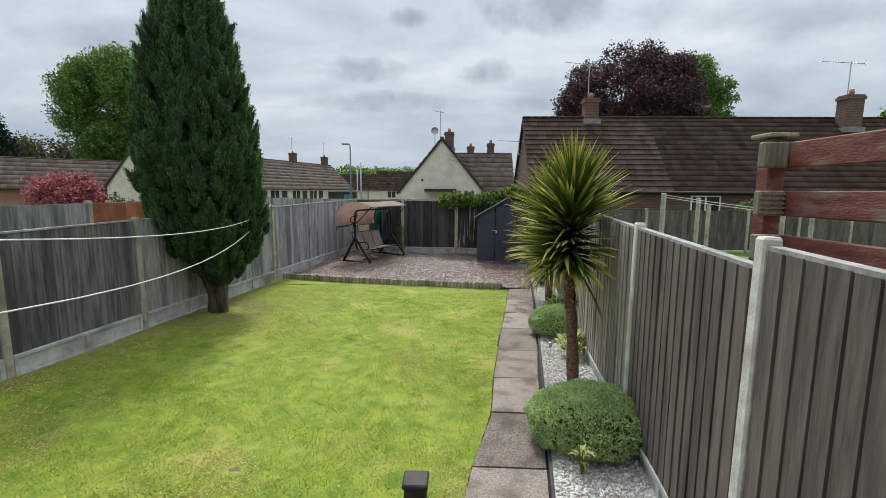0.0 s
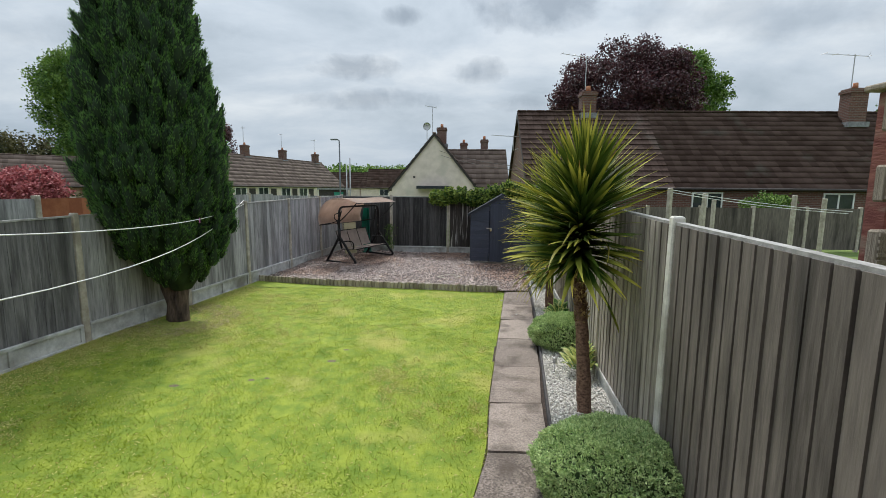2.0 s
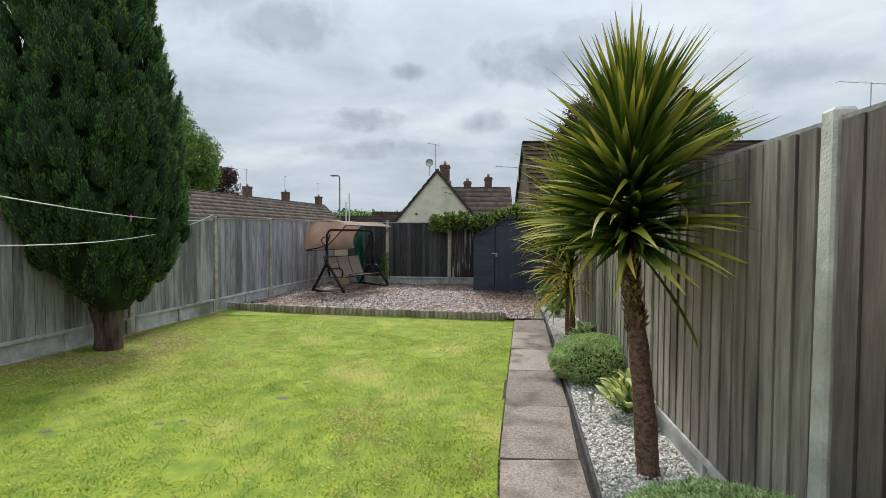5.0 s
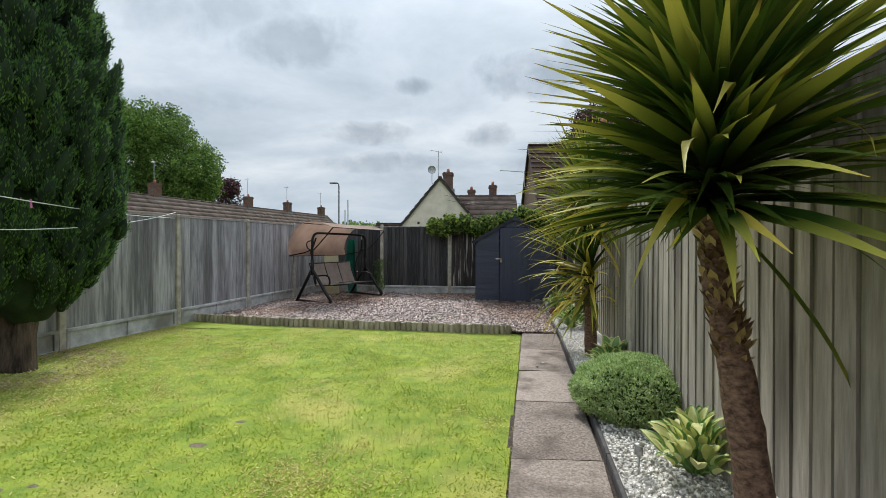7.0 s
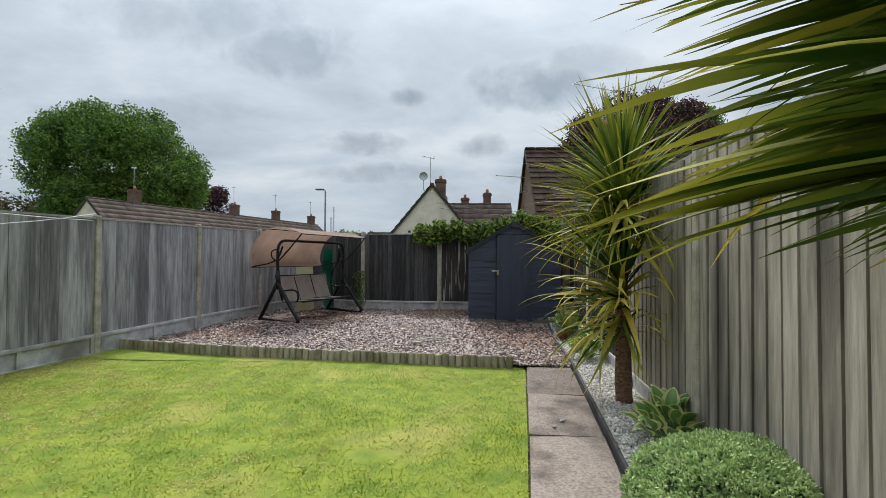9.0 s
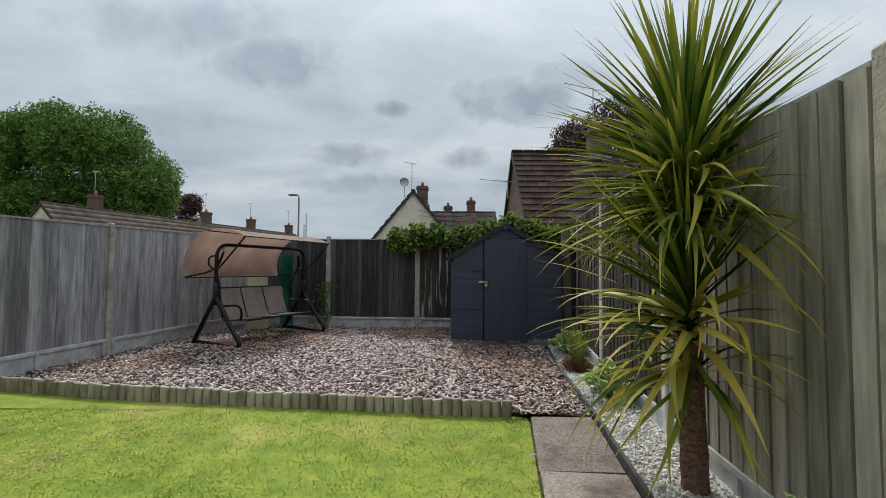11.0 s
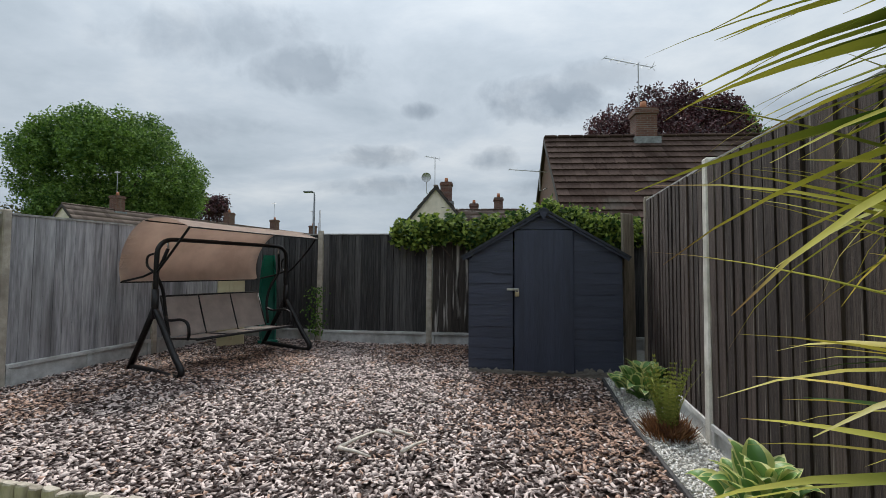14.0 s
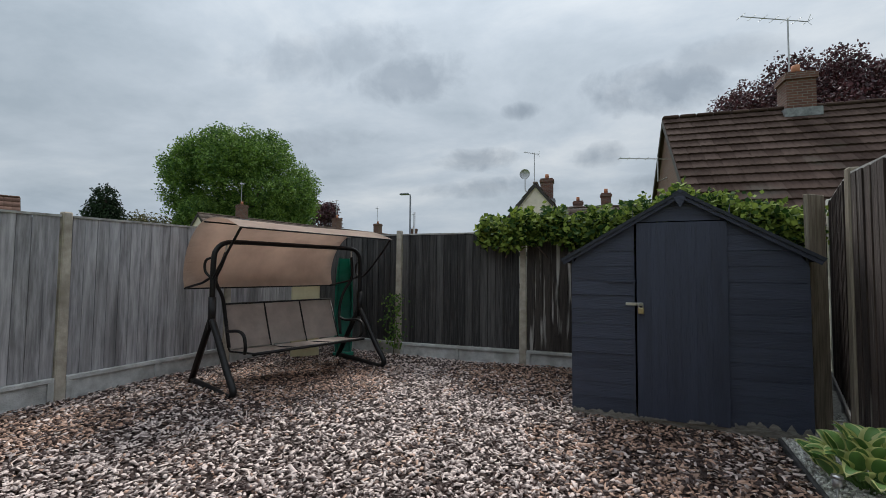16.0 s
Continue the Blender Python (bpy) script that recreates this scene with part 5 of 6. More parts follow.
# each plume is a solid tapered lump, coloured as shade, with a fringe of sprigs
side_a = unit(np.cross(axis, r.normal(size=(n, 3))))
side_b = np.cross(axis, side_a)
rows_t, ring_k = np.linspace(0.0, 1.0, 7), 9
LV, LF = [], []
for t in rows_t:
    w = plume_r * 0.66 * math.sin(math.pi * min(1.0, 0.12 + 0.88 * t)) ** 0.7 + 0.004
    for k in range(ring_k):
        ph = 2 * math.pi * k / ring_k
        q = w * r.uniform(0.8, 1.12, n)
        LV.append(P + axis * (plume_l * t)[:, None] + side_a * (q * math.cos(ph))[:, None] + side_b * (q * math.sin(ph))[:, None])
LV = np.stack(LV, 1).reshape(-1, 3)
for a in range(6):
    for k in range(ring_k):
        LF.append((a * ring_k + k, a * ring_k + (k + 1) % ring_k, (a + 1) * ring_k + (k + 1) % ring_k, (a + 1) * ring_k + k))
LF = (np.array(LF)[None] + 63 * np.arange(n)[:, None, None]).reshape(-1, 4)
tagged(bulk("plume", LV, LF, M_CON_SHADE_DARK, con, smooth=True), kind="stuff")
vs, fs, off = [], [], 0
for j in range(96):
    t = r.uniform(0, 1, n)
    rad = plume_r * np.sin(np.pi * np.clip(0.12 + 0.86 * t, 0, 1)) ** 0.7
    d = unit(np.cross(axis, r.normal(size=(n, 3))) + 0.25 * out)
    c = P + axis * (plume_l * t)[:, None] + d * (rad * r.uniform(0.66, 1.0, n))[:, None]
    way = unit(axis * 1.0 + d * 0.42 + 0.16 * r.normal(size=(n, 3)))
    v, f = blades(c, way, unit(np.cross(way, r.normal(size=(n, 3)))), r.uniform(0.032, 0.058, n), r.uniform(0.010, 0.016, n))
    vs.append(v)
    fs.append(f + off)
    off += len(v)
tagged(bulk("foliage", np.concatenate(vs), np.concatenate(fs), M_CONIFER, con), kind="stuff")

# climber over the end fence
ivy = thing("climbing_plant", pose(0, 0, 0), "leafy green climber spilling over the end fence", "climber")
r = np.random.RandomState(17)
IX, IZ = [-0.45, -0.3, 0.3, 0.9, 1.5, 2.1, 2.5, 3.1, 3.5], [1.90, 2.0, 2.10, 2.06, 2.12, 2.33, 2.22, 2.06, 2.0]
n = 17000
x = r.uniform(-0.45, 3.5, n)
top = np.interp(x, IX, IZ) + 0.05 * np.sin(x * 13) + 0.04 * np.sin(x * 31) + 0.10 * np.maximum(0, np.sin(x * 57)) ** 6
low = np.interp(x, [-0.75, -0.35, 0.0, 0.5, 0.9, 3.15], [1.84, 1.62, 1.58, 1.72, 1.55, 1.6])
z = low + (top - low) * np.sqrt(r.uniform(0, 1, n))
y = 16.24 + np.clip(r.normal(0, 0.17, n), -0.4, 0.5)
y = np.where((z < 1.9) & (y > 16.15), 16.10 - np.abs(r.normal(0, 0.05, n)), y)
P = np.stack([x, y, z], 1)
nrm = unit(r.normal(size=(n, 3)) * 0.6 + np.array([0, -0.7, 0.6]))
way = unit(np.cross(nrm, r.normal(size=(n, 3))))
v, f = blades(P, way, unit(np.cross(way, nrm)), r.uniform(0.045, 0.10, n), r.uniform(0.035, 0.08, n))
tagged(bulk("leaves", v, f, M_IVY, ivy), kind="stuff")
bm = bmesh.new()
rng = random.Random(6)
for i in range(16):
    x0 = rng.uniform(-0.4, 3.0)
    tube(bm, smooth_line([(x0, 16.10, 1.5), (x0 + rng.uniform(-0.3, 0.3), 16.12, 1.9), (x0 + rng.uniform(-0.5, 0.5), 16.2, 2.0)], 3), 0.008, 5)
part("stems", bm, M_BARK, ivy, smooth=True)
iv2 = thing("climbing_plant", pose(0, 0, 0), "thin dark ivy climbing a concrete post", "climber")
n = 260
z = r.uniform(0.15, 0.95, n)
P = np.stack([-1.78 + 0.09 * r.normal(size=n), 16.26 - np.abs(0.03 * r.normal(size=n)), z], 1)
nrm = unit(r.normal(size=(n, 3)) * 0.5 + np.array([0, -1.0, 0.3]))
way = unit(np.cross(nrm, r.normal(size=(n, 3))))
v, f = blades(P, way, unit(np.cross(way, nrm)), r.uniform(0.03, 0.05, n), r.uniform(0.025, 0.045, n))
tagged(bulk("leaves", v, f, M_LEAFG, iv2), kind="stuff")
tubed("stem", [(-1.8, 16.28, 0.05), (-1.76, 16.29, 0.5), (-1.79, 16.29, 0.95)], 0.006, M_BARK, iv2)


# ---- loose ground cover ----
def inside(x, y, poly):
    c = np.zeros(len(x), dtype=bool)
    for (x0, y0), (x1, y1) in zip(poly, poly[1:] + poly[:1]):
        hit = ((y0 > y) != (y1 > y)) & (x < (x1 - x0) * (y - y0) / (y1 - y0 + 1e-12) + x0)
        c ^= hit
    return c


def turned(r, n, tilt):
    """n rotation matrices: any heading, tilted by about tilt radians."""
    h = r.uniform(0, 2 * np.pi, n)
    tx, ty = r.normal(0, tilt, n), r.normal(0, tilt, n)
    up = unit(np.stack([tx, ty, np.ones(n)], 1))
    a = unit(np.stack([np.cos(h), np.sin(h), np.zeros(n)], 1))
    a = unit(a - up * (a * up).sum(1, keepdims=True))
    return a, np.cross(up, a), up


r = np.random.RandomState(2)
n = 80000
x, y = r.uniform(-4.2, 3.0, n), r.uniform(10.7, 16.7, n)
poly = [(-4.1, 11.62), (-0.75, 11.03), (1.27, 10.80), (1.33, 10.50), (1.92, 10.50), (2.10, 12.62), (2.30, 14.0), (2.8, 16.1), (0.1, 16.2), (-1.75, 16.3), (-3.46, 16.7)]
ok = inside(x, y, poly)
x, y = x[ok][:52000], y[ok][:52000]
n = len(x)
ax, ay, az = turned(r, n, 0.38)
ln, wd, th = r.uniform(0.022, 0.064, n) * r.uniform(0.7, 1.2, n), r.uniform(0.013, 0.029, n), r.uniform(0.003, 0.008, n)
shape = np.array([(-1, -0.7, -1), (-0.2, -1, -1), (1, -0.5, -1), (0.8, 0.8, -1), (-0.7, 0.9, -1), (-0.9, -0.5, 0.9), (-0.1, -0.85, 1.2), (0.85, -0.4, 0.7), (0.7, 0.6, 1), (-0.6, 0.75, 0.8)])
jit = shape[None] * (1 + 0.25 * r.normal(size=(n, 10, 3)))
hill = np.array([0.03 * noise.noise((a * 0.9, b * 0.9, 0.3)) for a, b in zip(x, y)])
cen = np.stack([x, y, 0.043 + hill + r.uniform(0, 0.018, n) - 0.02 * (y < 10.66) + 0.012 * (y < 10.62)], 1)
V = cen[:, None] + jit[..., 0:1] * (ax * (ln / 2)[:, None])[:, None] + jit[..., 1:2] * (ay * (wd / 2)[:, None])[:, None] + jit[..., 2:3] * (az * (th / 2)[:, None])[:, None]
F = np.array([(5, 6, 9), (6, 7, 8), (6, 8, 9), (0, 1, 6), (0, 6, 5), (1, 2, 7), (1, 7, 6), (2, 3, 8), (2, 8, 7), (3, 4, 9), (3, 9, 8), (4, 0, 5), (4, 5, 9)])
# red-brown bark with painted shade: before the shed, by the swing, along end fence
bark_shade = np.zeros(n)
for bx, by, br0 in ((1.9, 12.4, 1.25), (1.3, 13.7, 0.8), (-2.3, 14.5, 1.3), (0.3, 15.6, 1.1), (-3.3, 12.6, 0.7)):
    bark_shade = np.maximum(bark_shade, 1.25 - np.hypot(x - bx, y - by) / br0)
bark_shade = bark_shade + np.array([0.45 * noise.noise((a * 1.6, b * 1.6, 5.1)) for a, b in zip(x, y)])
dark = r.uniform(0, 1, n) < np.clip(bark_shade, 0.06, 0.85)
for pick, mat, lab in ((~dark, M_CHIP, "loose bark chippings, bleached and with sheen in their colour"), (dark, M_CHIPB, "red-brown bark chippings with shade put into their colour")):
    FF = (F[None] + 10 * np.arange(int(pick.sum()))[:, None, None]).reshape(-1, 3)
    tagged(bulk("bark_chippings", V[pick].reshape(-1, 3), FF, mat), lab, "bark chippings", kind="stuff")
# a few pale sticks on the bark
rng = random.Random(9)
for i, (x0, y0, x1, y1) in enumerate(((-0.02, 11.75, 0.16, 12.06), (-0.02, 11.75, 0.22, 11.62), (0.16, 12.08, 0.30, 11.98), (0.28, 12.1, 0.44, 11.98), (0.40, 11.72, 0.54, 11.92))):
    ob = tubed("stick", [(x0, y0, 0.100), ((x0 + x1) / 2, (y0 + y1) / 2, 0.110), (x1, y1, 0.104)], 0.016, M_SPLINT, None, n=5, r_end=0.007)
    tagged(ob, "pale dry splinter of wood on the bark", "stick", "sticks")

n = 90000
x, y = r.uniform(0.8, 3.1, n), r.uniform(3.1, 15.9, n)
ex = np.interp(y, [p[1] for p in EDGE] + [16.1], [p[0] for p in EDGE] + [2.65])
fx = np.interp(y, [p[1] for p in RIGHT], [p[0] for p in RIGHT])
ok = (x > ex + 0.025) & (x < fx - 0.045)
x, y = x[ok][:26000], y[ok][:26000]
n = len(x)
ax, ay, az = turned(r, n, 0.5)
sz = r.uniform(0.008, 0.016, n)
octa = np.array([(1, 0, 0), (-1, 0, 0), (0, 1, 0), (0, -1, 0), (0, 0, 1), (0, 0, -1)], dtype=float)
jit = octa[None] * (1 + 0.3 * r.normal(size=(n, 6, 1))) + 0.18 * r.normal(size=(n, 6, 3))
cen = np.stack([x, y, 0.042 + r.uniform(0, 0.012, n)], 1)
V = cen[:, None] + jit[..., 0:1] * (ax * sz[:, None])[:, None] + jit[..., 1:2] * (ay * sz[:, None] * 0.8)[:, None] + jit[..., 2:3] * (az * sz[:, None] * 0.7)[:, None]
F = np.array([(0, 2, 4), (2, 1, 4), (1, 3, 4), (3, 0, 4), (2, 0, 5), (1, 2, 5), (3, 1, 5), (0, 3, 5)])
FF = (F[None] + 6 * np.arange(n)[:, None, None]).reshape(-1, 3)
tagged(bulk("white_gravel", V.reshape(-1, 3), FF, M_STONE), "pale grey and white gravel stones", "gravel", kind="stuff")

n = 560000
y = 3.1 + 7.95 * r.uniform(0, 1, n) ** 1.25
x = r.uniform(-5.2, 1.42, n)
lx = np.interp(y, [p[1] for p in LEFT], [p[0] for p in LEFT])
px = np.interp(y, [p[1] for p in PATH_L], [p[0] for p in PATH_L])
ly = np.interp(x, [p[0] for p in LOGS], [p[1] for p in LOGS])
bare = np.array([noise.noise((a * 2.1, b * 2.1, 7.7)) for a, b in zip(x, y)])
holes = np.ones(n, dtype=bool)
for hx, hy, hr in ((-1.43, 3.93, 0.10), (-2.62, 6.1, 0.16), (-1.85, 6.25, 0.12), (-1.12, 6.82, 0.13), (-1.03, 7.2, 0.10), (-1.7, 6.3, 0.10)):
    holes &= ((x - hx) ** 2 + ((y - hy) * 1.6) ** 2 > hr ** 2 * r.uniform(0.4, 1.6, n))
tree_gap = np.hypot(x + 4.1, y - 8.45)
ok = (x > lx + 0.06) & (x < px + 0.005 + 0.028 * r.normal(size=n)) & (y < ly - 0.04) & (bare < 0.62) & holes & ((tree_gap > 0.6) | (r.uniform(0, 1, n) < tree_gap * 0.9))
x, y = x[ok][:400000], y[ok][:400000]
n = len(x)
gz = np.array([0.03 * noise.noise((a * 0.9, b * 0.9, 0.3)) for a, b in zip(x, y)])
tuft = np.array([noise.noise((a * 6, b * 6, 2.2)) for a, b in zip(x, y)])
way = unit(np.stack([2.6 * r.normal(size=n), 2.6 * r.normal(size=n), np.ones(n)], 1))
side = unit(np.cross(way, np.array([0, 0, 1.0]) + 0.35 * r.normal(size=(n, 3))))
v, f = blades(np.stack([x, y, gz - 0.004], 1), way, side, r.uniform(0.011, 0.028, n) * (1 + 0.45 * tuft), r.uniform(0.004, 0.008, n))
# dry straw along the fence, under the conifer and in scattered patches
lx = np.interp(y, [p[1] for p in LEFT], [p[0] for p in LEFT])
dry = np.maximum(0.85 - 0.95 * (x - lx), 1.05 - 0.65 * np.hypot(x + 4.0, y - 8.3))
dry = np.maximum(dry, np.array([1.5 * noise.noise((a * 1.1, b * 0.8, 9.3)) + 0.5 * noise.noise((a * 4.1, b * 3.3, 1.3)) for a, b in zip(x, y)]) - 0.42)
dry = r.uniform(0, 1, n) < np.clip(dry + 0.5 * tuft, 0.03, 0.6)
tagged(bulk("grass", v.reshape(-1, 4, 3)[~dry].reshape(-1, 3), np.arange(4 * int((~dry).sum())).reshape(-1, 4), M_BLADE), "short mown grass blades, bright green", "grass", kind="stuff")
n = int(dry.sum())
v, f = blades(np.stack([x, y, gz], 1)[dry], way[dry], side[dry], r.uniform(0.018, 0.038, n), r.uniform(0.006, 0.011, n))
tagged(bulk("grass", v, f, M_STRAW), "short dry straw-coloured grass blades", "grass", kind="stuff")
# bare worn spots in the lawn
M_THATCH = material("dry_thatch", (0.075, 0.062, 0.04), (0.20, 0.165, 0.10), scale=40, rough=1.0, bump=0.8)
for hx, hy, hr in ((-1.43, 3.93, 0.10), (-2.62, 6.1, 0.15), (-1.85, 6.25, 0.09), (-1.12, 6.82, 0.12), (-1.03, 7.2, 0.08), (-1.7, 6.3, 0.08)):
    bm = bmesh.new()
    zc = 0.03 * noise.noise((hx * 0.9, hy * 0.9, 0.3))
    c0 = bm.verts.new((hx, hy, zc + 0.004))
    ring = [bm.verts.new((hx + hr * 0.9 * math.cos(a) * (1 + 0.3 * noise.noise((a * 2, hx, 0))), hy + hr * 0.55 * math.sin(a) * (1 + 0.3 * noise.noise((a * 2, hy, 3))), zc - 0.004)) for a in np.linspace(0, 2 * np.pi, 15)[:-1]]
    for k in range(14):
        bm.faces.new((c0, ring[k], ring[(k + 1) % 14]))
    tagged(part("bare_patch", bm, M_THATCH, smooth=True), "worn bare earth spot in the lawn", "bare earth", "bare spots", kind="structure")
# dead leaves on the path and litter under the conifer
rng = random.Random(14)
for x, y in ((1.42, 8.95), (1.36, 8.88), (1.62, 6.9), (1.25, 9.9)):
    ob = mesh_ob("fallen_leaf", [(0, 0, 0), (0.025, 0.02, 0.012), (0.07, 0.01, 0.004), (0.03, -0.018, 0.010)], [(0, 1, 2), (0, 2, 3)], M_CAP)
    ob.matrix_basis = pose(x, y, 0.032, 0, 0, rng.uniform(0, 360))
    tagged(ob, "dry pale fallen leaf on the path", "leaf", "fallen leaves")
n = 2600
a, q = r.uniform(0, 2 * np.pi, n), 0.2 + 0.75 * np.sqrt(r.uniform(0, 1, n))
P = np.stack([-4.08 + q * np.cos(a), 8.45 + q * np.sin(a), np.full(n, 0.012) + r.uniform(0, 0.012, n)], 1)
P = P[P[:, 0] > np.interp(P[:, 1], [p[1] for p in LEFT], [p[0] for p in LEFT]) + 0.08]
n = len(P)
way = unit(np.stack([r.normal(size=n), r.normal(size=n), 0.15 * r.normal(size=n)], 1))
v, f = blades(P, way, unit(np.cross(way, np.array([0, 0, 1.0]) + 0.3 * r.normal(size=(n, 3)))), r.uniform(0.03, 0.07, n), r.uniform(0.006, 0.012, n))
M_LITTER = material("dry_litter", (0.20, 0.14, 0.08), (0.42, 0.33, 0.20), scale=9, rough=0.9, bump=0, vary="island", amount=0.6)
tagged(bulk("leaf_litter", v, f, M_LITTER), "dry brown needle litter round the trunk", "litter", kind="stuff")


# ---- neighbours: timber screen, fences, posts ----
per = thing("timber_screen", pose(2.17, 3.50, 0, 0, 0, 2.5), "red-stained timber garden screen with weathered rail ends", "timber screen")
boxed("post", (-0.045, -0.045, -0.03, 0.055, 0.055, 2.53), M_REDWOOD, per, "dark red stained post")
for z, pale in ((2.36, False), (2.085, True), (1.83, True)):
    rl = boxed("rail", (0.03, -3.1, z, 0.07, -0.03, z + 0.145), M_REDWOOD, per, bevel=0.006)
    bm = bmesh.new()
    box(bm, -0.12, -0.10, z, 0.028, -0.046, z + 0.145, bevel=0.008)
    if pale:
        for k in range(5):
            box(bm, -0.118, -0.106, z + 0.012 + k * 0.027, 0.026, -0.099, z + 0.026 + k * 0.027)
    part("rail_end", bm, M_OLD, per, "bleached grooved timber block")
boxed("top_plate", (-0.08, -0.08, 2.535, 0.09, 0.09, 2.56), M_OLD, per)

for k, (x, y, h) in enumerate(((5.62, 12.75, 2.20), (7.5, 14.66, 2.07), (8.7, 16.3, 1.86), (10.2, 14.9, 2.04), (11.3, 15.2, 1.95))):
    tagged(boxed("concrete_post", (-0.055, -0.055, -0.03, 0.055, 0.055, h), M_CONCRETE_T, None, bevel=0.02, m=pose(x, y, 0, 0, 0, 20)), "lone concrete post in the neighbouring garden", "post", "concrete posts")
for dz in (0.0, 0.06):
    pts = [(5.62 + 5.6 * t, 12.75 + 2.3 * t * (0.6 + dz), 2.16 - dz - 0.55 * t + 0.25 * (t * t - t)) for t in np.linspace(0, 1, 12)]
    tagged(tubed("washing_line", pts, 0.008, M_ROPE, n=5), "slack white line between the neighbour's posts", "washing line", "washing lines")


def plain_fence(pts, h, mat, label, pitch=0.3, mats=None):
    e = thing("neighbour_fence", pose(pts[0][0], pts[0][1], 0), label, "fence", "neighbour fences")
    for k, (p0, p1) in enumerate(zip(pts, pts[1:])):
        d = Vector((p1[0] - p0[0], p1[1] - p0[1], 0))
        ang = math.degrees(math.atan2(d.y, d.x))
        m0 = pose(p0[0] - pts[0][0], p0[1] - pts[0][1], 0, 0, 0, ang)
        bm = bmesh.new()
        box(bm, -0.05, -0.06, -0.03, 0.05, 0.06, h + 0.06, bevel=0.01)
        part("post", bm, M_CONCRETE_T, e).matrix_basis = m0
        n = max(3, round((d.length - 0.1) / pitch))
        w = (d.length - 0.1) / n
        me = board_mesh("board", w, h - 0.05, 0.012, 0.022)
        me.materials.append(mats[k] if mats else mat)
        for i in range(n):
            shared("board", me, e, m0 @ pose(0.05 + i * w, 0, 0.05))
        bm = bmesh.new()
        box(bm, 0.05, -0.035, h - 0.002, d.length - 0.05, 0.015, h + 0.025)
        box(bm, 0.05, 0.002, h * 0.5, d.length - 0.05, 0.03, h * 0.5 + 0.06)
        part("capping_rail", bm, M_CAP, e)
    return e


plain_fence([(-7.9, 3.0), (-7.75, 5.4), (-7.62, 7.8), (-7.5, 9.8), (-7.4, 11.7), (-7.25, 13.6), (-7.1, 15.5), (-7.0, 17.4), (-6.9, 19.3)], 1.88, M_FENCE_L, "grey and orange-stained timber fence of a neighbour's garden",
            mats=[M_FENCE_L, M_FENCE_L, M_FENCE_L, M_ORANGE, M_ORANGE, M_FENCE_L, M_FENCE_L, M_FENCE_L])
plain_fence([(-11.5, 4.0), (-11.3, 7.5), (-11.1, 11.0), (-10.9, 14.5), (-10.7, 18.0), (-10.5, 21.5)], 1.75, M_FENCE_L, "far grey timber garden fence", pitch=0.5)
plain_fence([(-14.0, 22.0), (-10.5, 23.0), (-7.0, 24.0), (-3.5, 24.6), (0.0, 24.8)], 1.75, M_FENCE_L, "dark timber fence beyond the garden", pitch=0.5)
plain_fence([(3.6, 18.2), (5.5, 18.2), (7.4, 18.2), (9.3, 18.2), (11.2, 18.2), (13.1, 18.2), (15.0, 18.2), (17, 18.2)], 1.55, M_FENCE_N, "brown timber fence across the neighbouring garden", pitch=0.16)


# ---- houses ----
def roof_plane(name, ridge0, ridge1, eave0, eave1, parent, n_course, tile_w, as_parts_until, mats, label=""):
    """Courses of interlocking tiles on the plane between a ridge and an eave; those up to as_parts_until along it are pieces."""
    R0, R1, E0, E1 = (Vector(q) for q in (ridge0, ridge1, eave0, eave1))
    along = (R1 - R0)
    L = along.length
    along.normalize()
    down = (E0 - R0)
    S = down.length
    down.normalize()
    nrm = along.cross(down)
    if nrm.z < 0:
        nrm = -nrm
    g = S / n_course
    me = bpy.data.meshes.new("roof_tile")
    w, hgt = tile_w, 0.05
    prof = [(0, 0.0), (w * 0.22, 0.012), (w * 0.47, 0.0), (w * 0.74, 0.012), (w * 0.995, 0.0)]
    v = [(x, 0, z) for x, z in prof] + [(x, g * 1.04, z + hgt) for x, z in prof] + [(x, g * 1.04, z + hgt - 0.055) for x, z in prof]
    f = [(k, k + 1, k + 6, k + 5) for k in range(4)] + [(k + 5, k + 6, k + 11, k + 10) for k in range(4)]
    me.from_pydata(v, [], f)
    me.materials.append(mats[0])
    base = Matrix((along, down, nrm)).transposed().to_4x4()
    V, F = [], []
    va, fa = np.array(v), np.array(f)
    nc = int(L / tile_w)
    tw = L / nc
    B = np.array(base.to_3x3())
    rr = np.random.RandomState(int(L * 10))
    for c in range(nc):
        for j in range(n_course):
            o = R0 + along * (c * tw) + down * (j * g) + nrm * (0.01 + rr.uniform(0, 0.004))
            if c * tw < as_parts_until:
                m = base.copy()
                m.translation = o
                shared("roof_tile", me, parent, m)
            else:
                V.append(va @ B.T + np.array(o))
                F.append(fa + len(v) * len(F))
    if V:
        tagged(bulk("roof_tiles", np.concatenate(V), np.concatenate(F), mats[1], parent), kind="stuff")
    bm = bmesh.new()
    q = [R0, R1, E1, E0]
    a = [bm.verts.new(p) for p in q]
    b = [bm.verts.new(p - nrm * 0.12) for p in q]
    bm.faces.new(a)
    bm.faces.new(b[::-1])
    for k in range(4):
        bm.faces.new((a[k], a[(k + 1) % 4], b[(k + 1) % 4], b[k]))
    part("roof_deck", bm, mats[1], parent, label)


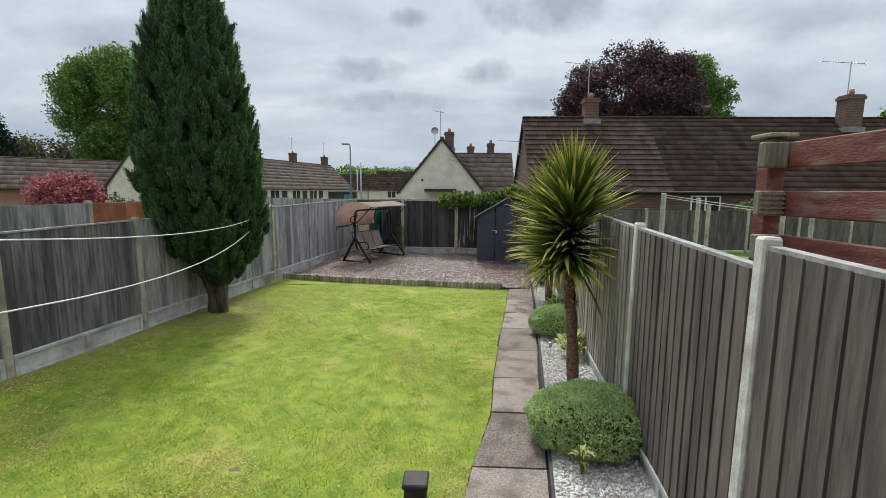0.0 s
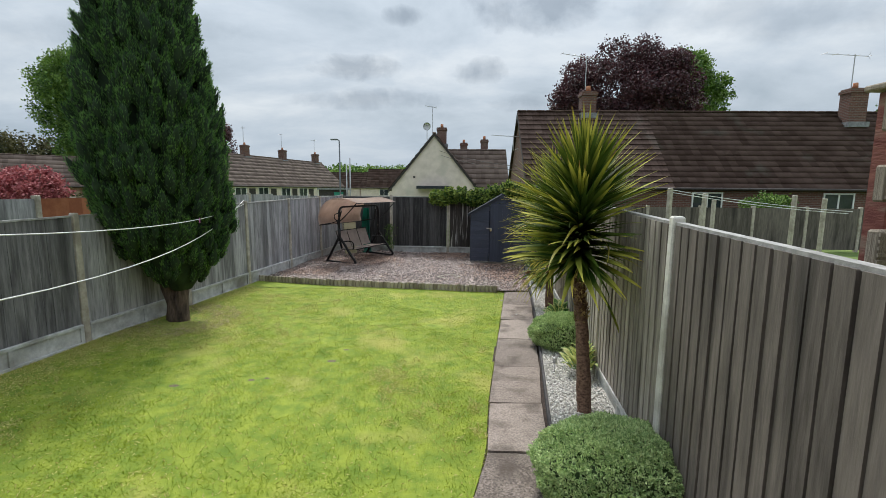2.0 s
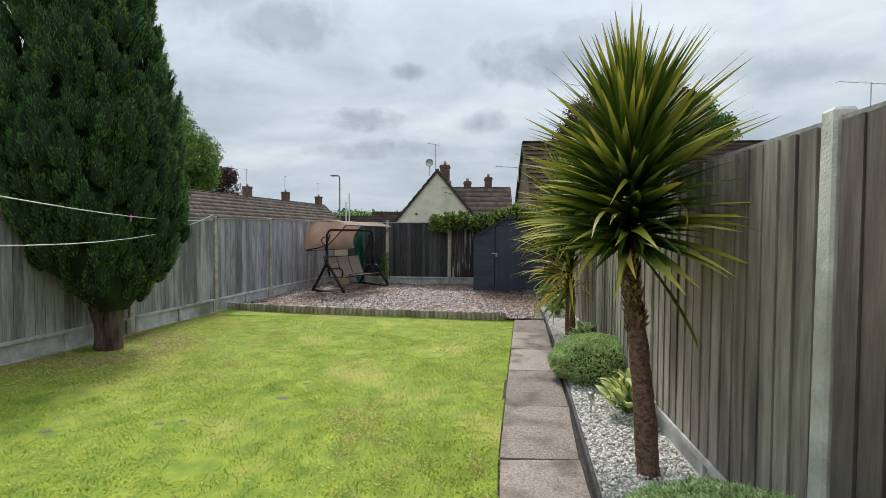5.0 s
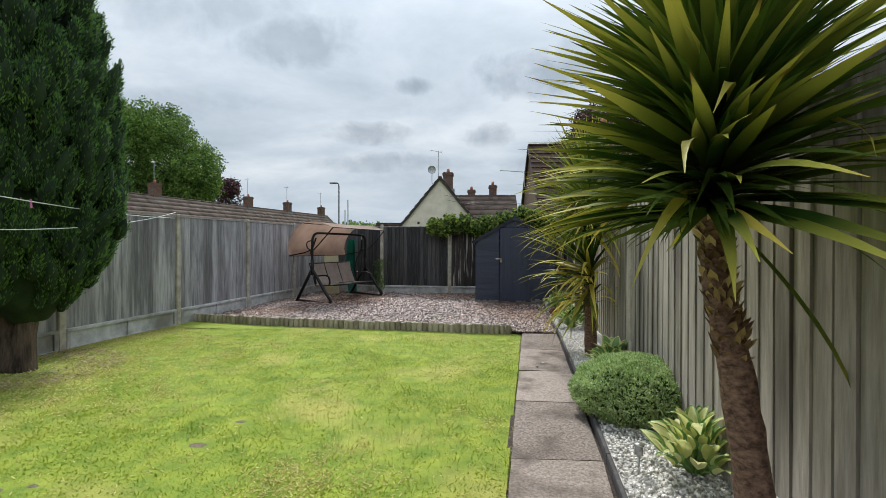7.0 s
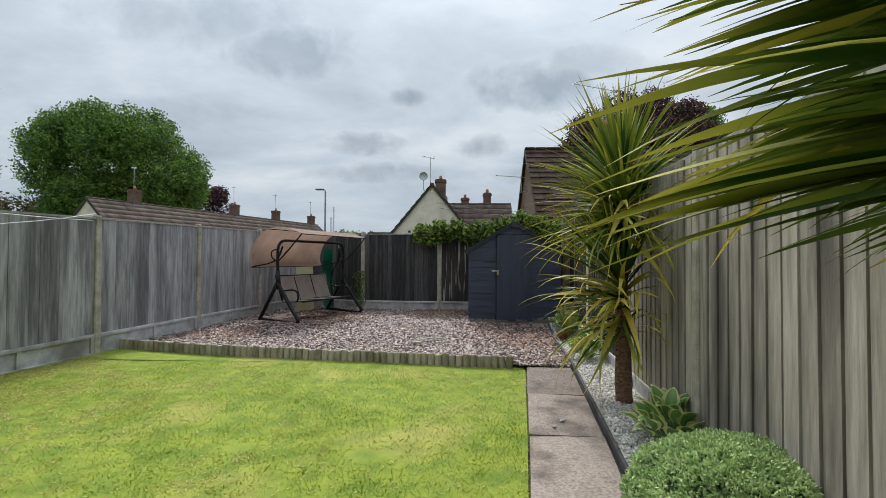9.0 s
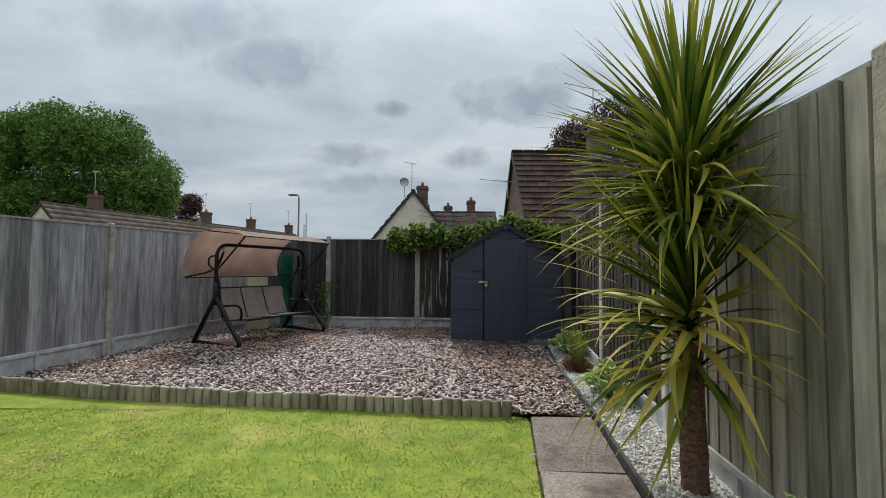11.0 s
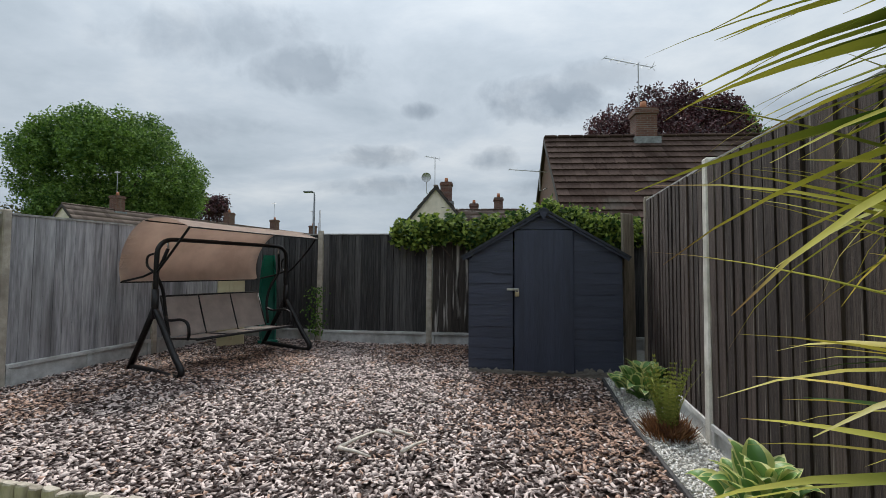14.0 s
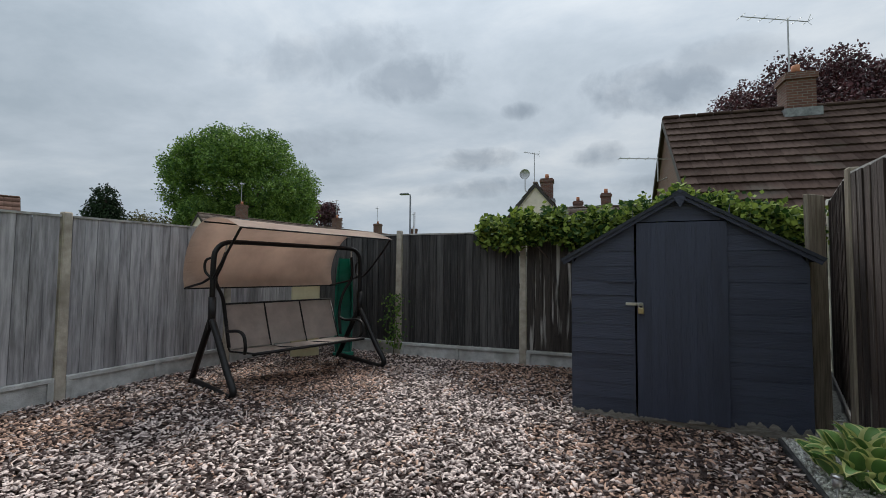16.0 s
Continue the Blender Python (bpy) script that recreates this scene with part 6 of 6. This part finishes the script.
def chimney(parent, x, y, z0, z1, w=0.75, d=0.55, pots=1, rot=0.0, mat=None):
    m = pose(x, y, 0, 0, 0, rot)
    bm = bmesh.new()
    box(bm, -w / 2, -d / 2, z0, w / 2, d / 2, z1)
    box(bm, -w / 2 - 0.05, -d / 2 - 0.05, z1 - 0.22, w / 2 + 0.05, d / 2 + 0.05, z1 - 0.08)
    st = part("chimney", bm, mat or M_BRICK, parent, "red brick chimney stack")
    st.matrix_basis = m
    for i in range(pots):
        px = (i - (pots - 1) / 2) * 0.35
        tubed("chimney_pot", [(px, 0, z1), (px, 0, z1 + 0.28)], 0.12, M_POT, st, "terracotta pot", n=10, r_end=0.10)
    bm = bmesh.new()
    box(bm, -w / 2 - 0.09, -d / 2 - 0.12, z0 + 0.1, w / 2 + 0.09, d / 2 + 0.12, z0 + 0.34)
    part("flashing", bm, M_LEAD, st, "grey lead flashing")
    return st


def aerial(parent, x, y, z, h, rot, n=7, boom=0.9):
    bm = bmesh.new()
    tube(bm, [(x, y, z), (x, y, z + h)], 0.022, 6)
    c, s = math.cos(radians(rot)), math.sin(radians(rot))
    p0, p1 = Vector((x - c * boom * 0.3, y - s * boom * 0.3, z + h - 0.08)), Vector((x + c * boom * 0.7, y + s * boom * 0.7, z + h - 0.02))
    tube(bm, [p0, p1], 0.014, 5)
    for i in range(n):
        q = p0.lerp(p1, i / (n - 1))
        e = Vector((-s, c, 0)) * 0.17
        tube(bm, [q - e, q + e], 0.008, 4)
    for e in (Vector((0, 0, 0.16)), Vector((0, 0, -0.16))):
        tube(bm, [p0, p0 + e + Vector((-s, c, 0)) * 0.12], 0.008, 4)
    part("aerial", bm, M_ALU, parent, "metal television aerial")


def window(parent, m, w, h):
    bm = bmesh.new()
    t = 0.06
    for b in ((0, -0.05, 0, w, 0.02, t), (0, -0.05, h - t, w, 0.02, h), (0, -0.05, t, t, 0.02, h - t), (w - t, -0.05, t, w, 0.02, h - t), (w / 2 - 0.03, -0.045, t, w / 2 + 0.03, 0.02, h - t)):
        box(bm, *b)
    fr = part("window", bm, M_WHITE, parent, "white framed window")
    fr.matrix_basis = m
    boxed("pane", (t, -0.02, t, w - t, -0.01, h - t), M_GLASS, fr, bevel=0)
    boxed("sill", (-0.05, -0.12, -0.06, w + 0.05, 0.0, -0.001), M_WHITE, fr, bevel=0)


def house(label, origin, rot, length, half, eave, ridge, wall, tiles, n_course=9, over=0.3, tile_parts=0.0, gable_mat=None, tile_w=0.34):
    """A gabled house: local x along the ridge from 0 to length, front towards -y."""
    e = thing("house", pose(*origin, 0, 0, rot), label, "house", "houses round the garden")
    for y in (-half, half - 0.25):
        boxed("wall", (0, y, -0.03, length, y + 0.25, eave), wall, e, bevel=0)
    for x in (0.0, length - 0.25):
        bm = bmesh.new()
        pr = [(-half + 0.252, -0.03), (half - 0.252, -0.03), (half - 0.252, eave), (0, ridge - 0.15), (-half + 0.252, eave)]
        pr[2] = (half - 0.252, eave + 0.1)
        pr[4] = (-half + 0.252, eave + 0.1)
        f0 = [bm.verts.new((x, y, z)) for y, z in pr]
        f1 = [bm.verts.new((x + 0.25, y, z)) for y, z in pr]
        bm.faces.new(f0)
        bm.faces.new(f1[::-1])
        for k in range(5):
            bm.faces.new((f0[k], f0[(k + 1) % 5], f1[(k + 1) % 5], f1[k]))
        part("gable_wall", bm, gable_mat or wall, e)
    k = over / half
    ez = eave - (ridge - eave) * k
    roof_plane("front", (-0.1, 0, ridge), (length + 0.1, 0, ridge), (-0.1, -half - over, ez), (length + 0.1, -half - over, ez), e, n_course, tile_w, tile_parts, tiles)
    roof_plane("back", (-0.1, 0, ridge), (length + 0.1, 0, ridge), (-0.1, half + over, ez), (length + 0.1, half + over, ez), e, n_course, tile_w * 1.5, 0.0, tiles)
    bm = bmesh.new()
    n = int(length / 0.45)
    for i in range(n):
        x = -0.1 + (length + 0.2) * i / n
        box(bm, x, -0.13, ridge - 0.03, x + (length + 0.2) / n - 0.012, 0.13, ridge + 0.065, bevel=0.03)
    part("ridge_tiles", bm, tiles[1], e)
    tubed("gutter", [(-0.1, -half - over - 0.05, ez), (length + 0.1, -half - over - 0.05, ez)], 0.055, M_DARKWOOD, e)
    for s in (-1, 1):
        for x in (-0.12, length + 0.085):
            bm = bmesh.new()
            a, b = Vector((x, s * (half + over), ez - 0.02)), Vector((x, 0, ridge - 0.02))
            pts = [a, b, b - Vector((0, 0, 0.2)), a - Vector((0, 0, 0.2))]
            f0 = [bm.verts.new(p) for p in pts]
            f1 = [bm.verts.new(p + Vector((0.035, 0, 0))) for p in pts]
            bm.faces.new(f0)
            bm.faces.new(f1[::-1])
            for q in range(4):
                bm.faces.new((f0[q], f0[(q + 1) % 4], f1[(q + 1) % 4], f1[q]))
            part("barge_board", bm, M_DARKWOOD, e)
    return e


TILES = (M_TILE, M_TILEJ)
TILES_W = (M_TILEW, M_TILEW)
hr = house("long low brick bungalow with a brown tiled roof", (3.5, 24.7, 0), 0, 27.0, 3.5, 2.45, 6.0, M_BRICK, TILES, n_course=15, over=0.22, tile_parts=6.2, tile_w=0.345)
chimney(hr, 3.35, 0.0, 5.55, 6.95, 0.7, 0.6)
chimney(hr, 15.75, -0.55, 5.1, 7.0, 0.82, 0.62)
aerial(hr, 3.2, 0.0, 7.05, 1.6, 200, boom=2.0)
aerial(hr, 15.6, -0.5, 7.0, 1.6, 185, n=5, boom=2.2)
aerial(hr, -0.25, 0.0, 4.1, 0.75, 190, boom=1.6)
tubed("aerial_bracket", [(0.0, 0.0, 4.2), (-0.25, 0.0, 4.1), (-0.25, 0.0, 4.5)], 0.02, M_ALU, hr)
for x in (7.0, 12.5, 19.0):
    window(hr, pose(x, -3.505, 0.95), 1.3, 1.15)

hg = house("cream rendered cottage with a steep brown tiled gable", (-1.2, 33.9, 0), 90, 11.0, 3.05, 2.35, 6.05, M_RENDER, TILES_W, n_course=10, over=0.25)
chimney(hg, 2.55, -0.45, 5.2, 6.75, 0.62, 0.7)
aerial(hg, 2.3, 0.25, 5.7, 2.6, 120)
chimney(hg, 7.2, -2.2, 4.2, 6.1, 0.6, 0.6)
bm = bmesh.new()
tube(bm, [(-0.05, 0.45, 5.6), (-0.35, 0.5, 5.6), (-0.35, 0.5, 6.35)], 0.025, 6)
part("dish_bracket", bm, M_ALU, hg)
bm = bmesh.new()
bmesh.ops.create_uvsphere(bm, u_segments=16, v_segments=8, radius=0.27)
bmesh.ops.delete(bm, geom=[v for v in bm.verts if v.co.x < -0.001], context="VERTS")
for v in bm.verts:
    v.co = Vector((v.co.x * 0.35 - 0.5, v.co.y + 0.5, v.co.z + 6.45))
bmesh.ops.solidify(bm, geom=bm.faces, thickness=0.012)
part("satellite_dish", bm, M_ALU, hg, "grey satellite dish", smooth=True)
boxed("vent", (-0.03, 1.35, 2.9, 0.0, 1.5, 3.05), M_DARKWOOD, hg, bevel=0)
boxed("lean_to_roof", (-0.9, -1.1, 2.15, -0.01, 1.2, 2.35), M_FELT, hg)
hw = house("brown tiled wing of the cream cottage", (-0.4, 38.0, 0), 0, 4.6, 2.8, 2.4, 5.25, M_RENDER, TILES_W, n_course=8, over=0.25)
chimney(hw, 3.0, 0.4, 4.9, 6.1, 0.55, 0.55)
window(hw, pose(2.2, -2.805, 1.2), 1.0, 0.9)

ang_row = math.degrees(math.atan2(27.3, 8.4))
hl = house("long cream rendered terrace with a brown tiled roof", (-27.0, 37.4, 0), ang_row, 28.5, 3.6, 2.5, 5.65, M_RENDER, TILES_W, n_course=9, over=0.25)
for x, a in ((3.6, True), (14.2, True), (20.5, True), (27.3, True)):
    chimney(hl, x, 0.1, 5.2, 6.75, 0.7, 0.7)
    aerial(hl, x, 0.2, 6.75, 1.9, 60, n=6)
for x in (1.2, 4.6, 8.6, 11.8, 15.4, 18.6, 22.4, 25.6):
    window(hl, pose(x, -3.605, 0.95), 1.5, 1.2)
    boxed("door", (x + 1.9, -3.66, 0.0, x + 2.75, -3.602, 2.05), M_DARKWOOD, hl)

h2 = house("low brown tiled house beyond the hedges", (-38.5, 37.2, 0), 40, 10.5, 3.2, 2.3, 4.7, M_BRICKO, TILES_W, n_course=7)
h3 = house("orange brick house with a red-brown tiled roof", (-34.5, 21.4, 0), 62, 7.5, 3.4, 3.0, 5.5, M_BRICKO, (M_TILER, M_TILER), n_course=8)
chimney(h3, 5.2, -0.6, 4.6, 6.3, 0.8, 0.6, mat=M_BRICKO)
aerial(h3, 5.2, -0.6, 6.3, 1.5, 20)
window(h3, pose(2.5, -3.405, 1.2), 1.2, 1.1)
for x, y, L in ((-27.0, 92.0, 9.0), (-17.5, 90.0, 11.0), (-14.0, 76.0, 7.0)):
    hf = house("distant low dark-roofed rendered house", (x, y, 0), rng.uniform(-8, 8), L, 3.4, 2.5, 5.3, M_RENDER, (M_TILEJ, M_TILEJ), n_course=7, tile_w=0.6)
    window(hf, pose(2.0, -3.405, 1.0), 1.4, 1.1)
gs = thing("garden_shed", pose(-10.8, 42.5, 0, 0, 0, 10), "small far garden shed with a pale roof", "shed", "far sheds")
boxed("wall", (-1.2, -0.9, -0.03, 1.2, 0.9, 2.0), M_DARKWOOD, gs)
boxed("roof", (-1.35, -1.05, 2.0, 1.35, 1.05, 2.14), M_LEAD, gs)
boxed("door", (0.1, -0.94, 0.0, 0.9, -0.905, 1.8), M_GREENP, gs)

# wires to the cottage
for a, b in (((3.45, 24.6, 3.3), (-1.0, 34.2, 4.9)), ((3.45, 24.6, 3.1), (-0.9, 34.4, 4.6))):
    pts = [Vector(a).lerp(Vector(b), t) - Vector((0, 0, 0.5 * t * (1 - t))) for t in np.linspace(0, 1, 10)]
    tagged(tubed("overhead_wire", pts, 0.012, M_DARKWOOD, n=4), "thin dark overhead wire between houses", "wire", "overhead wires")

lampp = thing("street_lamp", pose(-7.36, 31.5, 0), "slim grey street lamp with a flat head", "street lamp")
tubed("pole", [(0, 0, -0.03), (0, 0, 1.2), (0, 0, 5.15)], 0.07, M_LAMP, lampp, r_end=0.045)
tubed("bracket", [(0, 0, 5.1), (-0.02, 0, 5.27), (-0.14, 0, 5.30)], 0.035, M_LAMP, lampp)
boxed("head", (-0.58, -0.11, 5.27, -0.08, 0.11, 5.36), M_LAMP, lampp, bevel=0.03)
for x, y, h in ((-6.5, 29.8, 3.5), (-5.9, 28.2, 3.9)):
    tagged(tubed("washing_pole", [(x, y, -0.03), (x, y, h)], 0.04, M_ALU, n=7), "plain pale metal washing pole", "pole", "poles")


# ---- trees ----
def tree(name, base, blobs, leaf, count, mat, label, seed, limbs=7, group="trees", trunk_r=0.35):
    """blobs: (x, y, z, rx, rz) from the base. Leaves lie thick on lumpy blobs, with gaps between them."""
    e = thing(name, pose(*base), label, "tree", group)
    rr = np.random.RandomState(seed)
    top = max(b[2] for b in blobs)
    bm = bmesh.new()
    tube(bm, smooth_line([(0, 0, -0.05), (0.1, 0, top * 0.3), (0.05, 0.1, top * 0.6), (0, 0, top)], 4), trunk_r, 9, trunk_r * 0.3)
    for k in range(limbs):
        b = blobs[k % len(blobs)]
        z0 = top * rr.uniform(0.22, 0.5)
        tip = Vector((b[0] + rr.uniform(-0.5, 0.5) * b[3], b[1] + rr.uniform(-0.5, 0.5) * b[3], b[2] + rr.uniform(-0.2, 0.5) * b[4]))
        tube(bm, smooth_line([(0.05, 0, z0), Vector((tip.x * 0.4, tip.y * 0.4, z0 + (tip.z - z0) * 0.5)), tip], 3), trunk_r * 0.4, 6, trunk_r * 0.08)
    part("trunk", bm, M_BARK, e, smooth=True)
    vols = np.array([b[3] ** 2 * b[4] for b in blobs]) ** 0.75
    pick = rr.choice(len(blobs), count, p=vols / vols.sum())
    B = np.array(blobs)[pick]
    d = unit(rr.normal(size=(count, 3)))
    rad = rr.uniform(0.0, 1.0, count) ** 0.25
    lump = np.array([noise.noise(Vector(q) * 2.6 + Vector((float(i), seed, 0))) for q, i in zip(d, pick)])
    rad = rad * (0.88 + 0.28 * lump)
    P = np.stack([B[:, 0] + d[:, 0] * B[:, 3] * rad, B[:, 1] + d[:, 1] * B[:, 3] * rad, B[:, 2] + d[:, 2] * B[:, 4] * rad], 1)
    fine = np.array([noise.noise(Vector(q) * (0.9 / leaf) * 0.35) for q in P])
    P = P[fine > -0.15]
    m = len(P)
    vs, fs, off = [], [], 0
    for j in range(2):
        nrm = unit(rr.normal(size=(m, 3)) + np.array([0, -0.25, 0.7]))
        way = unit(np.cross(nrm, rr.normal(size=(m, 3))))
        v, f = blades(P + leaf * 0.5 * rr.normal(size=(m, 3)), way, unit(np.cross(way, nrm)), leaf * rr.uniform(0.7, 1.3, m), leaf * rr.uniform(0.5, 0.9, m))
        vs.append(v)
        fs.append(f + off)
        off += len(v)
    tagged(bulk("crown", np.concatenate(vs), np.concatenate(fs), mat, e), kind="stuff")
    return e


def crown_blobs(rx, z0, z1, n, seed, flat=0.8, small=0.30, large=0.42):
    """A dome of overlapping blobs between the heights z0 and z1."""
    rr = np.random.RandomState(seed)
    h = (z1 - z0) / 2
    out = [(0, 0, z0 + h, rx * 0.80, h * 0.84), (0, 0, z0 + h * 0.62, rx * 0.86, h * 0.5)]
    for i in range(n):
        a, el = i * 2.4, math.asin(rr.uniform(-0.75, 0.95))
        c = math.cos(el)
        q = rr.uniform(small, large)
        out.append((math.cos(a) * c * rx * (1 - q), math.sin(a) * c * rx * (1 - q), z0 + h + math.sin(el) * h * (1 - q), rx * q, rx * q * flat))
    return out


tree("broadleaf_tree", (-38.5, 55.0, 0), crown_blobs(9.7, 1.4, 19.5, 70, 1, 0.85, 0.20, 0.32), 0.26, 120000, M_LEAFG, "large rounded green broadleaf tree behind the terrace", 1, limbs=12, trunk_r=0.55)
tree("copper_beech", (15.8, 45.0, 0), crown_blobs(7.1, 4.5, 16.0, 50, 2, 0.85, 0.20, 0.32), 0.20, 70000, M_LEAFC, "large dark purple copper beech behind the bungalow", 2, limbs=10, trunk_r=0.45)
tree("broadleaf_tree", (24.6, 52.0, 0), crown_blobs(4.9, 4.5, 18.2, 40, 3, 0.7, 0.2, 0.32), 0.28, 24000, M_LEAFG, "green broadleaf tree beside the copper beech", 3)
tree("copper_tree", (-36.0, 70.0, 0), crown_blobs(3.6, 3.0, 13.0, 10, 4), 0.36, 5000, M_LEAFC, "small dark copper-leaved tree", 4)
tree("broadleaf_tree", (-52.0, 55.0, 0), crown_blobs(4.4, 2.5, 9.3, 10, 5), 0.34, 5000, M_LEAFB, "small olive-brown far tree", 5)
tree("cherry_tree", (-12.1, 14.3, 0), crown_blobs(1.15, 1.0, 2.85, 10, 6), 0.085, 7000, M_LEAFP, "small tree with pink-red leaves behind the fence", 6, trunk_r=0.08)
tree("hedge_shrub", (-12.8, 17.0, 0), crown_blobs(1.5, 0.3, 2.1, 9, 7, 0.7), 0.09, 5500, M_LEAFB, "yellow-brown shrub in a garden hedge", 7, trunk_r=0.07)
tree("conifer_tree", (-50.0, 47.0, 0), [(0, 0, 3.5 + 1.15 * k, 3.9 - 0.5 * k, 1.6) for k in range(6)], 0.26, 16000, M_CON_SHADE_DARK, "dark pointed conifer far off", 8)
tree("garden_shrub", (11.6, 11.0, 0), crown_blobs(1.3, 0.3, 2.9, 9, 9), 0.09, 5000, M_LEAFG, "leafy green shrub in the neighbouring garden", 9, trunk_r=0.07)
tree("garden_shrub", (12.6, 19.6, 0), crown_blobs(1.0, 0.6, 2.3, 8, 10), 0.09, 4000, M_LEAFG, "round green shrub before the bungalow", 10, trunk_r=0.06)
tree("broadleaf_tree", (46.0, 48.0, 0), crown_blobs(5.5, 3.0, 12.5, 12, 11), 0.4, 6000, M_LEAFG, "green tree beyond the bungalow roof", 11)
# woods far off
rr = np.random.RandomState(31)
vs, fs, off = [], [], 0
for k in range(60):
    a = radians(-62 + 124 * k / 59)
    d0 = rr.uniform(150, 210)
    cx, cy, rx, hz = d0 * math.sin(a), d0 * math.cos(a), rr.uniform(6, 11), rr.uniform(6, 10) + (3.5 if -14 < math.degrees(a) < -4 else 0)
    m = 1300
    d = unit(rr.normal(size=(m, 3)))
    lumpy = np.array([0.82 + 0.35 * noise.noise(Vector(q) * 2.5 + Vector((k, 0, 0))) for q in d])[:, None] * rr.uniform(0.6, 1.0, (m, 1)) ** 0.3
    d = d * lumpy
    P = np.stack([cx + d[:, 0] * rx, cy + d[:, 1] * rx, np.abs(hz * 0.5 + d[:, 2] * hz * 0.5)], 1)
    nrm = unit(rr.normal(size=(m, 3)) + np.array([0, -0.4, 0.5]))
    way = unit(np.cross(nrm, rr.normal(size=(m, 3))))
    v, f = blades(P, way, unit(np.cross(way, nrm)), rr.uniform(0.6, 1.4, m), rr.uniform(0.5, 1.0, m))
    vs.append(v)
    fs.append(f + off)
    off += len(v)
tagged(bulk("far_woods", np.concatenate(vs), np.concatenate(fs), M_LEAFG), "distant line of green trees on the horizon", "woods", kind="stuff")
